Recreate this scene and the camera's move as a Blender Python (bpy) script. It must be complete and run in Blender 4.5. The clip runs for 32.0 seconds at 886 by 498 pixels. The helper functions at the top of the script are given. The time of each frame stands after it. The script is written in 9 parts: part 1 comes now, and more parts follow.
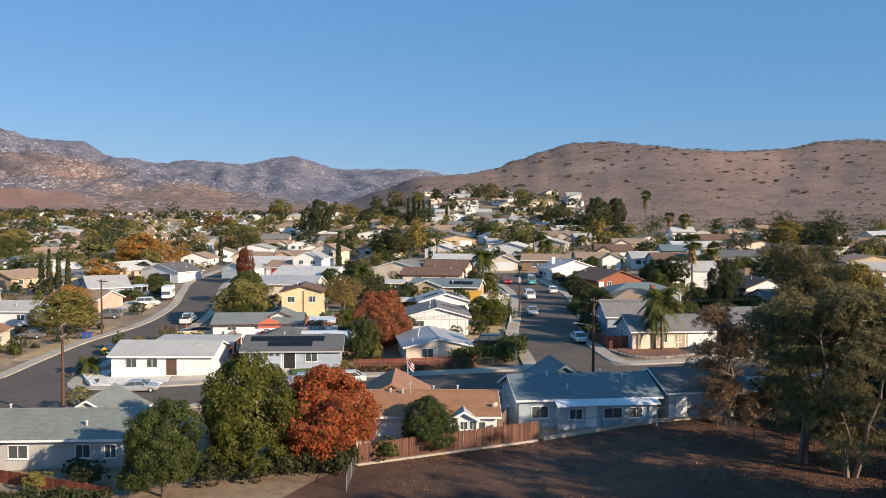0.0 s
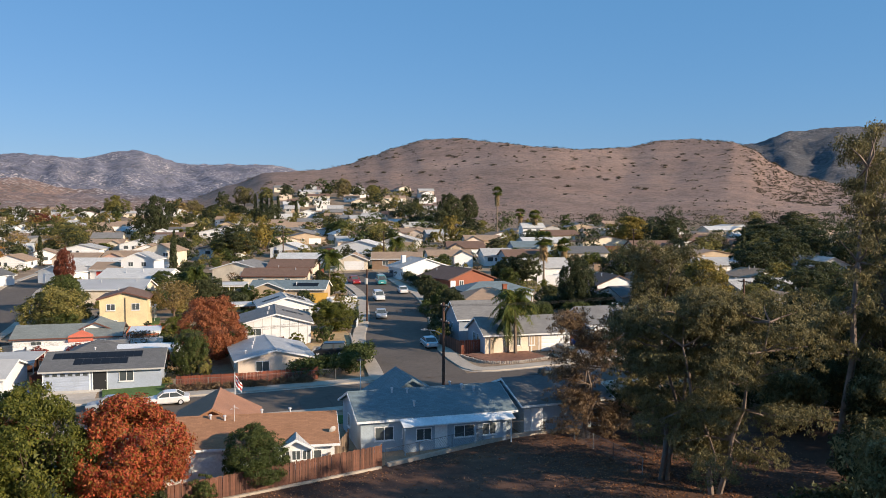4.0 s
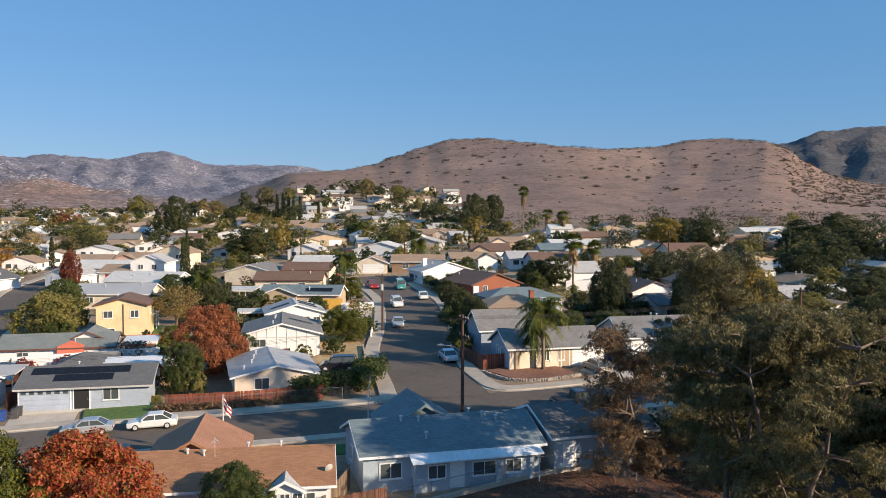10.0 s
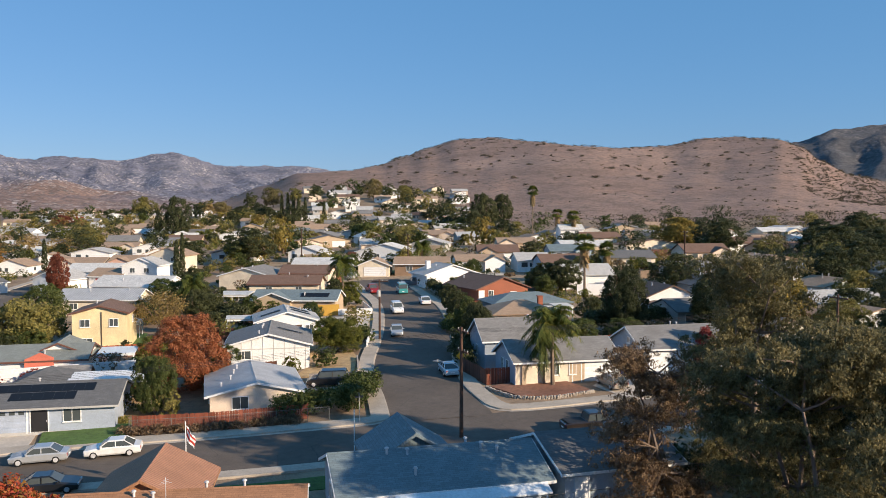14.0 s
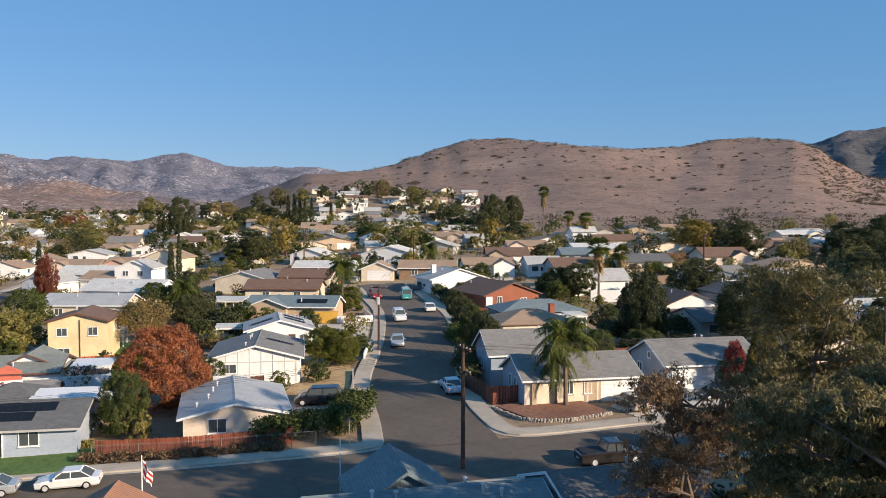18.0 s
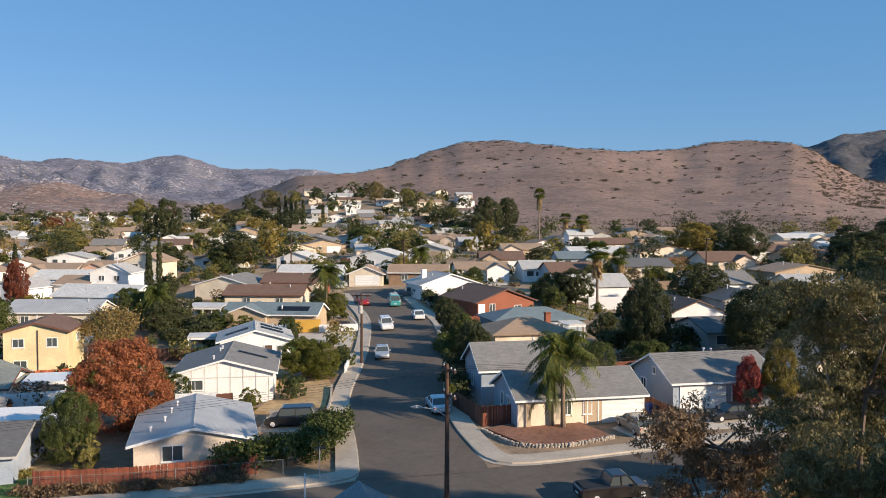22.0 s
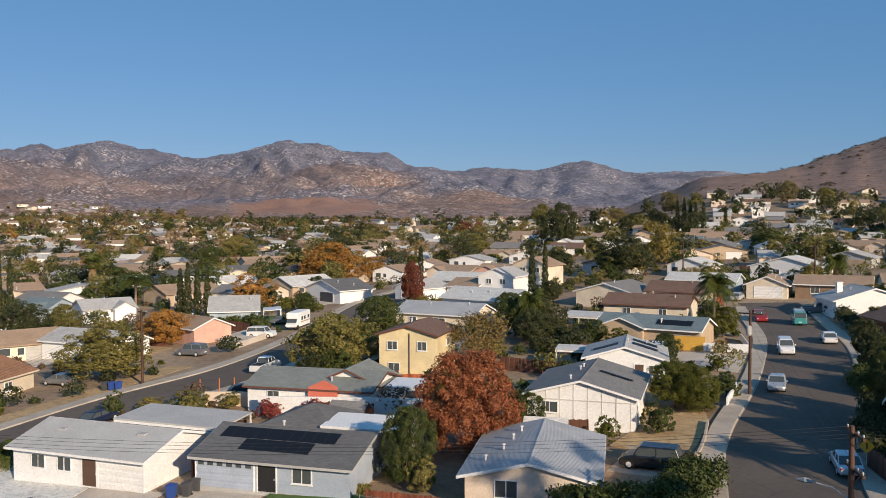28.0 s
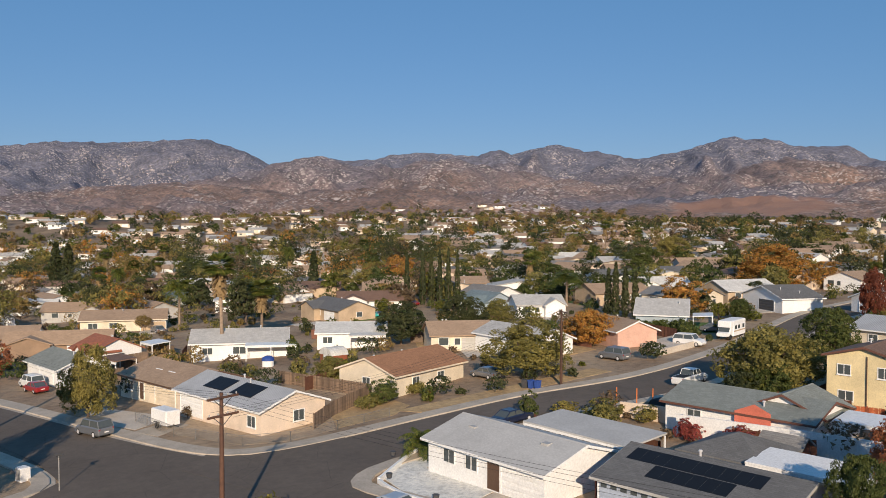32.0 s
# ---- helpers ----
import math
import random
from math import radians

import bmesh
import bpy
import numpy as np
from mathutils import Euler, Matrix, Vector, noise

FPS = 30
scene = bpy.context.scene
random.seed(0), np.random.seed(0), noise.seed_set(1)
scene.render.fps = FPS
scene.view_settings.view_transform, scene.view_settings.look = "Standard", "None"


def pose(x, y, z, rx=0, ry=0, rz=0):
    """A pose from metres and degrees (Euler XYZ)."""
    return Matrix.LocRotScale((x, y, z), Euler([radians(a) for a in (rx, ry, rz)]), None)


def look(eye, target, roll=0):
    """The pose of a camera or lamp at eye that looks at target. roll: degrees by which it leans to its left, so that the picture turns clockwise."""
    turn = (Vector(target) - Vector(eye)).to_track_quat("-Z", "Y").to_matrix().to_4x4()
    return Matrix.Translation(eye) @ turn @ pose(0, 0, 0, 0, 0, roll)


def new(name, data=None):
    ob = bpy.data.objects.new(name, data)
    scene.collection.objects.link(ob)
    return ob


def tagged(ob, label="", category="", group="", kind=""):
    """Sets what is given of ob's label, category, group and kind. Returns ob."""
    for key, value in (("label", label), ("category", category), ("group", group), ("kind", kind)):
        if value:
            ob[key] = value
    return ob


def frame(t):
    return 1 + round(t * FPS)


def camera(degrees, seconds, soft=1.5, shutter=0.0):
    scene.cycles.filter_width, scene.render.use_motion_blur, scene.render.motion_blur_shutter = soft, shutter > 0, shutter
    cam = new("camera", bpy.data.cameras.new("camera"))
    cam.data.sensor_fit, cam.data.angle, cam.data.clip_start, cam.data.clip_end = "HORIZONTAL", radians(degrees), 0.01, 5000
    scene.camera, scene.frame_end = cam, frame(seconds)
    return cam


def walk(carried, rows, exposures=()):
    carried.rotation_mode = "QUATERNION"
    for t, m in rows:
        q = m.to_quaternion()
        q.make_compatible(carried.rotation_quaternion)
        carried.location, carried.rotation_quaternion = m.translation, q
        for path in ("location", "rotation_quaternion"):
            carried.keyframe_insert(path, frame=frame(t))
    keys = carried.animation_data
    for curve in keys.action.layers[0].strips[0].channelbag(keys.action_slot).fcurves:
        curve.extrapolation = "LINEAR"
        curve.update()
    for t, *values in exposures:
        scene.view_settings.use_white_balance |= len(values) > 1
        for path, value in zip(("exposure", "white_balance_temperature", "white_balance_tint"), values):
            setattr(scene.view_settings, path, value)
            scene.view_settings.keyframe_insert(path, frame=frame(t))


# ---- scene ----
cam = camera(55.8, 32.0, 0.8)
# seconds, x, y, z, heading, tilt, lean
PATH = [
    (0, -0.60, -2.99, 24.34, 12.63, -2.27, 0.18),
    (0.5, -0.75, -1.60, 24.38, 8.17, -2.31, 0.20),
    (1, -0.82, -0.26, 24.37, 1.32, -2.31, 0.31),
    (1.5, -0.83, 1.01, 24.38, 1.09, -2.43, 0.10),
    (2, -0.82, 2.21, 24.41, 1.52, -2.40, 0.02),
    (3, -0.72, 4.45, 24.44, 2.29, -2.50, 0.05),
    (3.5, -0.62, 5.50, 24.48, 2.63, -2.51, -0.03),
    (5.5, -0.21, 9.13, 24.49, 2.81, -2.51, 0.08),
    (6, -0.20, 9.97, 24.46, 2.95, -2.55, 0.18),
    (7, -0.22, 11.61, 24.35, 3.35, -2.52, 0.10),
    (8, -0.30, 13.43, 24.38, 3.81, -2.56, 0.02),
    (9, -0.31, 15.27, 24.40, 4.27, -2.51, 0.04),
    (10, -0.30, 17.22, 24.46, 4.50, -2.46, 0.05),
    (11, -0.15, 19.42, 24.47, 4.68, -2.44, -0.04),
    (12, -0.01, 21.80, 24.38, 4.93, -2.44, -0.03),
    (13, 0.25, 24.19, 24.40, 4.96, -2.41, -0.13),
    (14.5, 0.23, 27.52, 24.47, 5.34, -2.45, -0.12),
    (16.5, 0.31, 32.01, 24.51, 5.66, -2.43, -0.00),
    (17, 0.30, 33.10, 24.52, 5.77, -2.43, 0.00),
    (18, 0.30, 35.20, 24.49, 5.92, -2.35, 0.01),
    (19, 0.29, 37.17, 24.50, 5.89, -2.38, 0.01),
    (20, 0.39, 39.28, 24.52, 5.80, -2.29, 0.10),
    (21, 0.45, 41.25, 24.48, 5.80, -2.23, 0.10),
    (22, 0.47, 43.17, 24.45, 5.63, -2.17, 0.10),
    (23, 0.54, 45.14, 24.44, 5.63, -2.05, 0.10),
    (24, 0.67, 47.24, 24.54, 5.63, -2.05, 0.10),
    (24.5, 0.76, 48.30, 24.57, 5.66, -2.00, -0.00),
    (25.3, 0.74, 49.95, 24.52, 5.70, -1.99, -0.03),
    (26.1, 0.66, 51.60, 24.45, 6.60, -1.98, -0.10),
    (26.5, 0.60, 52.45, 24.41, 9.74, -1.97, -0.14),
    (27, 0.63, 53.47, 24.40, 19.93, -1.96, -0.15),
    (27.5, 0.55, 54.49, 24.39, 30.67, -1.92, -0.30),
    (28, 0.34, 55.48, 24.39, 32.82, -1.91, -0.14),
    (28.5, 0.03, 56.40, 24.36, 32.56, -1.88, 0.05),
    (29, -0.37, 57.29, 24.31, 32.28, -1.87, 0.14),
    (30, -1.33, 59.06, 24.26, 31.94, -1.88, 0.23),
    (30.5, -1.94, 60.05, 24.24, 38.77, -1.95, 0.21),
    (31, -2.69, 60.89, 24.19, 46.94, -2.00, 0.18),
    (31.5, -3.47, 61.68, 24.18, 56.22, -1.98, 0.31),
    (32, -4.27, 62.39, 24.17, 62.30, -1.92, 0.16),
]
walk(cam, [(t, pose(x, y, z, 90 + tilt, 0, turn) @ pose(0, 0, 0, 0, 0, lean)) for t, x, y, z, turn, tilt, lean in PATH], [(0, 0.45), (26, 0.45), (28, 0.08), (32, 0.02)])

# ---- light: a low autumn sun over clear blue sky ----
SUN_EL, SUN_AZ = 20.0, 114.5
world = bpy.data.worlds.new("sky")
scene.world = world
world.use_nodes = True
wn = world.node_tree
sky = wn.nodes.new("ShaderNodeTexSky")
sky.sky_type, sky.sun_disc = "NISHITA", False
sky.sun_elevation, sky.sun_rotation = radians(SUN_EL), radians(SUN_AZ)
sky.altitude, sky.air_density, sky.dust_density, sky.ozone_density = 300, 1.0, 0.3, 4.0
tint = wn.nodes.new("ShaderNodeMix")
tint.data_type, tint.blend_type = "RGBA", "MULTIPLY"
tint.inputs[0].default_value, tint.inputs[7].default_value = 1.0, (0.52, 0.44, 0.475, 1)
blue = wn.nodes.new("ShaderNodeMix")
blue.data_type, blue.blend_type = "RGBA", "ADD"
blue.inputs[0].default_value, blue.inputs[7].default_value = 1.0, (0.42, 1.68, 3.3, 1)
wn.links.new(sky.outputs[0], tint.inputs[6])
wn.links.new(tint.outputs[2], blue.inputs[6])
wn.links.new(blue.outputs[2], wn.nodes["Background"].inputs[0])
wn.nodes["Background"].inputs[1].default_value = 0.085
sun = new("sun", bpy.data.lights.new("sun", "SUN"))
sun.data.energy, sun.data.angle, sun.data.color = 5.0, radians(0.53), (1.0, 0.81, 0.6)
SUN_TO = Vector((math.sin(radians(SUN_AZ)) * math.cos(radians(SUN_EL)), math.cos(radians(SUN_AZ)) * math.cos(radians(SUN_EL)), math.sin(radians(SUN_EL))))
sun.matrix_world = look(SUN_TO * 100, (0, 0, 0))

# ---- the lie of the land ----
EYE_LEVEL = 24.4
HILL_AZ = (-60, -40, -28, -24, -21.5, -19.8, -18.6, -17.2, -14.5, -12.5, -10, -7, -4, -1, 2, 4.3, 6.3, 8.2, 10, 12, 15.5, 18, 20.8, 24, 30)
HILL_UP = (50, 50, 46, 48, 62, 86, 110, 125, 131, 130, 119, 117, 123, 131, 139, 135, 121, 104, 88, 79, 74, 50, 22, 4, 0)
SPURS = ((-1272, 1603, 132, 430), (-1381, 646, 68, 330), (-2080, 776, 178, 480), (-1863, 1030, 156, 420), (-1762, 1538, 140, 430),
         (-986, 1914, 60, 420), (-1697, 1757, 182, 430), (-1871, 390, 100, 560), (-560, 2050, 70, 400), (-1560, 1180, 90, 330), (-1050, 1500, 60, 230), (-1480, 1400, 95, 260), (-1900, 1250, 150, 300), (-2350, 1500, 230, 350), (-1650, 900, 80, 230))
FAR_AZ = (-60, -40, -27, -23, -20, -18, -10, 0, 10, 15.3, 20.5, 21.9, 23.0, 24.3, 26.4, 30.3, 31.8, 35.3, 36.6, 39.2, 41.5,
          43.5, 46.7, 49.3, 52.2, 54.8, 57.8, 59.8, 64, 67.9, 71.3, 73.5, 75.7, 77.9, 80.4, 83.5, 86.9, 90.2, 100, 120)
FAR_UP = (90, 130, 146, 143, 138, 120, 80, 60, 70, 88, 88, 101, 110, 108, 93, 98, 92, 104, 126, 126, 141,
          145, 121, 112, 125, 138, 120, 118, 126, 110, 112, 96, 124, 142, 138, 132, 130, 120, 110, 60)


def wave(x, y, size, seed=0.0):
    """Smooth noise of about -1 to 1 with bumps of that size."""
    a, b = x / size * 2.2 + seed, y / size * 2.2 - seed * 1.7
    return (math.sin(a + 1.3 * math.sin(b * 0.9 + seed)) * math.cos(b * 1.1 + 1.1 * math.sin(a * 0.8 + 2 * seed))
            + 0.5 * math.sin(1.9 * a + 1.7 * b + seed) * math.cos(1.6 * b - 1.2 * a))/1.3


def along(az, xs, ys):
    i = min(max(int(np.searchsorted(xs, az)) - 1, 0), len(xs) - 2)
    s = min(max((az - xs[i]) / (xs[i + 1] - xs[i]), 0), 1)
    s = s * s * (3 - 2 * s) * 0.6 + s * 0.4
    return ys[i] + (ys[i + 1] - ys[i]) * s


def ground_z(x, y):
    """Height of the ground: a gentle rise to the north, the brown hill behind the town and the rocky range."""
    p = 0.0436 * y + 0.0166 * x
    z = p if p < 10 else 10 + 13 * (1 - math.exp(-(p - 10) / 13))
    if p < -4:
        z = -4 + 3 * (math.exp((p + 4) / 3) - 1)
    r = math.hypot(x, y - 60)
    if r < 260 or y < -300:
        return z
    az = math.degrees(math.atan2(-x, y - 60))
    # brown hill
    up = along(az, HILL_AZ, HILL_UP)
    foot = 330 + 60 * max(0, min(1, (az - 5) / 8))
    crest = 900 + 60 * math.sin(az * 0.35) - 60 * max(0, min(1, (az - 9) / 6))
    top = EYE_LEVEL + up / 1484 * crest
    s = (r - foot) / (crest - foot)
    h = 0.0
    if s > 0:
        if s <= 1:
            h = max(0, top - z) * s ** (1.65 - 0.5 * max(0, min(1, (az - 5) / 6))) 
            gully = abs(wave(az * 18, r * 0.12, 150, 3.0))
            h *= 1 - 0.05 * (1 - gully) ** 2 * s * (1 - s) * 4
            h += (1.0 * wave(x, y, 90, 1.0) + 0.5 * wave(x, y, 35, 2.0)) * min(1, s * (1 - s) * 5)
        else:
            h = max(0, top - z) * max(0, 1 - ((s - 1) / 1.1) ** 2)
    out = z + h
    # reddish knoll in the valley
    d = math.hypot((x + 760) / 120, (y - 1330) / 150)
    out = max(out, z + 56 * math.exp(-d * d) * (1 + 0.08 * wave(x, y, 60, 5)))
    # rocky range
    if r > 1000:
        up = along(az, FAR_AZ, FAR_UP)
        crest = 2900 + 250 * math.sin(az * 0.11)
        west = max(0.0, min(1.0, (az - 22) / 16))
        rise = 1500 + 420 * (1 - west) * max(0, min(1, (az - 8) / 8))
        s = max(0, min((r - rise) / (crest - rise), 1))
        top = EYE_LEVEL + (up - 9) / 1484 * crest
        rid = 1 - abs(wave(x, y, 520, 2.0))
        rid2 = 1 - abs(wave(x, y, 210, 4.0))
        rid3 = 1 - abs(wave(x, y, 90, 6.0))
        u = az + 1.6 * wave(x, y, 800, 1.5) + 0.5 * wave(x, y, 230, 3.5)
        spur = 0.62 * (1 - abs(math.sin(u * 0.55 + 0.4))) + 0.38 * (1 - abs(math.sin(u * 1.43 + 1.1)))
        q = s ** 1.35
        h2 = max(0, top - z) * q * (1 + (1 - q) * ((0.35 + 0.65 * west) * (rid - 0.6) + (0.3 + 0.3 * west) * (rid2 - 0.6) + (0.45 + 1.05 * west * (1 - max(0, min(1, (az - 66) / 10)))) * (spur - 0.4)))
        h2 = max(0.0, min(h2, EYE_LEVEL + 0.95 * (up - 9) / 1484 * r - z)) if s < 0.97 else h2
        if r > crest:
            h2 = max(0, top - z) * max(0.0, 1 - ((r - crest) / 1500) ** 2)
        for sx, sy, sh, sr in SPURS:
            d = math.hypot(x - sx, y - sy) / sr
            if d < 2.2:
                h2 = max(h2, sh * math.exp(-1.1 * d ** 1.35) * (1 + 0.6 * min(1, d) * (rid2 - 0.6) + 0.3 * min(1, d) * (rid3 - 0.6)))
        h2 += 14 * max(0, min(1, (r - 1000) / 450)) * (1 if h2 < 30 else 0.6)
        k = max(0, min(1, (h2 - 14) / 40))
        h2 += k * (7 * (rid3 - 0.6) + 6 * (1 - abs(wave(x, y, 40, 8.0)) - 0.6) + 3 * wave(x, y, 17, 9.0))
        out = max(out, z + h2)
    return out


# ---- materials ----
def base_mat(name, rough=0.8, metal=0.0):
    m = bpy.data.materials.new(name)
    m.use_nodes = True
    b = m.node_tree.nodes["Principled BSDF"]
    b.inputs["Roughness"].default_value, b.inputs["Metallic"].default_value = rough, metal
    return m, m.node_tree, b


def noise_node(nt, scale, detail=4.0, where="Object", rough=0.6):
    tc = nt.nodes.new("ShaderNodeTexCoord") if where == "Object" else nt.nodes.new("ShaderNodeNewGeometry")
    n = nt.nodes.new("ShaderNodeTexNoise")
    n.inputs["Scale"].default_value, n.inputs["Detail"].default_value, n.inputs["Roughness"].default_value = scale, detail, rough
    nt.links.new(tc.outputs["Object" if where == "Object" else "Position"], n.inputs["Vector"])
    return n


def ramp(nt, fac, stops):
    r = nt.nodes.new("ShaderNodeValToRGB")
    e = r.color_ramp.elements
    while len(e) < len(stops):
        e.new(0.5)
    for el, (p, c) in zip(e, stops):
        el.position, el.color = p, (*c, 1)
    nt.links.new(fac, r.inputs[0])
    return r


def mix(nt, fac, a, b, how="MIX"):
    m = nt.nodes.new("ShaderNodeMix")
    m.data_type, m.blend_type = "RGBA", how
    for sock, val in ((m.inputs[0], fac), (m.inputs[6], a), (m.inputs[7], b)):
        if isinstance(val, (int, float)):
            sock.default_value = val
        elif isinstance(val, tuple):
            sock.default_value = (*val, 1)
        else:
            nt.links.new(val, sock)
    return m.outputs[2]


def bump(nt, b, height, strength, dist=0.05):
    n = nt.nodes.new("ShaderNodeBump")
    n.inputs["Strength"].default_value, n.inputs["Distance"].default_value = strength, dist
    nt.links.new(height, n.inputs["Height"])
    nt.links.new(n.outputs[0], b.inputs["Normal"])


def shade(c, k):
    return tuple(min(1, v * k) for v in c)


def paint(name, c, rough=0.7, stain=0.22, big=0.35, fine=9.0, metal=0.0, bumpy=0.15, where="World"):
    """A painted or plastered surface: two scales of unevenness and a little relief."""
    m, nt, b = base_mat(name, rough, metal)
    n1, n2 = noise_node(nt, big, 5, where), noise_node(nt, fine, 6, where)
    r1 = ramp(nt, n1.outputs[0], ((0.3, shade(c, 1 - stain)), (0.65, shade(c, 1 + stain * 0.35))))
    r2 = ramp(nt, n2.outputs[0], ((0.25, (0.78, 0.78, 0.78)), (0.7, (1.06, 1.06, 1.06))))
    col = mix(nt, 1.0, r1.outputs[0], r2.outputs[0], "MULTIPLY")
    nt.links.new(col, b.inputs["Base Color"])
    if bumpy:
        bump(nt, b, n2.outputs[0], bumpy)
    return m


def shingle(name, c, warm=0.0):
    """Asphalt shingles: courses, single tabs and sun-bleached patches."""
    m, nt, b = base_mat(name, 0.9)
    tc = nt.nodes.new("ShaderNodeTexCoord")
    br = nt.nodes.new("ShaderNodeTexBrick")
    br.inputs["Scale"].default_value = 1.0
    br.inputs["Brick Width"].default_value, br.inputs["Row Height"].default_value, br.inputs["Mortar Size"].default_value = 0.45, 0.2, 0.012
    br.inputs["Color1"].default_value, br.inputs["Color2"].default_value = (*shade(c, 0.89), 1), (*shade(c, 1.12), 1)
    br.inputs["Mortar"].default_value = (*shade(c, 0.72), 1)
    nt.links.new(tc.outputs["Object"], br.inputs["Vector"])
    n1, n2 = noise_node(nt, 0.45, 5, "World"), noise_node(nt, 14, 4, "World")
    r1 = ramp(nt, n1.outputs[0], ((0.3, (0.88, 0.87, 0.86)), (0.55, (1, 1, 1)), (0.75, (1.06, 1.05, 1.03))))
    col = mix(nt, 1.0, br.outputs[0], r1.outputs[0], "MULTIPLY")
    r2 = ramp(nt, n2.outputs[0], ((0.3, (0.8, 0.8, 0.8)), (0.7, (1.12, 1.12, 1.12))))
    col = mix(nt, 1.0, col, r2.outputs[0], "MULTIPLY")
    nt.links.new(col, b.inputs["Base Color"])
    bump(nt, b, br.outputs["Fac"], 0.4, 0.02)
    return m


def ribbed(name, c, pitch=0.3, metal=0.0, rough=0.5, axis="X"):
    """Sheet or tile roof with ribs down the slope."""
    m, nt, b = base_mat(name, rough, metal)
    tc = nt.nodes.new("ShaderNodeTexCoord")
    w = nt.nodes.new("ShaderNodeTexWave")
    w.bands_direction = axis
    w.inputs["Scale"].default_value, w.inputs["Distortion"].default_value = 0.314 / pitch, 0.15
    nt.links.new(tc.outputs["Object"], w.inputs["Vector"])
    r0 = ramp(nt, w.outputs[1], ((0.05, shade(c, 0.72)), (0.4, c), (1, shade(c, 1.08))))
    n1, n2 = noise_node(nt, 0.5, 5, "World"), noise_node(nt, 7, 4, "World")
    r1 = ramp(nt, n1.outputs[0], ((0.3, (0.82, 0.82, 0.82)), (0.65, (1.06, 1.06, 1.06))))
    r2 = ramp(nt, n2.outputs[0], ((0.3, (0.85, 0.85, 0.85)), (0.65, (1.05, 1.05, 1.05))))
    col = mix(nt, 1.0, mix(nt, 1.0, r0.outputs[0], r1.outputs[0], "MULTIPLY"), r2.outputs[0], "MULTIPLY")
    nt.links.new(col, b.inputs["Base Color"])
    bump(nt, b, w.outputs[1], 0.6, 0.04)
    return m


def earth(name, stops, big=0.08, mid=0.9, fine=7.0, rough=0.95):
    """Soil, dry grass or gravel: patches, tufts and grains."""
    m, nt, b = base_mat(name, rough)
    n1, n2, n3 = noise_node(nt, big, 6, "World"), noise_node(nt, mid, 6, "World"), noise_node(nt, fine, 4, "World")
    col = ramp(nt, n1.outputs[0], stops).outputs[0]
    r2 = ramp(nt, n2.outputs[0], ((0.3, (0.68, 0.67, 0.64)), (0.5, (1, 1, 1)), (0.72, (1.2, 1.17, 1.1))))
    r3 = ramp(nt, n3.outputs[0], ((0.3, (0.75, 0.74, 0.72)), (0.65, (1.1, 1.1, 1.08))))
    col = mix(nt, 1.0, mix(nt, 1.0, col, r2.outputs[0], "MULTIPLY"), r3.outputs[0], "MULTIPLY")
    nt.links.new(col, b.inputs["Base Color"])
    bump(nt, b, n2.outputs[0], 0.5, 0.15)
    return m


def wooden(name, c, rough=0.75):
    """Weathered boards, each of its own tone."""
    m, nt, b = base_mat(name, rough)
    oi = nt.nodes.new("ShaderNodeObjectInfo")
    r0 = ramp(nt, oi.outputs["Random"], ((0, shade(c, 0.62)), (0.5, c), (1, shade(c, 1.35))))
    n = noise_node(nt, 3, 6)
    n2 = noise_node(nt, 0.5, 4, "World")
    r1 = ramp(nt, n.outputs[0], ((0.3, (0.7, 0.7, 0.7)), (0.7, (1.12, 1.12, 1.12))))
    r2 = ramp(nt, n2.outputs[0], ((0.3, (0.72, 0.72, 0.75)), (0.65, (1.1, 1.08, 1.05))))
    nt.links.new(mix(nt, 1.0, mix(nt, 1.0, r0.outputs[0], r1.outputs[0], "MULTIPLY"), r2.outputs[0], "MULTIPLY"), b.inputs["Base Color"])
    bump(nt, b, n.outputs[0], 0.3, 0.02)
    return m


def leafy(name, cs, light=0.3):
    """Leaves: each one of several tones, a little light shining through."""
    m, nt, b = base_mat(name, 0.55)
    ge = nt.nodes.new("ShaderNodeNewGeometry")
    oi = nt.nodes.new("ShaderNodeObjectInfo")
    k = len(cs) - 1
    r0 = ramp(nt, ge.outputs["Random Per Island"], [(i / max(k, 1), c) for i, c in enumerate(cs)])
    r1 = ramp(nt, oi.outputs["Random"], ((0, (0.8, 0.84, 0.8)), (1, (1.15, 1.1, 1.0))))
    n = noise_node(nt, 0.5, 3, "World")
    r2 = ramp(nt, n.outputs[0], ((0.3, (0.75, 0.78, 0.75)), (0.7, (1.15, 1.12, 1.05))))
    col = mix(nt, 1.0, mix(nt, 1.0, r0.outputs[0], r1.outputs[0], "MULTIPLY"), r2.outputs[0], "MULTIPLY")
    nt.links.new(col, b.inputs["Base Color"])
    b.inputs["Specular IOR Level"].default_value = 0.25
    tr = nt.nodes.new("ShaderNodeBsdfTranslucent")
    nt.links.new(col, tr.inputs[0])
    ms = nt.nodes.new("ShaderNodeMixShader")
    ms.inputs[0].default_value = light
    nt.links.new(b.outputs[0], ms.inputs[1])
    nt.links.new(tr.outputs[0], ms.inputs[2])
    nt.links.new(ms.outputs[0], nt.nodes["Material Output"].inputs[0])
    return m


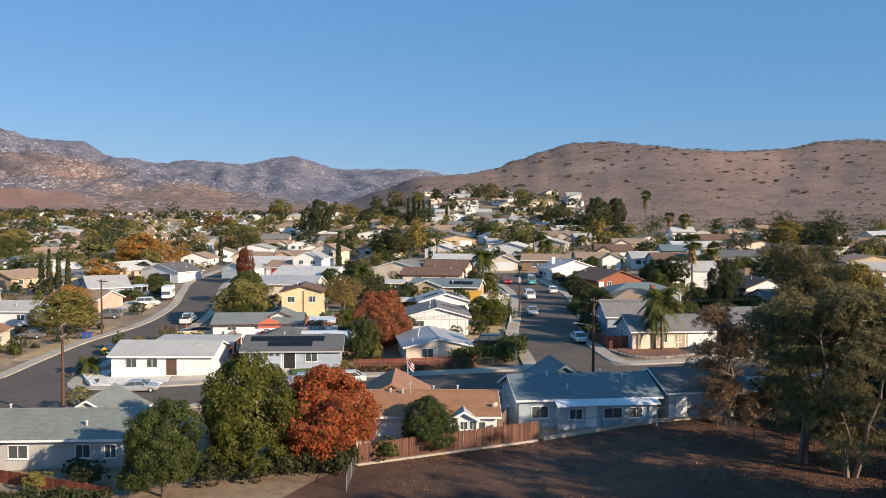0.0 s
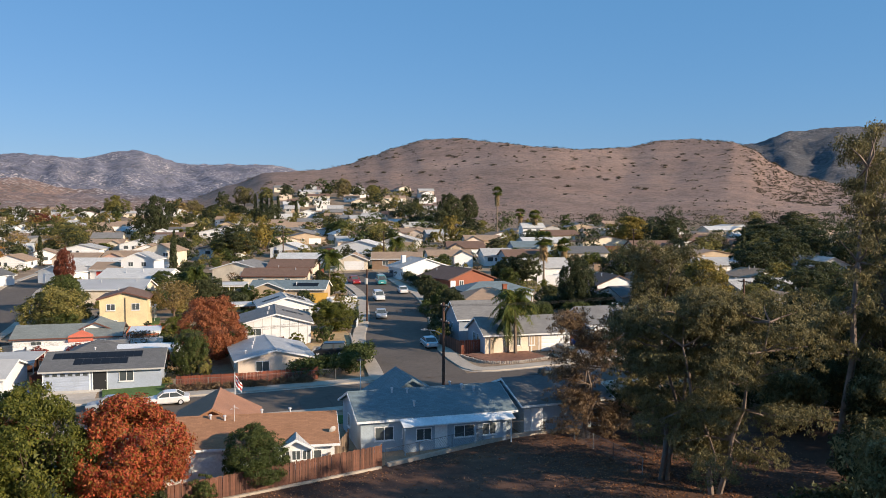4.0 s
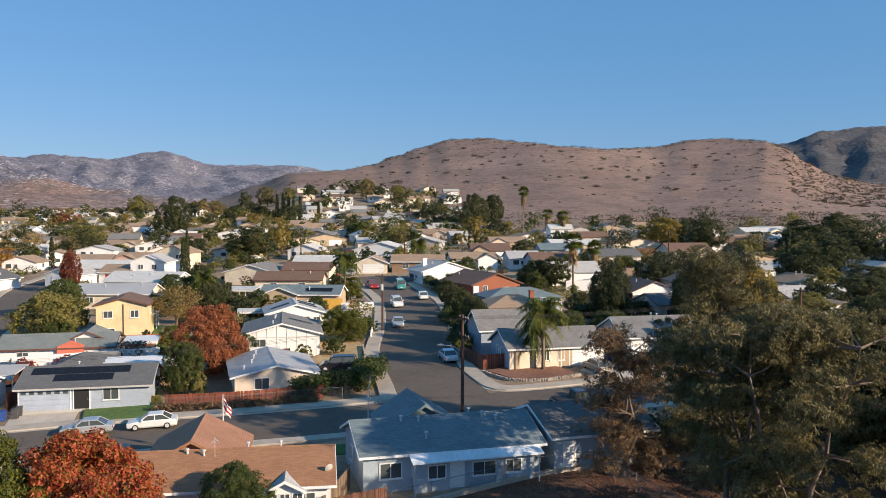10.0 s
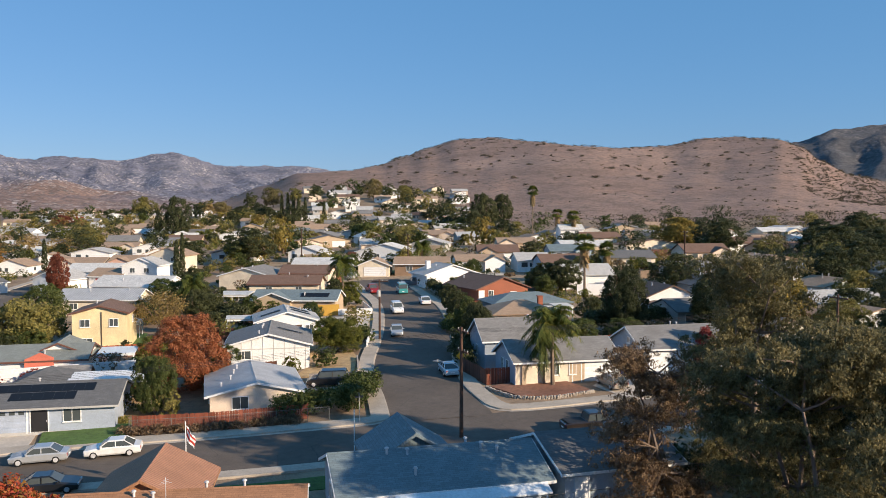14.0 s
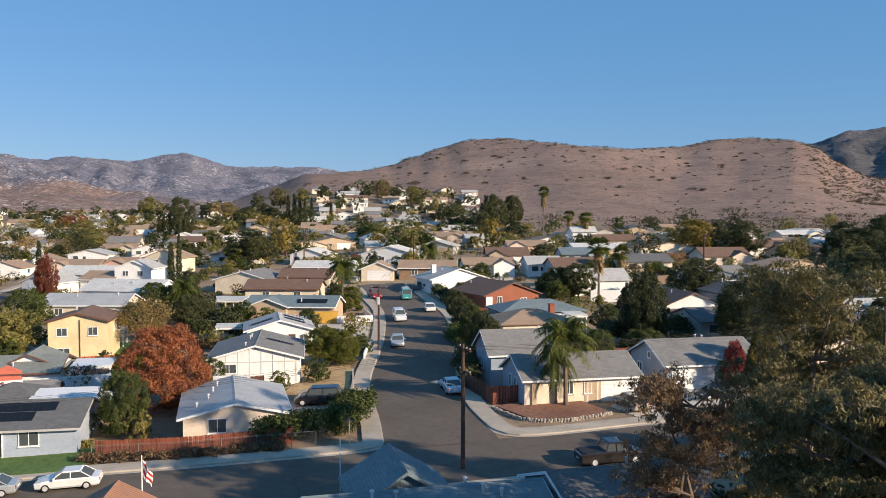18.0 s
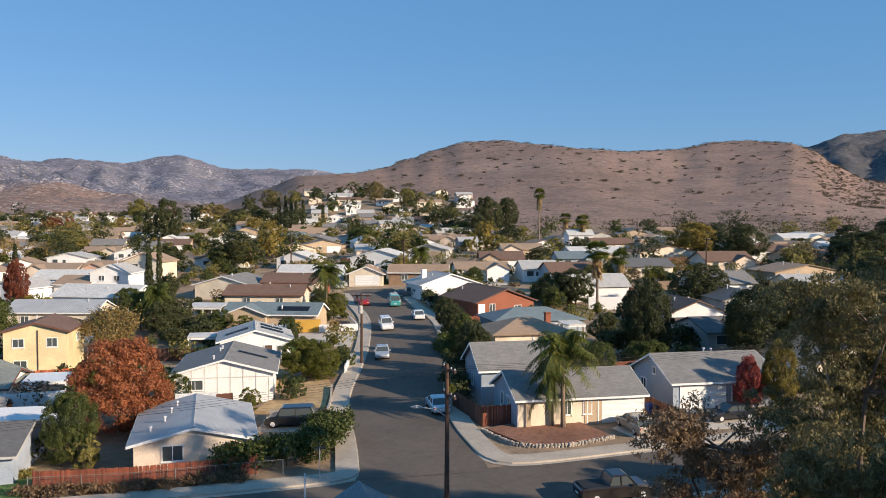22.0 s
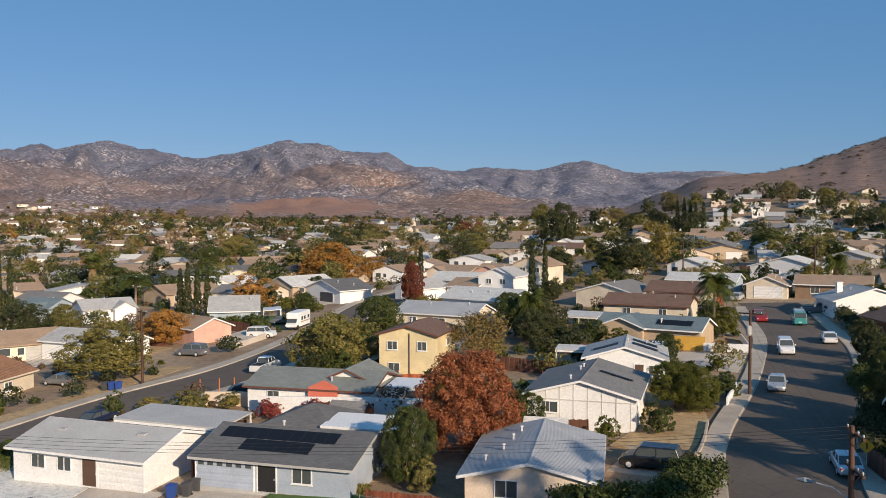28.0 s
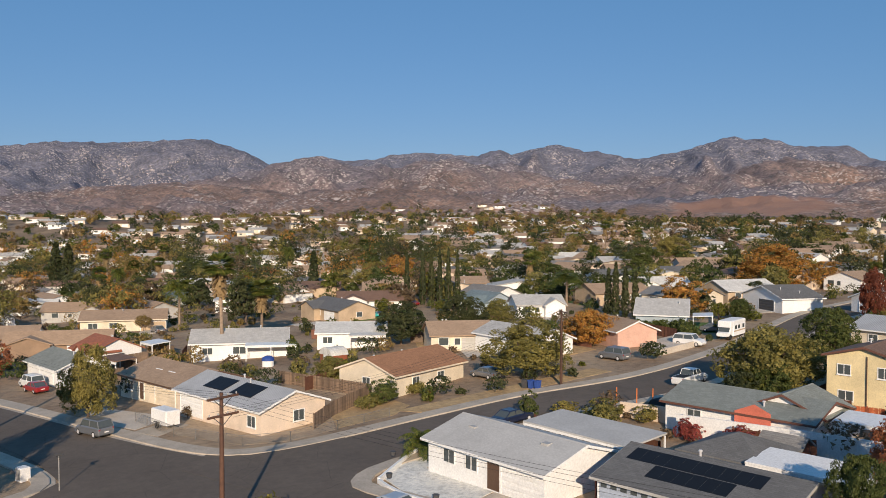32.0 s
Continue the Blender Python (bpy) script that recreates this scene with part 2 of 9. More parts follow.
def gloss(name, c, rough=0.15, metal=0.0, coat=0.0):
    m, nt, b = base_mat(name, rough, metal)
    n = noise_node(nt, 2.5, 5, "World")
    r = ramp(nt, n.outputs[0], ((0.3, shade(c, 0.88)), (0.7, c)))
    nt.links.new(r.outputs[0], b.inputs["Base Color"])
    b.inputs["Coat Weight"].default_value = coat
    return m


def mask_of(nt, name):
    at = nt.nodes.new("ShaderNodeAttribute")
    at.attribute_name = name
    return at.outputs["Fac"]


def dots(nt, scale, lim, share, warp=0.0):
    """Rounded spots in a share of the cells of a size."""
    vo = nt.nodes.new("ShaderNodeTexVoronoi")
    vo.inputs["Scale"].default_value = scale
    ge = nt.nodes.new("ShaderNodeNewGeometry")
    where = ge.outputs["Position"]
    if warp:
        where = mix(nt, warp, where, noise_node(nt, scale * 1.7, 3, "World").outputs[1], "ADD")
    nt.links.new(where, vo.inputs["Vector"])
    spot = ramp(nt, vo.outputs["Distance"], ((lim - 0.06, (1, 1, 1)), (lim + 0.05, (0, 0, 0)))).outputs[0]
    some = ramp(nt, vo.outputs["Color"], ((1 - share - 0.05, (0, 0, 0)), (1 - share + 0.05, (1, 1, 1)))).outputs[0]
    return mix(nt, 1.0, spot, some, "MULTIPLY")


def hill_mat():
    """Dry grass slope: pale worn streaks, darker low scrub and small bushes."""
    m, nt, b = base_mat("dry_hillside", 0.95)
    n1, n2, n3, n4 = noise_node(nt, 0.006, 6, "World"), noise_node(nt, 0.03, 8, "World", 0.7), noise_node(nt, 0.22, 6, "World", 0.75), noise_node(nt, 0.8, 4, "World", 0.7)
    col = ramp(nt, n1.outputs[0], ((0.3, (0.236, 0.154, 0.12)), (0.5, (0.277, 0.184, 0.145)), (0.7, (0.322, 0.221, 0.177)))).outputs[0]
    r2 = ramp(nt, n2.outputs[0], ((0.34, (0.72, 0.72, 0.72)), (0.5, (1, 1, 1)), (0.68, (1.2, 1.15, 1.1))))
    r3 = ramp(nt, n3.outputs[0], ((0.34, (0.6, 0.6, 0.58)), (0.5, (1, 1, 1)), (0.7, (1.14, 1.12, 1.1))))
    r4 = ramp(nt, n4.outputs[0], ((0.36, (0.55, 0.56, 0.52)), (0.5, (1, 1, 1)), (0.7, (1.1, 1.1, 1.1))))
    for r in (r2, r3, r4):
        col = mix(nt, 1.0, col, r.outputs[0], "MULTIPLY")
    zones = ramp(nt, noise_node(nt, 0.009, 5, "World", 0.65).outputs[0], ((0.46, (0.12, 0.12, 0.12)), (0.62, (1, 1, 1)))).outputs[0]
    for scale, lim, share in ((0.11, 0.3, 0.3), (0.24, 0.34, 0.45)):
        col = mix(nt, mix(nt, 1.0, dots(nt, scale, lim, share, 1.5), zones, "MULTIPLY"), col, (0.105, 0.085, 0.065))
    nt.links.new(col, b.inputs["Base Color"])
    bump(nt, b, n3.outputs[0], 0.7, 1.4)
    return m


def rock_mat(name="rocky_chaparral_hazed", k=1.0):
    """Chaparral on granite: dark scrub, blue distance haze painted into the far slopes, reddish earth on the nearer
    spurs, pale boulders, and bare reddish fields at the foot.
    """
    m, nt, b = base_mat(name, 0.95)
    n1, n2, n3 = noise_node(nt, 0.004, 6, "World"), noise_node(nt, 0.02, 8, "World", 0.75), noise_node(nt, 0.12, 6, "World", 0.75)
    # far stops lean blue: distance haze is painted into the scrub colour
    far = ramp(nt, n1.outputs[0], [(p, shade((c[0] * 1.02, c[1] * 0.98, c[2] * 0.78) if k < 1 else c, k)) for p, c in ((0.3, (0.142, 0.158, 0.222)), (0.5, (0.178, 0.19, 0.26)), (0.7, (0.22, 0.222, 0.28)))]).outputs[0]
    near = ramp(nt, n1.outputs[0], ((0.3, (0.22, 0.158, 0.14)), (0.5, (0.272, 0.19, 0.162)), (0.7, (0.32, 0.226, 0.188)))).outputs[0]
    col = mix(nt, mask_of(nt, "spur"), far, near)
    for n, lo in ((n2, 0.62), (n3, 0.55)):
        r = ramp(nt, n.outputs[0], ((0.36, (lo, lo, lo * 1.02)), (0.6, (1.2, 1.15, 1.1))))
        col = mix(nt, 1.0, col, r.outputs[0], "MULTIPLY")
    for scale, lim, share in ((0.07, 0.34, 0.5), (0.15, 0.36, 0.5)):
        col = mix(nt, mix(nt, 1.0, dots(nt, scale, lim, share, 3.0), (0.6, 0.6, 0.6), "MULTIPLY"), col, (0.1, 0.098, 0.1))
    zones = ramp(nt, noise_node(nt, 0.006, 6, "World", 0.7).outputs[0], ((0.43, (0.05, 0.05, 0.05)), (0.62, (0.9, 0.9, 0.9)))).outputs[0]
    for scale, lim, share in ((0.05, 0.25, 0.4), (0.085, 0.32, 0.55), (0.17, 0.36, 0.55)):
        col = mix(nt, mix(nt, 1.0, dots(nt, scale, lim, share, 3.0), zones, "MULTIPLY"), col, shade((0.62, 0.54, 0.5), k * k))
    tilled = ramp(nt, n2.outputs[0], ((0.3, (0.3, 0.165, 0.12)), (0.7, (0.38, 0.225, 0.165)))).outputs[0]
    col = mix(nt, mask_of(nt, "tilled"), col, tilled)
    nt.links.new(col, b.inputs["Base Color"])
    bump(nt, b, n3.outputs[0], 0.8, 6.0)
    return m


def asphalt_mat():
    m, nt, b = base_mat("asphalt", 0.92)
    n1, n2, n3 = noise_node(nt, 0.12, 5, "World"), noise_node(nt, 1.3, 6, "World"), noise_node(nt, 30, 3, "World")
    col = ramp(nt, n1.outputs[0], ((0.3, (0.108, 0.086, 0.069)), (0.7, (0.15, 0.121, 0.098)))).outputs[0]
    r2 = ramp(nt, n2.outputs[0], ((0.3, (0.85, 0.85, 0.85)), (0.7, (1.1, 1.1, 1.1))))
    r3 = ramp(nt, n3.outputs[0], ((0.3, (0.8, 0.8, 0.8)), (0.7, (1.15, 1.15, 1.15))))
    vo = nt.nodes.new("ShaderNodeTexVoronoi")
    vo.feature = "DISTANCE_TO_EDGE"
    vo.inputs["Scale"].default_value = 0.16
    ge = nt.nodes.new("ShaderNodeNewGeometry")
    nw = noise_node(nt, 0.8, 3, "World")
    ad = mix(nt, 0.25, ge.outputs["Position"], nw.outputs[1], "ADD")
    nt.links.new(ad, vo.inputs["Vector"])
    cr = ramp(nt, vo.outputs[0], ((0.002, (0.72, 0.72, 0.72)), (0.006, (1, 1, 1))))
    for r in (r2, r3, cr):
        col = mix(nt, 1.0, col, r.outputs[0], "MULTIPLY")
    nt.links.new(col, b.inputs["Base Color"])
    bump(nt, b, n3.outputs[0], 0.3, 0.01)
    return m


M = {}
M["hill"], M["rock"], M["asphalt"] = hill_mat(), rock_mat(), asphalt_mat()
M["yard"] = earth("dry_yard_soil", ((0.3, (0.21, 0.142, 0.096)), (0.5, (0.315, 0.226, 0.152)), (0.7, (0.4, 0.308, 0.215))))
M["field"] = earth("bare_mulched_field", ((0.3, (0.07, 0.034, 0.023)), (0.5, (0.11, 0.056, 0.037)), (0.7, (0.16, 0.085, 0.055))), 0.15)
M["valley"] = earth("dry_valley_soil", ((0.3, (0.15, 0.11, 0.075)), (0.5, (0.25, 0.18, 0.12)), (0.7, (0.33, 0.24, 0.16))), 0.012, 0.08, 0.5)
M["gravel_tan"] = earth("tan_gravel_soil", ((0.3, (0.34, 0.25, 0.17)), (0.7, (0.5, 0.39, 0.28))), 0.3, 2.5, 16)
M["mulch"] = earth("red_bark_mulch", ((0.3, (0.2, 0.09, 0.06)), (0.7, (0.3, 0.15, 0.1))), 0.3, 2.0, 12)
M["drygrass"] = earth("dry_straw_grass", ((0.3, (0.38, 0.25, 0.13)), (0.7, (0.55, 0.39, 0.21))), 0.3, 1.6, 10)
M["lawn"] = earth("green_lawn", ((0.3, (0.065, 0.125, 0.028)), (0.7, (0.11, 0.19, 0.045))), 0.3, 2, 14)
M["gravel"] = earth("pale_gravel", ((0.3, (0.72, 0.71, 0.68)), (0.7, (0.82, 0.81, 0.78))), 0.3, 2.5, 16)
M["concrete"] = paint("worn_concrete", (0.5, 0.43, 0.35), 0.9, 0.2, 0.5, 5.0)
M["pale_concrete"] = paint("pale_concrete", (0.6, 0.53, 0.45), 0.9, 0.15, 0.5, 5.0)
M["stone"] = paint("rubble_stone", (0.42, 0.37, 0.32), 0.9, 0.35, 1.5, 6.0, bumpy=0.5)
for key, c in (("white", (0.8, 0.79, 0.76)), ("cream", (0.8, 0.7, 0.55)), ("beige", (0.8, 0.66, 0.53)), ("paleblue", (0.42, 0.48, 0.58)), ("bluegrey", (0.36, 0.42, 0.5)),
               ("yellow", (0.82, 0.68, 0.4)), ("tan", (0.55, 0.42, 0.29)), ("pink", (0.68, 0.42, 0.33)), ("redwood", (0.3, 0.09, 0.045)), ("ochre", (0.62, 0.36, 0.06)),
               ("salmon", (0.72, 0.2, 0.13)), ("teal", (0.25, 0.42, 0.42)), ("skyblue", (0.42, 0.5, 0.57)), ("greywall", (0.5, 0.49, 0.47)), ("brownwall", (0.3, 0.2, 0.13)),
               ("dooredge", (0.12, 0.07, 0.045)), ("darktrim", (0.16, 0.07, 0.05)), ("grime", (0.62, 0.6, 0.56)), ("reddoor", (0.5, 0.04, 0.03)), ("blueplastic", (0.03, 0.08, 0.32)),
               ("redplastic", (0.4, 0.03, 0.02)), ("black", (0.02, 0.02, 0.022)), ("darkgrey", (0.08, 0.08, 0.085)), ("chrome", (0.6, 0.6, 0.62)), ("yellowsign", (0.8, 0.42, 0.02)),
               ("wire", (0.2, 0.195, 0.19)), ("orangeplastic", (0.75, 0.22, 0.06)), ("greenfence", (0.05, 0.13, 0.08))):
    M[key] = paint(key + "_paint", c)
M["white"] = paint("white_paint", (0.87, 0.87, 0.86), 0.7, 0.07, 0.35, 6.0)
for key, c in (("r_grey", (0.235, 0.228, 0.22)), ("r_light", (0.5, 0.49, 0.47)), ("r_white", (0.66, 0.65, 0.62)), ("r_dark", (0.15, 0.15, 0.15)), ("r_brown", (0.2, 0.12, 0.085)),
               ("r_tan", (0.4, 0.28, 0.19)), ("r_orange", (0.38, 0.19, 0.1)), ("r_bluegrey", (0.18, 0.235, 0.255)), ("r_red", (0.33, 0.12, 0.07)), ("r_greygreen", (0.24, 0.26, 0.24))):
    M[key] = shingle(key + "_shingle", c)
M["r_sheet"] = ribbed("pale_blue_grey_ribbed_sheet", (0.47, 0.475, 0.48), 0.3, 0.0, 0.55)
M["r_tile"] = ribbed("terracotta_ribbed_tile", (0.4, 0.2, 0.12), 0.3, 0.0, 0.8)
M["r_metal"] = paint("pale_metal_patio_sheet", (0.78, 0.82, 0.85), 0.45, 0.12, 0.5, 5.0)
M["siding"] = ribbed("weathered_white_board_siding", (0.86, 0.83, 0.78), 0.4, 0.0, 0.75)
M["fence_red"], M["fence_brown"], M["fence_grey"] = wooden("red_stained_boards", (0.26, 0.075, 0.04)), wooden("brown_boards", (0.16, 0.068, 0.042)), wooden("weathered_boards", (0.24, 0.17, 0.12))
M["fence_orange"] = wooden("orange_stained_boards", (0.48, 0.13, 0.05))
M["pole"] = wooden("creosoted_pole", (0.11, 0.055, 0.035))
M["glass"] = gloss("window_glass", (0.08, 0.095, 0.1), 0.08)
M["r_roll"] = paint("pale_rolled_roofing", (0.52, 0.51, 0.49), 0.9, 0.12, 0.4, 6.0)
M["solar"] = gloss("solar_cells", (0.012, 0.012, 0.014), 0.45)
M["solar"].node_tree.nodes["Principled BSDF"].inputs["Specular IOR Level"].default_value = 0.2
M["rubber"] = paint("tyre_rubber", (0.025, 0.025, 0.025), 0.9)
M["bark"], M["palebark"], M["palmbark"] = wooden("brown_bark", (0.13, 0.09, 0.065)), wooden("pale_bark", (0.2, 0.15, 0.12)), wooden("palm_bark", (0.27, 0.2, 0.14))
M["L_green"] = leafy("green_leaves", ((0.047, 0.0684, 0.0187), (0.0854, 0.11, 0.0328), (0.137, 0.151, 0.0514)))
M["L_dark"] = leafy("dark_leaves", ((0.0384, 0.0475, 0.0224), (0.0683, 0.0803, 0.0355), (0.107, 0.114, 0.0524)))
M["L_olive"] = leafy("olive_leaves", ((0.135, 0.126, 0.04114), (0.2263, 0.2016, 0.06688), (0.3387, 0.2856, 0.09779)))
M["L_tan"] = leafy("tan_thin_leaves", ((0.1998, 0.1366, 0.05453), (0.2984, 0.205, 0.08569), (0.3767, 0.2635, 0.1016)))
M["L_yellow"] = leafy("yellowing_leaves", ((0.154, 0.137, 0.0374), (0.271, 0.209, 0.0561), (0.379, 0.274, 0.0748)))
M["L_lime"] = leafy("yellow_green_leaves", ((0.066, 0.08, 0.0159), (0.127, 0.139, 0.0279), (0.22, 0.208, 0.0437)))
M["L_orange"] = leafy("orange_red_leaves", ((0.2912, 0.0495, 0.0276), (0.4368, 0.0792, 0.046), (0.5152, 0.143, 0.0713), (0.3584, 0.143, 0.0414), (0.1568, 0.1155, 0.0253)))
M["L_rust"] = leafy("rusty_leaves", ((0.2507, 0.07856, 0.0393), (0.3898, 0.1309, 0.0639), (0.4842, 0.1984, 0.0984)))
M["L_amber"] = leafy("amber_leaves", ((0.2587, 0.1227, 0.03247), (0.4715, 0.2086, 0.05412), (0.5894, 0.3068, 0.08659), (0.1884, 0.1595, 0.0433)))
M["L_red"] = leafy("crimson_leaves", ((0.154, 0.0325, 0.039), (0.294, 0.0585, 0.065), (0.364, 0.104, 0.078)))
M["L_maroon"] = leafy("maroon_leaves", ((0.107, 0.032, 0.0246), (0.18, 0.056, 0.0369), (0.246, 0.08, 0.0492)))
M["L_euc"] = leafy("eucalyptus_leaves", ((0.125, 0.11, 0.055), (0.2, 0.172, 0.085), (0.31, 0.255, 0.128)))
M["L_eucb"] = leafy("brownish_eucalyptus_leaves", ((0.125, 0.083, 0.058), (0.2, 0.138, 0.092), (0.27, 0.19, 0.125)))
M["L_palm"] = leafy("palm_fronds", ((0.0576, 0.08892, 0.0206), (0.1089, 0.1365, 0.0328), (0.2175, 0.2132, 0.0561)))
M["L_litter"] = leafy("fallen_dry_leaves", ((0.2, 0.085, 0.045), (0.33, 0.15, 0.085), (0.42, 0.24, 0.15)))
M["L_dead"] = leafy("dead_fronds", ((0.3, 0.21, 0.12), (0.44, 0.33, 0.2)))
M["L_scrub"] = leafy("hillside_scrub", ((0.075, 0.066, 0.05), (0.105, 0.088, 0.066), (0.14, 0.112, 0.082)))
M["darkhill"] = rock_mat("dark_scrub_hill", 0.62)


# ---- building tools ----
def mesh_of(name, verts, faces, mats):
    me = bpy.data.meshes.new(name)
    me.from_pydata([tuple(v) for v in verts], [], faces)
    for m in mats if isinstance(mats, (list, tuple)) else [mats]:
        me.materials.append(m)
    return me


def joined(pieces):
    """Several (verts, faces) as one."""
    vs, fs = [], []
    for v, f in pieces:
        k = len(vs)
        vs += [tuple(p) for p in v]
        fs += [tuple(i + k for i in q) for q in f]
    return vs, fs


def block(x0, x1, y0, y1, z0, z1, bev=0.0):
    """A box, with its upright and top edges bevelled when asked."""
    if not bev:
        v = [(x, y, z) for z in (z0, z1) for x, y in ((x0, y0), (x1, y0), (x1, y1), (x0, y1))]
        return v, [(0, 3, 2, 1), (4, 5, 6, 7), (0, 1, 5, 4), (1, 2, 6, 5), (2, 3, 7, 6), (3, 0, 4, 7)]
    rings = []
    for ins, z in ((0, z0), (0, z1 - bev), (bev, z1)):
        a, b, c, d = x0 + ins, x1 - ins, y0 + ins, y1 - ins
        k = bev
        rings.append([(a + k, c, z), (b - k, c, z), (b, c + k, z), (b, d - k, z), (b - k, d, z), (a + k, d, z), (a, d - k, z), (a, c + k, z)])
    return rings_mesh(rings)


def rings_mesh(rings, closed=True, cap=True):
    n = len(rings[0])
    v = [p for r in rings for p in r]
    f = []
    for i in range(len(rings) - 1):
        for j in range(n if closed else n - 1):
            a, b = i * n + j, i * n + (j + 1) % n
            f.append((a, b, b + n, a + n))
    if cap:
        f.append(tuple(range(n))[::-1])
        f.append(tuple(range(len(v) - n, len(v))))
    return v, f


def tube(pts, radii, n=6):
    """A tapered round limb along points."""
    rings = []
    for i, p in enumerate(pts):
        p = Vector(p)
        d = (Vector(pts[min(i + 1, len(pts) - 1)]) - Vector(pts[max(i - 1, 0)])).normalized()
        u = d.cross(Vector((0.3, 0.9, 0.2))).normalized()
        w = d.cross(u)
        r = radii[i] if isinstance(radii, (list, tuple)) else radii
        rings.append([tuple(p + (u * math.cos(a) + w * math.sin(a)) * r) for a in (2 * math.pi * k / n for k in range(n))])
    return rings_mesh(rings)


def part(name, geo, material, parent, label="", m=None):
    """One mesh object under a thing or a part. geo: (verts, faces) or a mesh that is shared."""
    me = geo if isinstance(geo, bpy.types.Mesh) else mesh_of(name, geo[0], geo[1], material)
    ob = new(name, me)
    ob.parent = parent
    if m is not None:
        ob.matrix_basis = m
    return tagged(ob, label)


def thing(name, x, y, rot=0, label="", category="", group="", dz=0.0, z=None):
    ob = new(name)
    ob.empty_display_size = 0.3
    ob.matrix_basis = pose(x, y, (ground_z(x, y) if z is None else z) + dz, 0, 0, rot)
    return tagged(ob, label, category, group)


def structure(name, geo, mats, label, category):
    ob = new(name, mesh_of(name, geo[0], geo[1], mats))
    return tagged(ob, label, category, "", "structure")


def smooth_line(pts, step=2.0):
    out = []
    n = len(pts)
    for i in range(n - 1):
        p0, p1, p2, p3 = (np.array(pts[max(0, min(n - 1, k))], float) for k in (i - 1, i, i + 1, i + 2))
        k = max(2, int(np.linalg.norm(p2 - p1) / step))
        for j in range(k):
            t = j / k
            out.append(0.5 * (2 * p1 + (p2 - p0) * t + (2 * p0 - 5 * p1 + 4 * p2 - p3) * t * t + (3 * p1 - p0 - 3 * p2 + p3) * t ** 3))
    out.append(np.array(pts[-1], float))
    return out


def sides(line):
    out = []
    for i in range(len(line)):
        d = line[min(i + 1, len(line) - 1)] - line[max(i - 1, 0)]
        d = d / np.linalg.norm(d)
        out.append(np.array([-d[1], d[0]]))
    return out


def ribbon(line, offs, lift):
    """A strip over the ground along a line: offsets to its left and the lift at each of them."""
    v, f = [], []
    k = len(offs)
    for p, s in zip(line, sides(line)):
        for o, h in zip(offs, lift):
            q = p + s * o
            v.append((q[0], q[1], ground_z(q[0], q[1]) + h))
    for i in range(len(line) - 1):
        for j in range(k - 1):
            a = i * k + j
            f.append((a, a + 1, a + k + 1, a + k)[::-1])
    return v, f


def patch(name, pts, material, lift, label, category, kind="structure"):
    """A flat piece of ground cover inside a polygon, with a shallow edge."""
    n = len(pts)
    v = [(x, y, ground_z(x, y) + lift) for x, y in pts] + [(x, y, ground_z(x, y) - 0.1) for x, y in pts]
    a = sum(pts[i][0] * pts[(i + 1) % n][1] - pts[(i + 1) % n][0] * pts[i][1] for i in range(n))
    top = tuple(range(n)) if a > 0 else tuple(range(n))[::-1]
    f = [top] + [((i, i + n, (i + 1) % n + n, (i + 1) % n) if a > 0 else (i, (i + 1) % n, (i + 1) % n + n, i + n)) for i in range(n)]
    ob = new(name, mesh_of(name, v, f, material))
    return tagged(ob, label, category, "", kind)


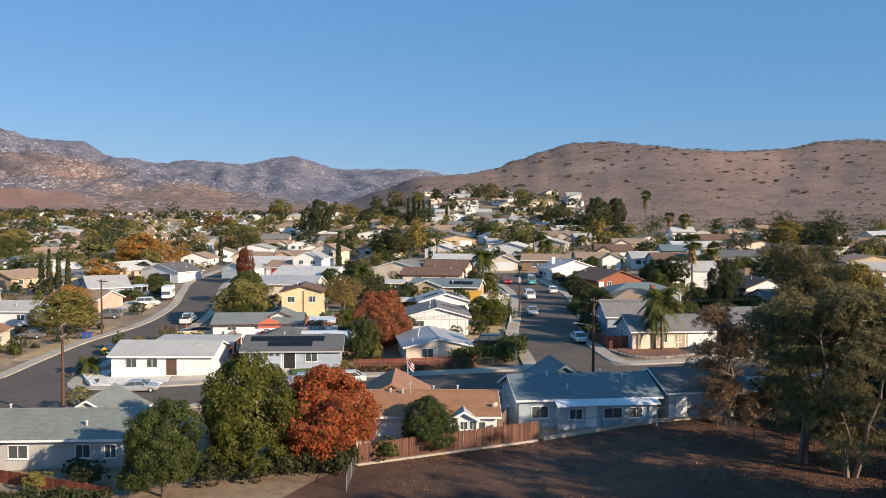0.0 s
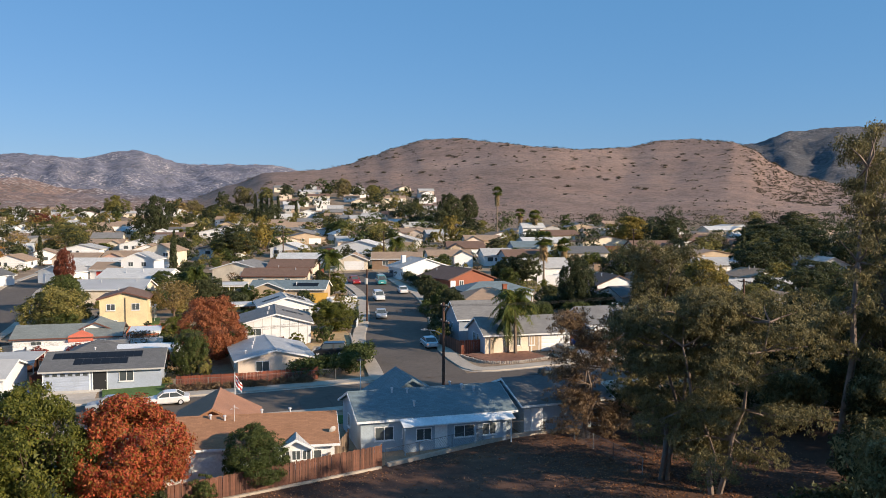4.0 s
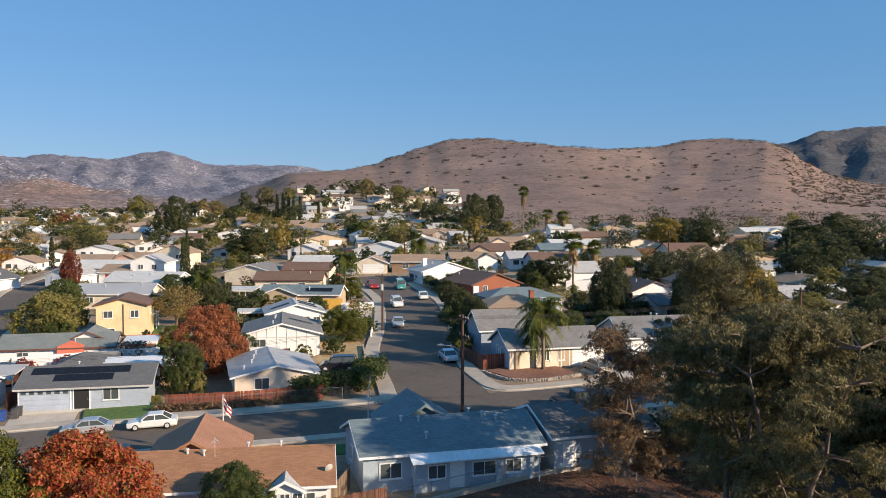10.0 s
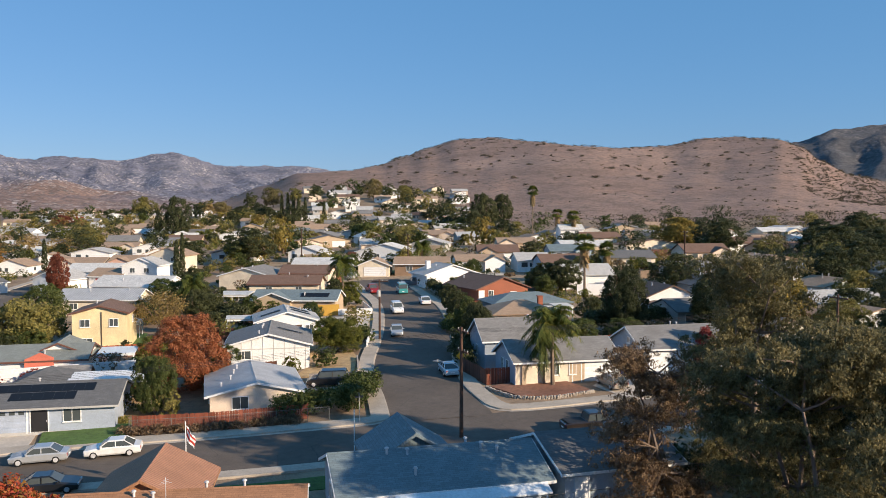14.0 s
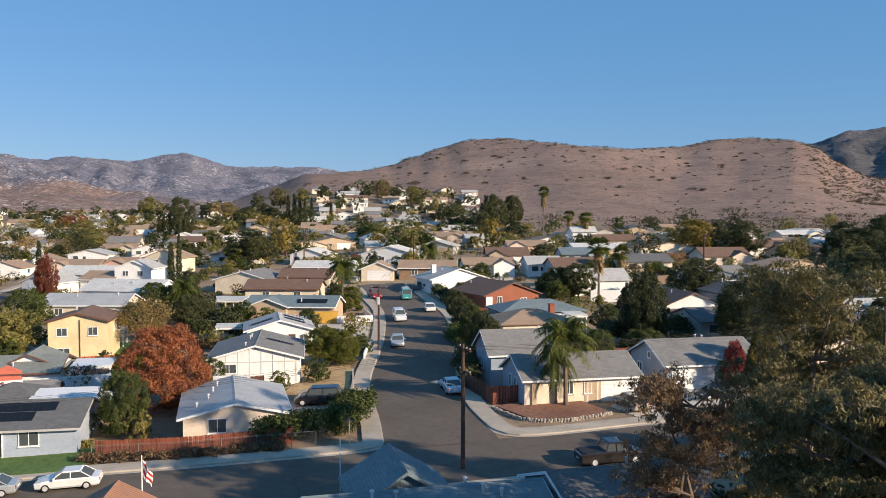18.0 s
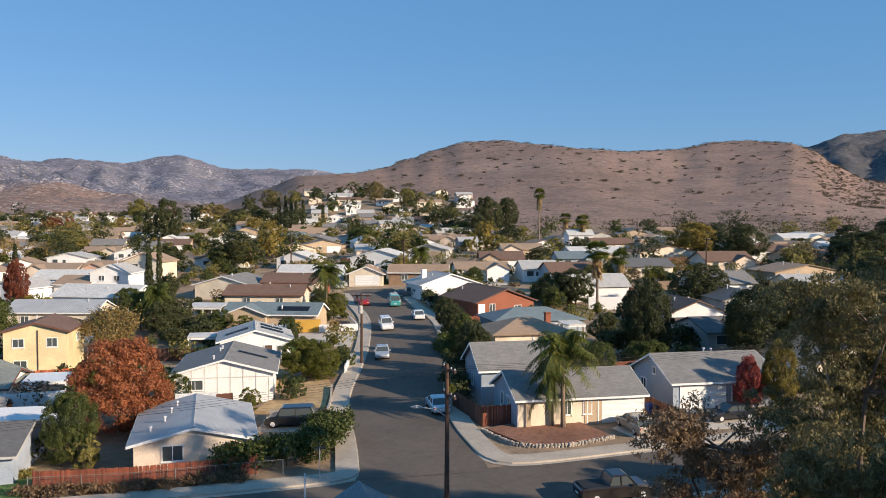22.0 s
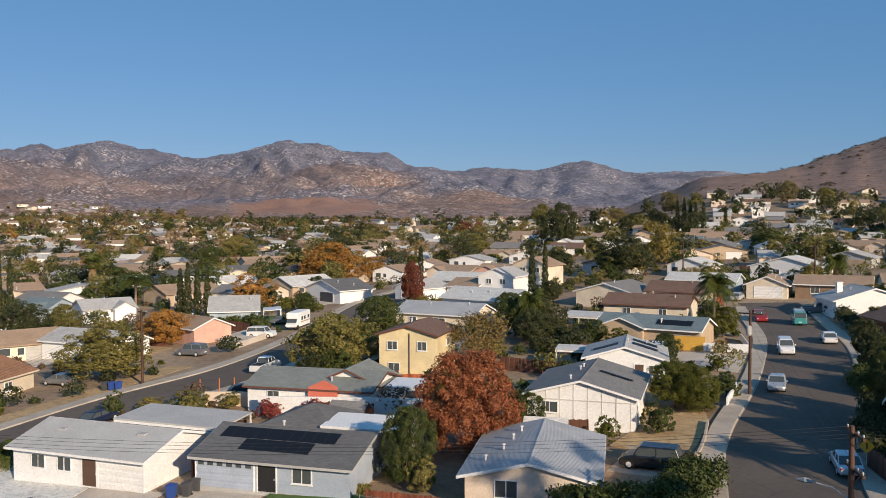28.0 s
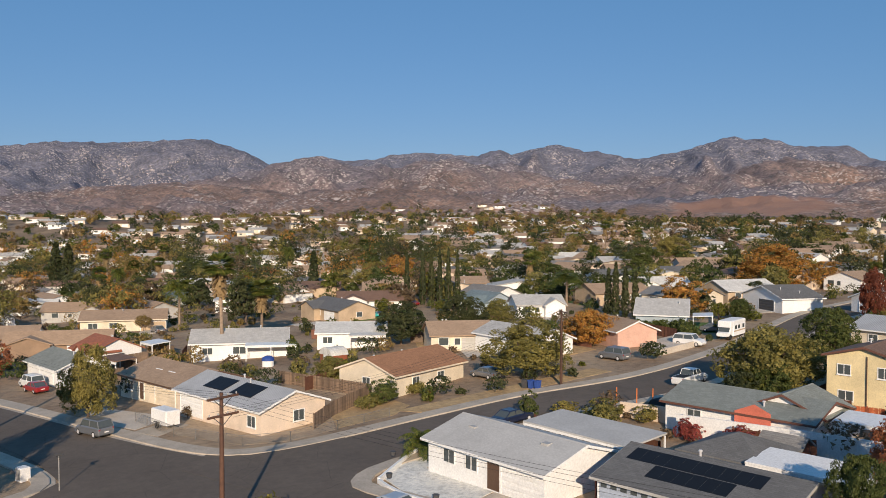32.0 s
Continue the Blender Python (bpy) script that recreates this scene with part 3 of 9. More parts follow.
# ---- ground, roads and pavements ----
def make_ground():
    azs = list(np.arange(-42, 112, 0.3)) + list(np.arange(112, 318, 4.0))
    rs = [3.0, 12, 25, 45, 70, 100, 130, 160, 190, 220, 250]
    while rs[-1] < 4700:
        rs.append(rs[-1] * (1.02 if 300 < rs[-1] < 1100 else 1.013))
    n, v, f, mi = len(azs), [], [], []
    for r in rs:
        for a in azs:
            x, y = -math.sin(radians(a)) * r, 60 + math.cos(radians(a)) * r
            v.append((x, y, ground_z(x, y)))
    v.append((0, 60, ground_z(0, 60)))
    for i in range(len(rs) - 1):
        for j in range(n):
            a, b = i * n + j, i * n + (j + 1) % n
            f.append((a, a + n, b + n, b))
            az, r = azs[j], rs[i]
            up = along(az if az < 200 else az - 360, HILL_AZ, HILL_UP)
            k = 0
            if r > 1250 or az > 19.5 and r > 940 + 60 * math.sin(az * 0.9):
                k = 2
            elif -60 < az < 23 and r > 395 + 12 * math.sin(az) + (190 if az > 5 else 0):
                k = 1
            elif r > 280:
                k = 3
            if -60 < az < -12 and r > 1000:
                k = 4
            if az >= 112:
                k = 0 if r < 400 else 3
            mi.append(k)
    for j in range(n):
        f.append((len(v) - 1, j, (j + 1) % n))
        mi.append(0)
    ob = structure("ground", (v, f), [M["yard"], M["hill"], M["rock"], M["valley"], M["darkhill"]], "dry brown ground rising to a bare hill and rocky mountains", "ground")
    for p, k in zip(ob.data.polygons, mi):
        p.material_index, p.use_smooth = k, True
    spur, tilled = [], []
    for x, y, z in v:
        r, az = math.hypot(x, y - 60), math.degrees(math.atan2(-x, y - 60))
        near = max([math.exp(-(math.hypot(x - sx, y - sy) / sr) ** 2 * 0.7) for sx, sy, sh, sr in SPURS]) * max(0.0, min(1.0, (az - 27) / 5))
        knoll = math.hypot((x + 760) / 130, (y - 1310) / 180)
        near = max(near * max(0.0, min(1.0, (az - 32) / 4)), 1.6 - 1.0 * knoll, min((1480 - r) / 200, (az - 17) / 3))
        # spur fades with distance, so farther slopes keep the haze-blue base colour
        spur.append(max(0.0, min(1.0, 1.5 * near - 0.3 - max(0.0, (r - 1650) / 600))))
        band = 1 - max(abs(r - 1290 - 25 * math.sin(az * 0.9)) / 120, abs(az - 42.2) / 5.2)
        tilled.append(max(0.0, min(1.0, 5 * (band + 0.16 * wave(x, y, 60, 4.0)))))
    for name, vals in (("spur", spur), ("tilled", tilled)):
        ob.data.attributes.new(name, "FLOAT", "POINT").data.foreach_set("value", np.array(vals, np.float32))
    return ob


make_ground()

CROSS_N = [(-150, 49.5), (-122.8, 61.7), (-109, 67.5), (-96.6, 72.5), (-80, 81), (-64, 87.2), (-52, 92.2), (-40, 96.5), (-28, 99.9), (-18.5, 103), (-10.9, 105.6), (-2, 108.7), (3.5, 110.5), (10, 113), (19.3, 116.3), (40, 123.5), (75, 134)]
MAIN = [(-7.2, 106.4), (-9.2, 114), (-11.6, 122.3), (-13.2, 132), (-14.5, 145), (-16.3, 159), (-20, 179), (-25.5, 196), (-30.2, 211), (-33, 219)]
LEFT = [(-71.5, 30), (-72.4, 58), (-73, 83.5), (-76.6, 92), (-79, 103), (-81.3, 116), (-82, 133), (-88.5, 154), (-99, 176), (-108, 197), (-114, 225), (-118, 260)]


def street(name, line, offs, lift, label):
    return structure(name, ribbon(line, offs, lift), M["asphalt"], label, "road")


cross = [p + s * -4.9 for p, s in zip(smooth_line(CROSS_N), sides(smooth_line(CROSS_N)))]
street("road_cross_street", cross, (-4.8, -2.4, 0, 2.4, 4.8), (0.03, 0.06, 0.07, 0.06, 0.03), "grey cracked asphalt residential street")
street("road_main_street", smooth_line(MAIN), (-5.2, -2.5, 0, 2.5, 5.2), (0.036, 0.066, 0.076, 0.066, 0.036), "grey worn asphalt street running up to the hill")
street("road_left_street", smooth_line(LEFT), (-4.9, -2.4, 0, 2.4, 4.9), (0.036, 0.066, 0.076, 0.066, 0.036), "grey asphalt street curving between houses")


def pavement(name, pts, side, label, width=1.5, step=2.0):
    """Kerb and footway along a kerb line; side 1: the footway lies to its left."""
    line = smooth_line(pts, step)
    o = [side * k for k in (-0.45, 0.0, 0.02, 0.17, 0.18, width, width + 0.02)]
    if side < 0:
        o = o[::-1]
    h = [0.035, 0.04, 0.16, 0.175, 0.17, 0.185, -0.05]
    if side < 0:
        h = h[::-1]
    ob = structure(name, ribbon(line, o, h), M["concrete"], label, "pavement")
    return ob


pavement("pavement_1", [(40, 123.5), (19.3, 116.3), (10, 113), (3.5, 110.4), (-0.5, 109.4), (-2.6, 110.6), (-4.0, 113.5), (-6.4, 121), (-8, 131), (-9.3, 145), (-11.2, 159), (-14.8, 178), (-20.3, 195), (-24.8, 210)], -1, "pale concrete pavement and kerb round the corner", 1.9)
pavement("pavement_2", [(-63, 87.8), (-52, 92.2), (-40, 96.5), (-28, 99.9), (-18.5, 103), (-14, 104.6), (-12.4, 106.2), (-12.8, 109), (-14.4, 115.5), (-16.8, 124), (-18.4, 133), (-19.7, 146), (-21.5, 160), (-25.2, 180), (-30.7, 197), (-35.5, 212)], 1, "pale concrete pavement and kerb beside the hedge", 1.9)
pavement("pavement_3", [(-63, 87.8), (-66.5, 86.9), (-69.4, 88.4), (-71.6, 92.5), (-74, 103), (-76.4, 115), (-77.1, 131.5), (-83.7, 152), (-94.2, 174.5), (-103, 195.5), (-109, 224)], -1, "pale concrete pavement round the white house's corner", 1.7)
pavement("pavement_4", [(-150, 49.5), (-122.8, 61.7), (-109, 67.5), (-96.6, 72.5), (-87, 76.8), (-82, 80.6), (-80.8, 85), (-81.5, 92), (-83.9, 103), (-86.2, 116.5), (-86.9, 134.5), (-93.3, 155.5), (-103.7, 177.5), (-113, 198.5), (-119, 226)], 1, "pale concrete pavement on the far side of the bend", 1.9)
near_kerb = [p + s * -9.8 for p, s in zip(smooth_line(CROSS_N), sides(smooth_line(CROSS_N)))]
pavement("pavement_5", [(-66.9, 30), (-67.0, 58), (-66.6, 70), (-64.8, 75.6), (-61.6, 77.8)] + [tuple(p) for p in near_kerb[4::6] if p[0] > -58], -1, "concrete pavement along the near side of the street", 1.5)
pavement("pavement_6", [tuple(p) for p in near_kerb[::6] if p[0] < -100] + [(-90, 64.2), (-82.6, 65.6), (-79.4, 63.0), (-77.8, 57), (-76.9, 30)], -1, "concrete pavement at the far corner of the street", 1.5)


# ---- houses ----
SHARED = {}


def shared(key, make):
    if key not in SHARED:
        SHARED[key] = make()
    return SHARED[key]


def ring_frame(w, h, t, y0, y1):
    """A rectangular frame in one piece, its opening w by h."""
    rings = []
    for dx, y in ((0, y0), (t, y0), (t, y1), (0, y1)):
        rings.append([(-w / 2 - dx, y, -dx), (w / 2 + dx, y, -dx), (w / 2 + dx, y, h + dx), (-w / 2 - dx, y, h + dx)])
    v, f = rings_mesh(rings + [rings[0]], cap=False)
    return v[:16], [tuple(i % 16 for i in q) for q in f]


def window(parent, m, w, h, bars=1, trim="white", deep=True):
    """A framed window on a wall; m: its lower middle, facing -y."""
    win = part("window", shared(("win", w, h, trim), lambda: mesh_of("window", *ring_frame(w, h, 0.08, -0.06, 0.04), M[trim])), None, parent, "", m)
    part("pane", shared(("pane", w, h), lambda: mesh_of("pane", *block(-w / 2, w / 2, -0.02, 0.01, 0, h), M["glass"])), None, win)
    if deep and bars:
        for k in range(bars):
            part("mullion", shared(("mull", h, trim), lambda: mesh_of("mullion", *block(-0.03, 0.03, -0.045, 0.0, 0, h), M[trim])), None, win, "", pose(-w / 2 + w * (k + 1) / (bars + 1), 0, 0))
        part("sill", shared(("sill", w, trim), lambda: mesh_of("sill", *block(-w / 2 - 0.14, w / 2 + 0.14, -0.12, 0.0, -0.14, -0.082), M[trim])), None, win)
    return win


def garage(parent, m, w=4.6, h=2.15, colour="white", lights=False, rim=True):
    """A sectional garage door in its frame."""
    def make():
        prof = [(0.03, 0)]
        for r in range(4):
            z0, z1 = h * r / 4, h * (r + 1) / 4
            prof += [(-0.02, z0 + 0.02), (-0.02, z0 + 0.09), (-0.045, z0 + 0.12), (-0.045, z1 - 0.12), (-0.02, z1 - 0.09), (-0.02, z1 - 0.02), (0.0, z1)]
        prof.append((0.03, h))
        return mesh_of("garage_door", *rings_mesh([[(x, y, z) for y, z in prof] for x in (w / 2, -w / 2)]), M[colour])
    g = part("garage_door", shared(("gar", w, h, colour), make), None, parent, "", m)
    if rim:
        t = 0.12
        part("door_frame", shared(("grim", w, h), lambda: mesh_of("door_frame", *rings_mesh([[(-w / 2 - t, y, 0), (-w / 2, y, 0), (-w / 2, y, h), (w / 2, y, h), (w / 2, y, 0), (w / 2 + t, y, 0), (w / 2 + t, y, h + t), (-w / 2 - t, y, h + t)] for y in (0.03, -0.07)]), M["white"])), None, g)
    if lights:
        for k in range(6):
            part("pane", shared(("gpane", w), lambda: mesh_of("pane", *block(-0.25, 0.25, -0.06, -0.05, 0, 0.3), M["glass"])), None, g, "", pose(-w / 2 + w * (k + 0.5) / 6, 0, h - 0.42))
    return g


def door(parent, m, colour="dooredge", w=0.95, h=2.05):
    d = part("door", shared(("door", w, h, colour), lambda: mesh_of("door", *block(-w / 2, w / 2, -0.03, 0.03, 0, h, 0.01), M[colour])), None, parent, "", m)
    part("door_frame", shared(("drim", w, h), lambda: mesh_of("door_frame", *rings_mesh([[(-w / 2 - 0.1, y, 0), (-w / 2, y, 0), (-w / 2, y, h), (w / 2, y, h), (w / 2, y, 0), (w / 2 + 0.1, y, 0), (w / 2 + 0.1, y, h + 0.1), (-w / 2 - 0.1, y, h + 0.1)] for y in (0.04, -0.06)]), M["white"])), None, d)
    for z0, z1 in ((0.2, 0.9), (1.05, 1.85)):
        part("panel", shared(("dpan", w, z0, colour), lambda: mesh_of("panel", *block(-w / 2 + 0.14, w / 2 - 0.14, -0.045, -0.031, z0, z1), M[colour])), None, d)
    part("handle", shared("handle", lambda: mesh_of("handle", *block(-0.02, 0.02, -0.1, -0.03, 0, 0.14, 0.01), M["chrome"])), None, d, "", pose(w / 2 - 0.12, 0, 1.0))
    return d


def slope_slab(p, thick):
    """A roof plane: four corners, given a thickness downwards."""
    v = [tuple(q) for q in p] + [(q[0], q[1], q[2] - thick) for q in p]
    return v, [(0, 1, 2, 3), (7, 6, 5, 4), (0, 4, 5, 1), (1, 5, 6, 2), (2, 6, 7, 3), (3, 7, 4, 0)]


def gable_parts(root, w, d, eave, rise, over, wall, roof, trim="white", ridge="x", fascia=True, skip_wall=False, base=-0.8, off=(0, 0), ends=0.4):
    """Walls with gable ends and a two-sided roof over them, on the root's plan."""
    turn = pose(off[0], off[1], 0) @ (pose(0, 0, 0) if ridge == "x" else pose(0, 0, 0, 0, 0, 90))
    L, W = (w, d) if ridge == "x" else (d, w)
    k = rise / (W / 2)
    if not skip_wall:
        prof = [(-W / 2, base), (W / 2, base), (W / 2, eave), (0, eave + rise), (-W / 2, eave)]
        part("wall", rings_mesh([[(x, y, z) for y, z in prof] for x in (L / 2, -L / 2)]), M[wall], root, "", turn)
    t = 0.16
    e, zo = W / 2 + over, eave - over * k + t
    x0, x1 = -L / 2 - ends, L / 2 + ends
    top = eave + rise + t
    v1 = [(x0, -e, zo), (x1, -e, zo), (x1, 0, top), (x0, 0, top), (x1, e, zo), (x0, e, zo)]
    vv = v1 + [(x, y, z - t) for x, y, z in v1]
    ff = [(0, 1, 2, 3), (3, 2, 4, 5), (7, 6, 9, 8), (8, 9, 11, 10), (0, 6, 7, 1), (4, 10, 11, 5), (1, 7, 8, 2), (2, 8, 10, 4), (0, 3, 9, 6), (3, 5, 11, 9)]
    rf = part("roof", (vv, ff), M[roof], root, "", turn)
    if fascia:
        part("ridge_cap", rings_mesh([[(x, -0.17, top - 0.17 * k + 0.012), (x, 0, top + 0.035), (x, 0.17, top - 0.17 * k + 0.012), (x, 0, top - 0.05)] for x in (x0, x1)]), M[roof], rf)
    if fascia:
        for s in (-1, 1):
            part("fascia", block(x0 - 0.01, x1 + 0.01, s * e - 0.02 + (0.02 * s), s * e + 0.02 + 0.02 * s, zo - t - 0.05, zo - 0.015), M[trim], rf)
            q = 0.02
            for xe in (x0 - q, x1 + q):
                a = [(xe - q, 0, top - t - 0.06), (xe + q, 0, top - t - 0.06), (xe + q, 0, top - 0.012), (xe - q, 0, top - 0.012)]
                b = [(x, s * e, z - (top - zo)) for x, _, z in a]
                part("bargeboard", rings_mesh([a, b]), M[trim], rf)
    return rf, k


def hip_parts(root, w, d, eave, rise, over, wall, roof, trim="white", base=-0.8, off=(0, 0)):
    m = pose(off[0], off[1], 0)
    part("wall", block(-w / 2, w / 2, -d / 2, d / 2, base, eave), M[wall], root, "", m)
    a, b = w / 2 + over, d / 2 + over
    r = max(0.05, (w - d) / 2) if w > d else 0.05
    ry = 0.0 if w > d else (d - w) / 2
    z = eave - 0.05
    v = [(-a, -b, z), (a, -b, z), (a, b, z), (-a, b, z), (-a, -b, z + 0.15), (a, -b, z + 0.15), (a, b, z + 0.15), (-a, b, z + 0.15)]
    if w > d:
        v += [(-r, 0, z + rise), (r, 0, z + rise)]
        f = [(4, 5, 9, 8), (5, 6, 9), (6, 7, 8, 9), (7, 4, 8)]
    else:
        v += [(0, -ry, z + rise), (0, ry, z + rise)]
        f = [(4, 5, 8), (5, 6, 9, 8), (6, 7, 9), (7, 4, 8, 9)]
    f += [(0, 3, 2, 1), (0, 1, 5, 4), (1, 2, 6, 5), (2, 3, 7, 6), (3, 0, 4, 7)]
    return part("roof", (v, f), M[roof], root, "", m), rise / b


def vents(root, spots, tall=0.45):
    """Short pipes and caps on a roof: (x, y, z)."""
    g = shared("vent", lambda: mesh_of("roof_vent", *joined([tube([(0, 0, -0.25), (0, 0, tall)], 0.09, 8), tube([(0, 0, tall), (0, 0, tall + 0.1)], [0.17, 0.12], 8)]), M["chrome"]))
    for x, y, z in spots:
        part("roof_vent", g, None, root, "", pose(x, y, z))


def chimney(root, x, y, z0, z1, colour="stone", w=0.9):
    part("chimney", joined([block(x - w / 2, x + w / 2, y - 0.4, y + 0.4, z0, z1), block(x - w / 2 - 0.08, x + w / 2 + 0.08, y - 0.48, y + 0.48, z1, z1 + 0.12)]), M[colour], root)


def solar(root, cols, rows, origin, slope_k, pw=1.0, ph=1.65, turn=None):
    """Panels on a roof plane that rises towards +y by slope_k."""
    a = math.atan(slope_k)
    g = shared(("solar", pw, ph), lambda: mesh_of("solar_panel", *joined([block(-pw / 2 + 0.008, pw / 2 - 0.008, -ph / 2 + 0.008, ph / 2 - 0.008, 0.05, 0.09)]), M["solar"]))
    for i in range(cols):
        for j in range(rows):
            m = pose(*origin, math.degrees(a), 0, 0) @ pose((i - (cols - 1) / 2) * pw, (j + 0.5) * ph, 0.0)
            part("solar_panel", g, None, root, "black glass solar panel", (turn @ m) if turn is not None else m)


FRONT, BACK, EAST, WEST = 0, 180, 90, -90


def on_wall(w, d, side, pos, z):
    """The pose of an opening on a wall of a w by d plan, pos metres along it from its middle."""
    return pose(0, 0, 0, 0, 0, side) @ pose(pos, -(d if side in (0, 180) else w) / 2 - 0.01, z)


def house(x, y, rot, w, d, wall, roof, label, ridge="x", eave=2.6, rise=1.5, over=0.5, trim="white", wins=(), gars=(), doors=(), hip=False, vent=2, dz=0.0, group="houses of the town", fascia=True, **more):
    root = thing("house", x, y, rot, label, "house", group, dz)
    if hip:
        rf, k = hip_parts(root, w, d, eave, rise, over, wall, roof, trim)
    else:
        rf, k = gable_parts(root, w, d, eave, rise, over, wall, roof, trim, ridge, fascia, **more)
    for side, pos, z, ww, hh in wins:
        window(root, on_wall(w, d, side, pos, z), ww, hh)
    for side, pos, ww, colour in gars:
        garage(root, on_wall(w, d, side, pos, 0.0), ww, 2.1, colour)
    for side, pos, colour in doors:
        door(root, on_wall(w, d, side, pos, 0.05), colour)
    rnd = random.Random(int(x * 7 + y * 13))
    spots = []
    for _ in range(vent):
        a, b = rnd.uniform(-w * 0.35, w * 0.35), rnd.uniform(-d * 0.35, d * 0.35)
        q = abs(b) if ridge == "x" else abs(a)
        spots.append((a, b, eave + rise - q * k + 0.1))
    if not hip and vent:
        vents(root, spots)
    return root


def flat_roof(name, x, y, rot, w, d, h, roof, label, posts=True, dz=0.0, slope=0.06):
    """A patio cover: a thin sheet on a beam and posts."""
    root = thing(name, x, y, rot, label, "patio cover", "patio covers", dz)
    v, f = slope_slab([(-w / 2, -d / 2, h - slope * d / 2), (w / 2, -d / 2, h - slope * d / 2), (w / 2, d / 2, h + slope * d / 2), (-w / 2, d / 2, h + slope * d / 2)], 0.14)
    part("roof", (v, f), M[roof], root)
    if posts:
        n = max(2, int(w / 3) + 1)
        for i in range(n):
            px = -w / 2 + 0.15 + (w - 0.3) * i / (n - 1)
            for py in (-d / 2 + 0.12, d / 2 - 0.12):
                part("post", shared(("ppost", round(h, 1)), lambda: mesh_of("post", *block(-0.06, 0.06, -0.06, 0.06, -0.6, h - 0.1), M["white"])), None, root, "", pose(px, py, -slope * d / 2 if py < 0 else 0))
        part("beam", block(-w / 2, w / 2, -d / 2 + 0.05, -d / 2 + 0.19, h - slope * d / 2 - 0.38, h - slope * d / 2 - 0.14), M["white"], root)
    return root


# ---- the nearer houses ----
F_, B_, E_, W_ = FRONT, BACK, EAST, WEST
beige = house(-27.8, 112.3, 21, 9.0, 12.4, "beige", "r_sheet", "peach stucco house with pale ribbed sheet roof behind red fence", "y", 2.25, 1.05, 0.5,
              wins=((F_, -1.6, 0.85, 1.5, 1.15), (E_, 0, 0.9, 1.2, 1.0), (W_, 2, 0.9, 1.2, 1.0)), vent=0)
vents(beige, [(-2.4, -1.5, 2.8), (-2.0, 1.2, 2.9), (-3.4, -3.8, 2.55), (-1.6, 3.4, 3.0)])
part("siding", block(-4.49, 4.49, -6.26, -6.21, 0.05, 0.5), M["beige"], beige)
barn = house(-32.2, 132.8, 15, 10.0, 12.5, "white", "r_grey", "white weathered board house with grey shingle roof", "y", 3.0, 1.35, 0.45,
             wins=((F_, -2.9, 1.35, 1.5, 0.95),), vent=0, doors=((E_, -3, "white"),))
for k in range(8):
    bx = -4.55 + 1.3 * k
    part("batten", block(bx - 0.035, bx + 0.035, -6.285, -6.253, -0.4, 2.95 + 1.3 * (1 - abs(bx) / 5.0)), M["grime"], barn)
part("band_board", block(-4.95, 4.95, -6.292, -6.256, 2.5, 2.6), M["grime"], barn)
vents(barn, [(-1.2, -4.5, 4.05), (-1.0, 0.5, 4.1), (-0.9, 2.0, 4.1)])
solar(barn, 6, 1, (0, 0, 0), 0.0, 0.55, 0.5, pose(2.6, -0.3, 3.87, 0, math.degrees(math.atan(0.27)), 0))
whs = house(-35.2, 150.8, 19, 8.8, 9.6, "white", "r_light", "white house with light grey roof and solar panels", "y", 2.7, 1.3, 0.5,
            wins=((F_, 3.2, 0.9, 1.0, 1.1),), doors=((F_, 1.6, "dooredge"),))
for a, b in ((-2.3, -1.2), (2.2, -0.6), (2.2, 2.4)):
    s = 1 if a > 0 else -1
    solar(whs, 3, 1, (0, -0.8, 0), 0.0, 1.0, 1.5, pose(a, b, 2.7 + 1.3 - abs(a) * 0.295 + 0.14, 0, s * 16.4, 0))
orange = house(-38.9, 172.4, 1, 14.6, 7.4, "tan", "r_bluegrey", "tan bungalow with blue-grey roof and dark solar panels", "x", 2.6, 1.3, 0.5, wins=((F_, -6, 0.9, 1.4, 1.0), (F_, -2.5, 0.9, 1.4, 1.0)))
solar(orange, 5, 1, (3.4, -2.9, 2.96), 0.351, 1.0, 1.65)
gable_parts(orange, 6.4, 7.0, 2.6, 1.2, 0.45, "tan", "r_bluegrey", "white", "y", off=(-3.6, -0.9))
house(-47.3, 195.0, 5, 14, 8.4, "cream", "r_brown", "cream bungalow with dark brown roof", "x", 2.6, 1.4, 0.5, "darktrim", wins=((F_, 3, 0.9, 1.2, 1.1), (F_, -3, 0.9, 1.2, 1.1)))
house(-59.3, 211.0, -4, 12, 12, "cream", "r_grey", "cream house with a grey gable roof", "y", 2.6, 1.7, 0.5, wins=((F_, 2, 0.9, 1.6, 1.1),))
house(-47.5, 213, 0, 11, 8, "cream", "r_brown", "cream house with brown roof beside a grey one", "x", 2.7, 1.5, 0.5, "darktrim", wins=((F_, 2, 0.9, 1.2, 1.1),))

sol = house(-45.9, 105.5, 16.5, 12.9, 9.4, "paleblue", "r_dark", "pale blue bungalow with grey roof and black solar panels", "x", 2.45, 1.35, 0.5, "greywall",
            wins=((F_, 2.6, 1.0, 1.5, 1.15),), vent=1)
garage(sol, on_wall(12.9, 9.4, F_, -3.9, 0), 4.9, 2.2, "paleblue", True)
door(sol, on_wall(12.9, 9.4, F_, -0.3, 0.03), "black", 1.5, 2.15)
solar(sol, 10, 1, (-0.9, -2.1, 3.27), 0.287, 1.0, 1.65)
solar(sol, 6, 1, (-0.4, -3.7, 2.81), 0.287, 1.0, 1.62)
part("skirting", block(-6.43, 6.43, -4.74, -4.7, -0.3, 0.12), M["greywall"], sol)
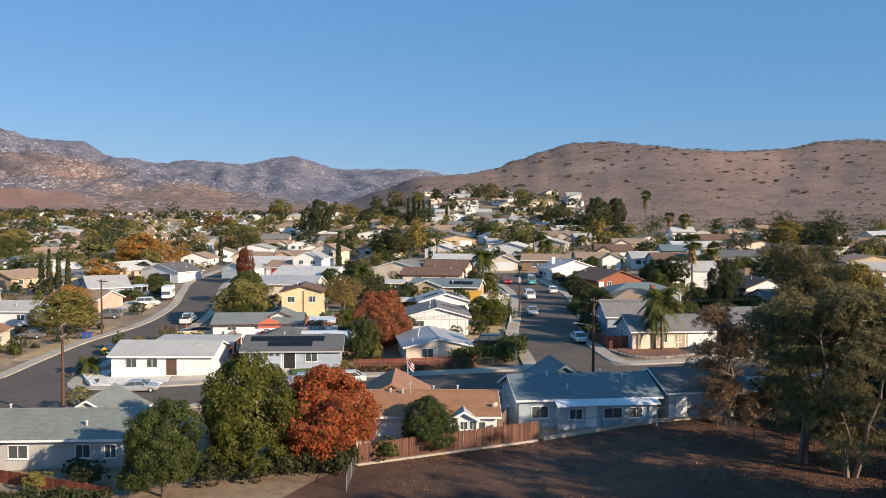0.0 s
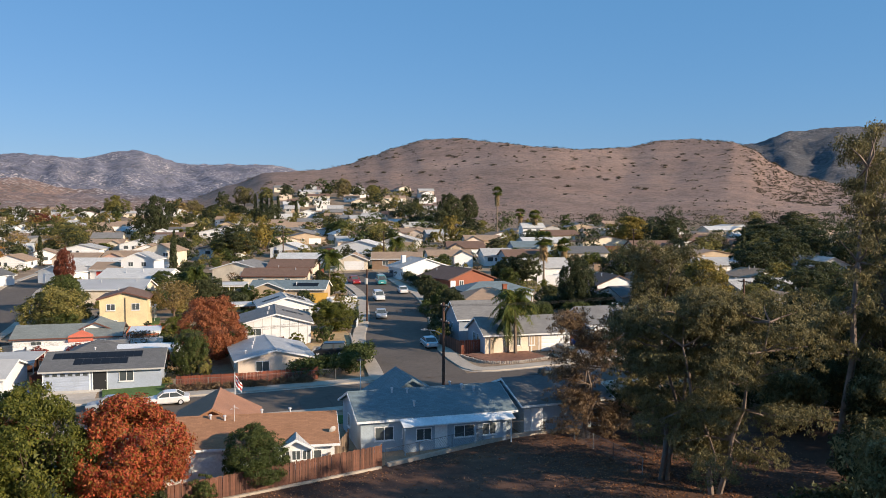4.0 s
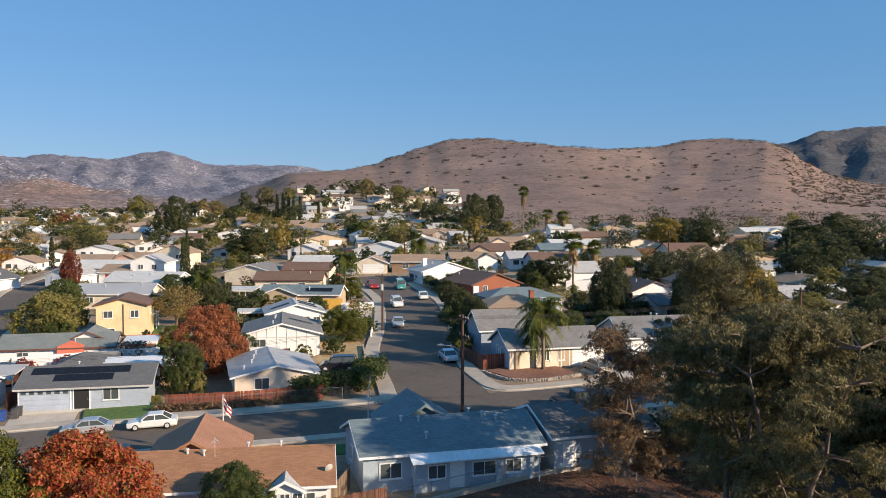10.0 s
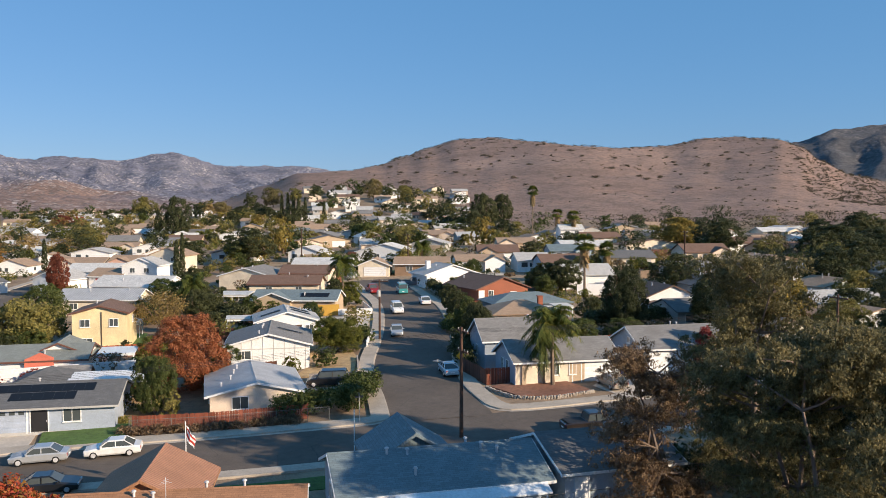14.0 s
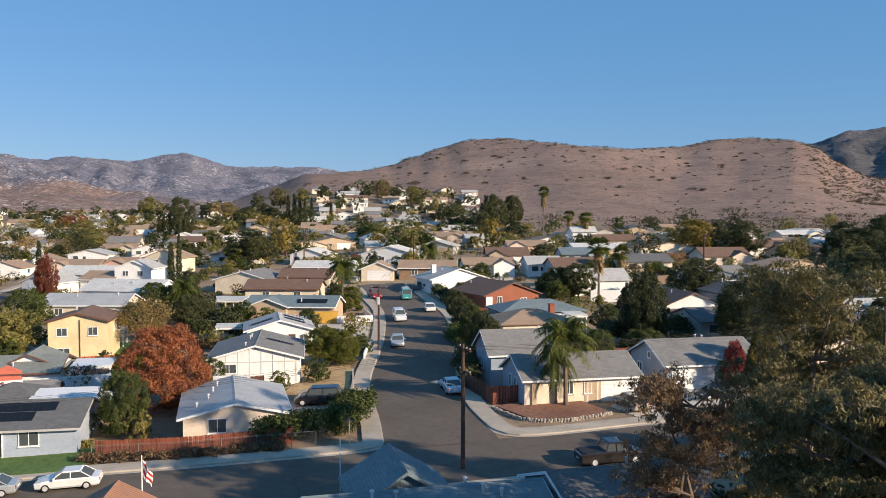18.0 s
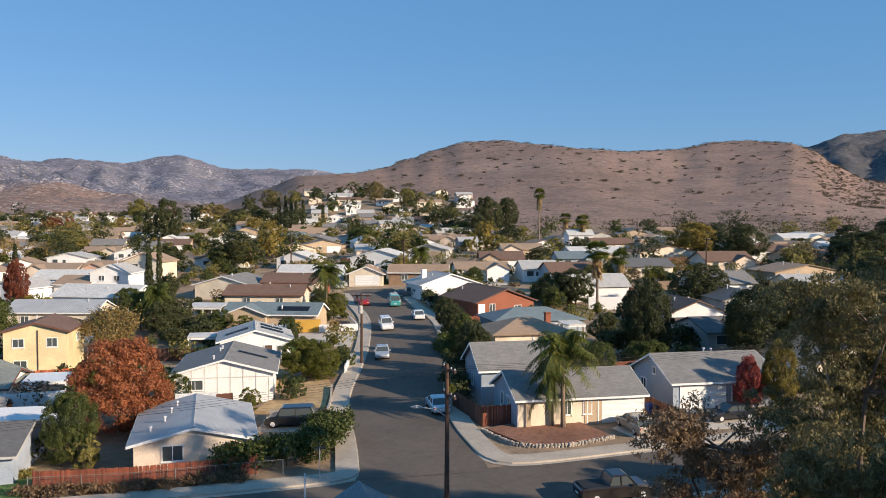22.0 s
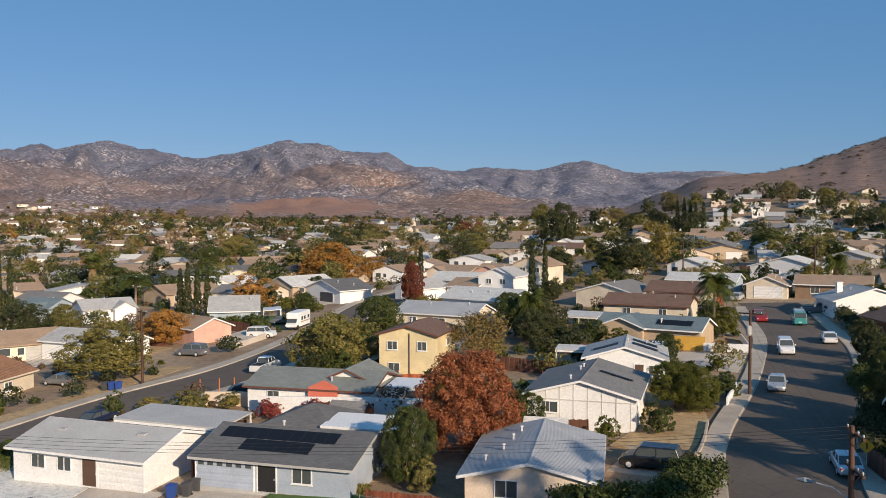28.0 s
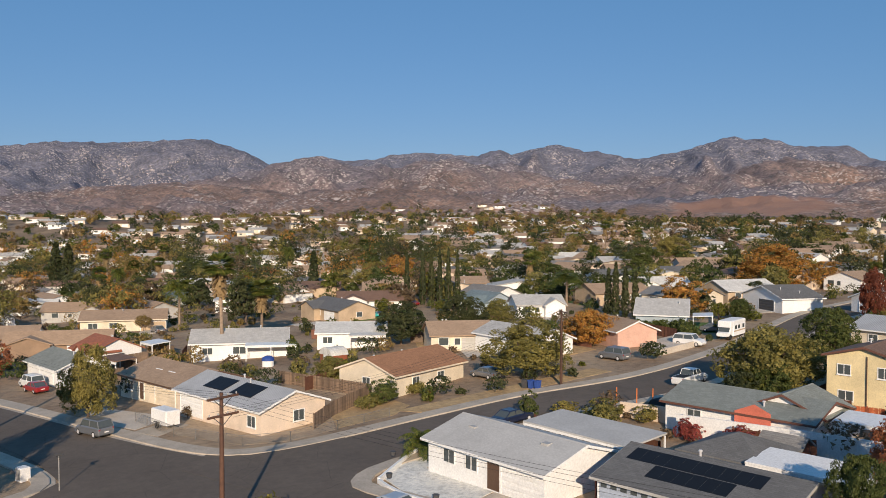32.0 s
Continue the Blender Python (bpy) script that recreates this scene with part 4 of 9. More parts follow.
flat_roof("patio_cover", -43.5, 112.6, 17, 8.5, 4.2, 2.9, "white", "flat white patio roof behind the blue bungalow", True)
back = house(-50.3, 112.4, 17, 6, 6, "greywall", "r_dark", "small grey outbuilding with hipped roof", hip=True, eave=2.5, rise=1.5)

wh = house(-61.4, 99.6, 13, 13.2, 8.6, "white", "r_roll", "white bungalow with pale grey low roof and white gable", "x", 2.6, 1.25, 0.55, wins=(), vent=0)
for xx in (-3.9, -3.2, -1.2, -0.5):
    window(wh, on_wall(13.2, 8.6, F_, xx - 0.4, 1.05), 0.62, 1.05, 0)
door(wh, on_wall(13.2, 8.6, F_, 1.35, 0.03), "dooredge", 1.5, 2.15)
garage(wh, on_wall(13.2, 8.6, F_, 4.3, 0), 4.4, 2.1, "white")
part("skylight", block(-4.3, -3.6, -1.8, -1.1, 3.35, 3.62), M["greywall"], wh)
part("skylight", block(3.6, 4.3, -1.5, -0.8, 3.5, 3.75), M["greywall"], wh)
part("siding", block(6.61, 6.66, -4.2, 4.2, 0, 0.25), M["white"], wh)
flat_roof("patio_cover", -61.5, 107.0, 13, 11.5, 5.2, 2.9, "r_roll", "flat pale patio roof behind the white bungalow", True)

yel = house(-59.7, 142.7, 17, 7.2, 9.0, "yellow", "r_brown", "yellow two-storey house with dark brown eaves", "y", 5.35, 1.0, 0.45, "darktrim",
            wins=((F_, -1.9, 3.5, 1.2, 0.95), (F_, 1.9, 3.5, 1.1, 1.0), (F_, -1.7, 0.9, 1.4, 0.9), (E_, 1, 3.5, 1.0, 0.9)), vent=1)
part("drainpipe", tube([(0.3, -4.58, -0.2), (0.3, -4.58, 5.5)], 0.06), M["dooredge"], yel)
red = house(-60.4, 125.4, 18, 14.0, 8.6, "white", "r_greygreen", "low white house with grey roof and salmon red gable", "x", 2.4, 1.2, 0.5, "darktrim", wins=((F_, -4, 0.9, 1.3, 1.0),))
gable_parts(red, 7.0, 6.5, 2.5, 1.5, 0.5, "white", "r_greygreen", "darktrim", "y", off=(3.4, 1.5))
part("gable_wall", rings_mesh([[(-1.6, -1.78, 1.4), (1.7, -1.78, 1.4), (1.7, -1.78, 2.75), (0.2, -1.78, 3.4), (-1.6, -1.78, 2.6)], [(-1.6, -1.9, 1.4), (1.7, -1.9, 1.4), (1.7, -1.9, 2.75), (0.2, -1.9, 3.4), (-1.6, -1.9, 2.6)]]), M["salmon"], red, "salmon red panel", pose(1.8, -2.9, 0))
flat_roof("patio_cover", -50.5, 128.0, 18, 4.5, 4.0, 2.5, "r_metal", "bluish metal sheet patio roof on posts")

# corner house across the main street
cor = house(4.5, 124.0, 18, 12.2, 7.6, "cream", "r_grey", "corner bungalow with grey shingle roof and blue-grey gable", "x", 2.6, 1.75, 0.5,
            wins=((F_, 0.6, 0.95, 0.7, 1.2), (F_, -1.4, 0.95, 0.7, 1.2)), vent=2)
garage(cor, on_wall(12.2, 7.6, F_, 3.9, 0), 4.4, 2.15, "white")
door(cor, on_wall(12.2, 7.6, F_, 1.1, 0.03), "dooredge")
part("gable_cladding", rings_mesh([[(x, -3.8, -0.3), (x, 3.8, -0.3), (x, 3.8, 2.6), (x, 0, 4.33), (x, -3.8, 2.6)] for x in (-6.09, -6.15)]), M["bluegrey"], cor, "blue-grey clapboard")
for p in (-0.9, 0.9):
    window(cor, pose(0, 0, 0, 0, 0, -90) @ pose(p, -6.16, 1.0), 0.8, 1.25, 1)
part("brick_pier", block(-5.4, -4.9, -3.95, -3.78, 0, 2.4), M["tan"], cor)
part("porch_recess", block(0.3, 2.0, -3.86, -3.8, 0, 2.3), M["tan"], cor)
wing = house(-0.9, 132.0, 17, 8.5, 7.4, "bluegrey", "r_grey", "blue-grey rear house with steeper grey roof", "x", 3.3, 2.1, 0.4, wins=((W_, 0, 1.2, 0.8, 1.1), (F_, -2, 1.2, 0.9, 1.1)), vent=2)
blr = house(18.6, 130.6, 17, 11.0, 9.0, "bluegrey", "r_grey", "blue-grey house with pale shingle roof and white garage", "x", 2.7, 1.9, 0.5, wins=((W_, 0.4, 2.8, 0.6, 0.6), (W_, -2, 0.9, 1.1, 1.0)), vent=2)
garage(blr, on_wall(11, 9, F_, -2.4, 0), 4.6, 2.15, "white")
door(blr, on_wall(11, 9, F_, 1.2, 0.03), "dooredge")
house(1.2, 166.5, 20, 13, 8, "bluegrey", "r_bluegrey", "blue-grey bungalow with low hipped roof", hip=True, eave=2.5, rise=1.6, wins=((F_, 3, 0.9, 1.2, 1.0),))
tn = house(0.4, 155.6, 17, 10.5, 9.0, "cream", "r_tan", "cream house with tan hipped roof among plants", hip=True, eave=2.6, rise=1.8, wins=((F_, 3, 0.9, 1.2, 1.0),))
chimney(tn, 3.4, 0.6, 2.4, 4.7, "redwood", 0.7)
flat_roof("patio_cover", -53.4, 180.6, 4, 6.2, 5.0, 2.5, "r_white", "white flat carport roof on posts")
flat_roof("patio_cover", -43.4, 154.4, 17, 4.6, 3.2, 2.2, "r_white", "low white patio roof beside the solar house")
flat_roof("patio_cover", 6.8, 157.8, 17, 3.0, 3.0, 3.2, "r_white", "small white flat roofed lean-to")
rw = house(-6.1, 187.0, 31, 10.6, 13.4, "redwood", "r_brown", "red wooden house with broad brown gable roof", "y", 2.6, 1.9, 0.6, "darktrim", wins=((F_, 2.2, 0.8, 1.2, 1.0), (F_, -2.6, 0.7, 0.9, 1.5)), vent=1)
part("end_board", block(-5.2, -4.0, -6.78, -6.71, 0, 2.3), M["white"], rw)

# near side of the cross street
br = house(-20.4, 76.6, 13, 14.0, 8.4, "white", "r_orange", "white house with brown-orange shingle roof and vents", "x", 2.7, 1.35, 0.6, wins=((F_, 5.3, 1.0, 1.2, 1.0), (F_, 1, 1.0, 1.4, 1.0)), vent=0)
vents(br, [(-3.2, -0.5, 3.9), (-2.0, -0.8, 3.85), (3.4, 0.4, 4.0), (1.0, 0.7, 3.9)])
gable_parts(br, 6.6, 8.0, 2.7, 1.7, 0.6, "r_orange", "r_tile", "r_orange", "y", off=(-3.2, 5.5))
ant = part("antenna", joined([tube([(0, 0, 0), (0, 0, 1.5)], 0.02, 4)] + [tube([(-0.35 + 0.1 * k, 0, 1.1 + 0.1 * k), (0.35 - 0.1 * k, 0.1, 1.15 + 0.1 * k)], 0.012, 4) for k in range(4)]), M["chrome"], br, "", pose(-1.2, -1.0, 3.8))
part("dish", rings_mesh([[(0.32 * r * math.cos(a), -0.1 * (1 - r * r), 0.32 * r * math.sin(a)) for a in (k * math.pi / 6 for k in range(12))] for r in (1, 0.6, 0.2)]), M["greywall"], br, "", pose(6.9, -3.2, 3.4, 20, 0, 30))
# stands for a gabled bay of the house, built as a separate body
shed = thing("playhouse", -15.7, 73.5, 13, "small white gabled bay with three windows against the house wall", "playhouse")
gable_parts(shed, 2.6, 1.5, 2.45, 0.7, 0.12, "white", "r_light", "white", "y")
for p in (-0.85, 0.0, 0.85):
    window(shed, on_wall(2.6, 1.5, F_, p, 1.55), 0.6, 0.7, 1)
bl = house(-5.9, 85.0, 20, 14.2, 8.5, "skyblue", "r_bluegrey", "pale blue house with blue-grey shingle roof in tree shade", "x", 2.7, 1.5, 0.5,
           wins=((F_, -5, 0.8, 1.6, 1.1), (F_, -2.6, 0.9, 1.4, 0.7), (W_, -1.0, 0.9, 0.9, 1.1)), vent=0)
vents(bl, [(-3.4, -0.6, 4.1), (-2.0, -0.8, 4.0), (2.6, 0.5, 4.1), (3.4, -0.7, 4.05), (4.4, -1.3, 3.85), (-1.9, -3.0, 3.3)], 0.3)
gable_parts(bl, 6.2, 6.0, 2.8, 1.9, 0.4, "r_bluegrey", "r_bluegrey", "r_bluegrey", "y", off=(-0.8, 5.0))
por = thing("porch_room", -3.2, 82.2, 21, "pale blue enclosed porch with metal sheet roof and windows", "porch")
part("wall", block(-4.9, 4.7, -1.5, -0.7, -0.6, 2.42), M["skyblue"], por)
for p in (-5.1, 1.4, 4.9):
    part("post", block(p - 0.05, p + 0.05, -2.2, -2.1, -0.8, 2.28), M["skyblue"], por)
part("roof", slope_slab([(-5.3, -2.3, 2.32), (5.25, -2.3, 2.32), (5.25, 1.6, 3.63), (-5.3, 1.6, 3.63)], 0.1), M["r_metal"], por, "ribbed pale metal sheets")
for p, ww in ((-3.2, 1.3), (0.6, 1.8), (3.0, 1.2)):
    window(por, pose(p, -1.51, 0.85), ww, 0.95)
door(por, pose(-1.6, -1.51, 0), "white")
b2 = house(5.9, 89.7, 22, 9.0, 9.0, "skyblue", "r_dark", "pale blue house with dark shingle roof under trees", "x", 2.6, 1.55, 0.4, wins=((W_, -1.5, 0.9, 0.8, 1.4),), doors=((F_, -3.2, "white"),))
g0 = house(-53.4, 64.6, 16, 19.0, 8.6, "greywall", "r_greygreen", "grey house with grey-green roof and glazed garden doors", "x", 2.7, 1.5, 0.6,
           wins=((F_, -6.4, 0.1, 1.6, 2.0), (F_, -4.4, 0.1, 1.6, 2.0), (F_, -1.0, 0.9, 1.6, 1.1), (F_, 4.6, 0.9, 1.2, 1.1), (F_, 7, 0.9, 0.9, 1.1)), vent=3)
gable_parts(g0, 6.5, 7.5, 2.9, 1.9, 0.5, "greywall", "r_greygreen", "white", "y", off=(3.2, 4.6))

# west of the left street
sb = house(-96.5, 86.4, 19, 16.6, 8.2, "beige", "r_sheet", "peach house with pale grey roof and two solar arrays", "x", 2.7, 1.45, 0.5,
           wins=((E_, 0.6, 1.0, 1.3, 1.1), (F_, 6.6, 0.8, 1.4, 1.1)), gars=((F_, -5.2, 4.6, "white"),), vent=2)
solar(sb, 4, 1, (-2.8, -2.9, 3.25), 0.354, 1.0, 2.4)
solar(sb, 4, 1, (2.6, -2.9, 3.25), 0.354, 1.0, 2.4)
t3 = house(-113.8, 82.6, 20, 15.0, 9.4, "cream", "r_tan", "cream house with brown shingle roof and garage", "x", 2.6, 1.5, 0.5, "dooredge", wins=((F_, -5, 0.9, 1.4, 1.1),), gars=((F_, 3.6, 4.6, "cream"),), doors=((F_, -2, "dooredge"),), vent=0)
for a in (-2, 1):
    part("skylight", block(a - 0.8, a + 0.8, -2.4, -2.0, 3.3, 3.55), M["white"], t3)
b3 = house(-102.2, 108.0, 115, 14.0, 9.2, "cream", "r_orange", "cream bungalow with orange-brown shingle roof", "x", 2.6, 1.6, 0.5, "cream", wins=((F_, -3, 0.9, 1.3, 1.0), (F_, 2, 0.9, 1.3, 1.0), (W_, 0, 0.9, 1.2, 1.0)))
solar(b3, 2, 1, (3.5, -3.0, 3.1), 0.35, 1.0, 1.6)
house(-142.2, 97.0, 73, 15.0, 9.0, "white", "r_light", "white bungalow with light grey gable roof", "x", 2.7, 1.6, 0.5, wins=((F_, -5, 0.9, 1.5, 1.0), (F_, 0, 0.9, 2.0, 1.1), (W_, 0, 0.9, 1.4, 1.1)))
flat_roof("patio_cover", -135.0, 100.0, 73, 8.0, 2.6, 2.4, "r_metal", "long pale blue patio roof on white posts")
house(-139.8, 115.7, 68, 11.5, 9.0, "white", "r_white", "white low house with pale roof and porch", "x", 2.6, 1.2, 0.5, wins=((F_, -4, 0.9, 1.5, 1.0),))
flat_roof("patio_cover", -132.9, 115.8, 68, 6.0, 2.6, 2.5, "r_white", "white porch roof on slim posts")
house(-196.3, 85.5, 78, 17, 9.5, "cream", "r_tan", "long cream bungalow with tan roof and wide garage", "x", 2.7, 1.5, 0.6, "cream", wins=((F_, -6, 0.9, 1.8, 1.1), (F_, -2, 0.9, 1.5, 1.1)), gars=((F_, 6, 5.0, "tan"),))
house(-137.8, 70.6, 18, 11.5, 7.5, "white", "r_greygreen", "white house with grey-green roof and garage", "x", 2.6, 1.5, 0.5, gars=((F_, 1.5, 4.8, "white"),))
house(-111.0, 150.0, -8, 13.0, 7.0, "pink", "r_tan", "pinkish stucco bungalow with tan roof", "x", 2.6, 1.4, 0.5, wins=((F_, -3, 0.9, 1.3, 1.0),))
house(-113.0, 133.5, 10, 14.0, 7.5, "white", "r_light", "white bungalow with pale grey roof behind trees", "x", 2.6, 1.4, 0.5, wins=((F_, 2, 0.9, 1.3, 1.0),))
house(-117.5, 166.0, -45, 11.0, 8.5, "skyblue", "r_light", "sky-blue house with a tall gable and pale roof", "y", 2.9, 2.2, 0.5)
wg = house(-121.0, 200.5, -14, 13.0, 9.0, "white", "r_dark", "white house with dark roof and grey garage door", "y", 2.7, 2.0, 0.5, gars=((F_, 1.5, 4.8, "darkgrey"),))
house(-103.5, 208.0, -14, 9.0, 8.0, "white", "r_light", "small white house with gable front", "y", 2.6, 1.6, 0.5, gars=((F_, 0, 4.6, "white"),))
house(-93.5, 213.0, -5, 8.0, 8.0, "white", "r_tan", "white house with red garage door", "x", 2.6, 1.5, 0.5, gars=((F_, 0, 4.6, "reddoor"),))
house(-76.6, 175.5, 5, 14.5, 8.5, "cream", "r_sheet", "cream house with pale blue-grey roof", "x", 2.6, 1.5, 0.5, wins=((F_, 1, 0.6, 2.2, 1.3), (F_, -4, 0.9, 1.3, 1.0)))
house(-78.5, 194.0, -6, 16.0, 9.0, "white", "r_white", "broad white house with pale low roofs", "x", 2.7, 1.7, 0.5, wins=((F_, 3, 0.9, 1.3, 1.0),))
house(-86.5, 214.5, 5, 8.0, 9.0, "white", "r_light", "white two-storey gabled house", "y", 4.8, 1.6, 0.5, wins=((F_, -1.6, 3.2, 1.1, 1.0), (F_, 1.6, 3.2, 1.1, 1.0)))
house(-34.8, 229.0, 4, 7.4, 9.0, "cream", "r_tan", "cream house with white garage at the street's end", "y", 2.6, 1.5, 0.6, gars=((F_, 0.3, 5.0, "white"),))
house(-23.5, 231.0, 4, 13.0, 8.0, "brownwall", "r_tan", "brown house with tan roof beside the street's end", "x", 2.6, 1.4, 0.6, wins=((F_, -3, 0.9, 1.4, 1.1),))
house(-37.5, 266.0, -6, 16.0, 10.0, "white", "r_white", "white house with broad pale gable roof", "y", 2.7, 2.2, 0.6, wins=((F_, -2, 0.9, 1.4, 1.1),))
house(-49.0, 234.5, 3, 14.0, 8.0, "skyblue", "r_white", "pale house with whitish flat-pitched roof", "x", 2.6, 1.2, 0.6, wins=((F_, 2, 0.9, 1.6, 1.1),))
rg = house(-16.0, 208.5, 28, 12.0, 9.0, "white", "r_light", "white house with light grey roof and chimney", "y", 2.7, 1.9, 0.6, wins=((F_, 2, 0.9, 1.2, 1.0),))
chimney(rg, -3.5, 1.0, 2.6, 5.2, "white")

# ---- farther houses, block by block: x, y, turn, width, depth, walls, roof, ridge ----
WALLS = ("white", "cream", "tan", "pink", "beige", "greywall", "skyblue", "brownwall")
ROOFS = ("r_light", "r_white", "r_grey", "r_brown", "r_tan", "r_dark", "r_bluegrey", "r_orange", "r_red")
NAMES = {"white": "white", "cream": "cream", "tan": "tan", "pink": "pinkish", "beige": "peach", "greywall": "grey", "skyblue": "pale blue", "brownwall": "brown"}
RNAMES = {"r_light": "light grey", "r_white": "whitish", "r_grey": "grey", "r_brown": "dark brown", "r_tan": "tan", "r_dark": "charcoal", "r_bluegrey": "blue-grey", "r_orange": "orange-brown", "r_red": "reddish"}
PLACED = []


def far_house(x, y, turn, w, d, wi, ri, ridge="x", storey=1):
    wall, roof = WALLS[wi], ROOFS[ri]
    eave = 2.6 if storey == 1 else 5.2
    root = thing("house", x, y, turn, f"{NAMES[wall]} {'two-storey ' if storey > 1 else ''}house with {RNAMES[roof]} {'gable' if ridge == 'y' else 'low-pitched'} roof", "house", "houses of the town")
    rnd = random.Random(int(x * 31 + y * 17))
    gable_parts(root, w, d, eave, 1.3 + rnd.random() * 0.6, 0.55, wall, roof, "white", ridge, fascia=False, base=-1.6)
    m = on_wall(w, d, F_, w * 0.22, 0)
    garage(root, m, 4.6, 2.1, rnd.choice(("white", "white", "cream", "tan", "greywall")), rim=False)
    window(root, on_wall(w, d, F_, -w * 0.3, 1.0), 1.5, 1.1, 1, "white", False)
    window(root, on_wall(w, d, F_, -w * 0.08, 1.0), 0.9, 1.0, 0, "white", False)
    if storey > 1:
        window(root, on_wall(w, d, F_, w * 0.2, 3.6), 1.3, 1.0)
        window(root, on_wall(w, d, F_, -w * 0.2, 3.6), 1.3, 1.0)
    window(root, on_wall(w, d, E_, 0.5, 1.0), 1.3, 1.0, 1, "white", False)
    near = math.hypot(x, y - 60) < 330
    if near and rnd.random() < 0.55 and storey == 1:
        s = rnd.choice((-1, 1))
        gable_parts(root, w * 0.42, d * 0.7, eave - 0.05, 1.2, 0.45, wall, roof, "white", "y" if ridge == "x" else "x", fascia=False, base=-1.6, off=(s * w * 0.27, -d * 0.32) if ridge == "x" else (s * w * 0.3, d * 0.12))
    if near and y < 240:
        vents(root, [(rnd.uniform(-w, w) * 0.3, 0.8, eave + 1.4) for _ in range(2)], 0.45)
    if near and rnd.random() < 0.3 and ridge == "x":
        part("solar_array", block(-w * 0.36, w * 0.02, -d * 0.34, -d * 0.1, -0.03, 0.05), M["solar"], root, "black solar panels", pose(0, 0, eave + 0.9, 16, 0, 0))
    PLACED.append((x, y, max(w, d) / 2))


def block_of(rows):
    """The western blocks stand with their fronts to the east, in turn with others."""
    for k, row in enumerate(rows):
        west = row[0] < -120 and -row[0] > row[1] - 40
        small = 0.78 if row[1] > 400 and row[0] > -140 else 1.0
        far_house(row[0], row[1], row[2] + (60 if west and k % 3 else 0), row[3] * small, row[4] * small, *row[5:])


block_of([(-102, 224, 5, 14, 9, 0, 1, "x"), (-103, 247, 5, 14, 9, 3, 4, "x"), (-89, 236, 0, 9, 9, 1, 4, "y", 2), (-121, 295, 8, 11, 9, 0, 0, "y"), (-125, 333, 10, 12, 9, 2, 3, "x"),
          (-177, 326, 15, 15, 9, 5, 2, "x"), (-61, 268, -5, 10, 10, 0, 1, "y"), (-74, 343, -8, 12, 10, 2, 2, "y"), (-99, 386, 0, 15, 9, 6, 6, "x")])
block_of([(17.8, 322, 10, 8, 8, 0, 1, "x", 2), (-28, 296, -8, 11, 9, 5, 0, "y"), (-10, 237, 12, 12, 9, 0, 4, "x"), (3, 236, 12, 8, 9, 0, 0, "x"), (10, 229, 15, 11, 9, 6, 3, "x"), (-1, 294, 10, 12, 9, 4, 4, "x"), (-28, 355, -8, 13, 9, 4, 4, "y"),
          (27, 316, 16, 13, 9, 2, 3, "x"), (38, 279, 16, 17, 10, 1, 3, "y")])
block_of([(24.5, 172, 14, 9, 9, 0, 3, "y"), (27, 157.5, 17, 10, 9, 5, 5, "x"), (37, 208, 16, 11, 9, 5, 2, "x"), (57, 226, 16, 15, 10, 2, 4, "y"), (56, 182, 20, 10, 9, 0, 4, "y"), (27, 240, 12, 12, 9, 1, 5, "x"),
          (48, 253, 14, 12, 9, 4, 3, "x"), (70, 262, 20, 13, 9, 2, 3, "x"), (14, 262, 10, 12, 9, 6, 6, "x"), (-6, 262, 8, 11, 9, 2, 3, "x"), (13, 205, 16, 12, 8, 0, 0, "x")])
block_of([(-164, 157, 10, 9, 8, 6, 6, "x"), (-189, 182, 5, 15, 9, 0, 0, "y"), (-150, 161, 10, 10, 8, 0, 0, "x"), (-226, 228, 15, 15, 9, 4, 4, "x"), (-194, 216, 10, 12, 9, 0, 5, "x"), (-245, 225, 15, 12, 9, 1, 4, "x"),
          (-226, 248, 15, 14, 9, 1, 4, "y"), (-192, 252, 15, 16, 9, 4, 4, "x"), (-162, 221, 12, 12, 9, 2, 4, "x"), (-288, 241, 15, 16, 9, 2, 4, "x")])
block_of([(-147, 239, 8, 12, 9, 4, 4, "x"), (-240, 366, 15, 15, 9, 1, 4, "x"), (-175, 299, 15, 13, 9, 1, 4, "y"), (-311, 239, 15, 14, 9, 1, 4, "x"), (-135, 241, 8, 9, 9, 0, 4, "y"), (-117, 244, 5, 12, 9, 4, 4, "x"),
          (-134, 300, 5, 12, 9, 1, 4, "x"), (-191, 344, 15, 12, 9, 4, 4, "x"), (-132, 278, 5, 12, 9, 0, 0, "y"), (-92, 329, 0, 12, 9, 6, 2, "x")])
block_of([(-115, 362, 5, 13, 9, 0, 1, "y"), (-85, 363, 0, 12, 9, 0, 2, "x"), (-30, 346, -5, 13, 9, 4, 4, "x"), (-350, 310, 20, 15, 9, 1, 4, "x"), (-402, 301, 20, 15, 9, 2, 4, "x"), (-328, 353, 20, 15, 9, 1, 4, "x"),
          (-244, 328, 18, 15, 9, 4, 3, "x"), (-182, 63, 15, 11, 9, 1, 4, "x"), (-165, 71, 18, 17, 6, 7, 4, "x"), (-150, 77, 18, 8, 8, 0, 8, "x")])
block_of([(-299, 73, 15, 17, 9, 0, 2, "x"), (-264, 90, 15, 19, 9, 0, 2, "y"), (-248, 102, 15, 13, 9, 6, 6, "x"), (-178, 128, 8, 15, 9, 2, 5, "x"), (-190, 140, 10, 15, 9, 0, 3, "x"), (-124, 128, 12, 10, 8, 1, 4, "x"),
          (-177, 166, 10, 12, 9, 0, 2, "x"), (-194, 194, 10, 13, 9, 0, 0, "y"), (-340, 155, 15, 14, 9, 6, 5, "x"), (-232, 165, 12, 12, 9, 1, 4, "x")])
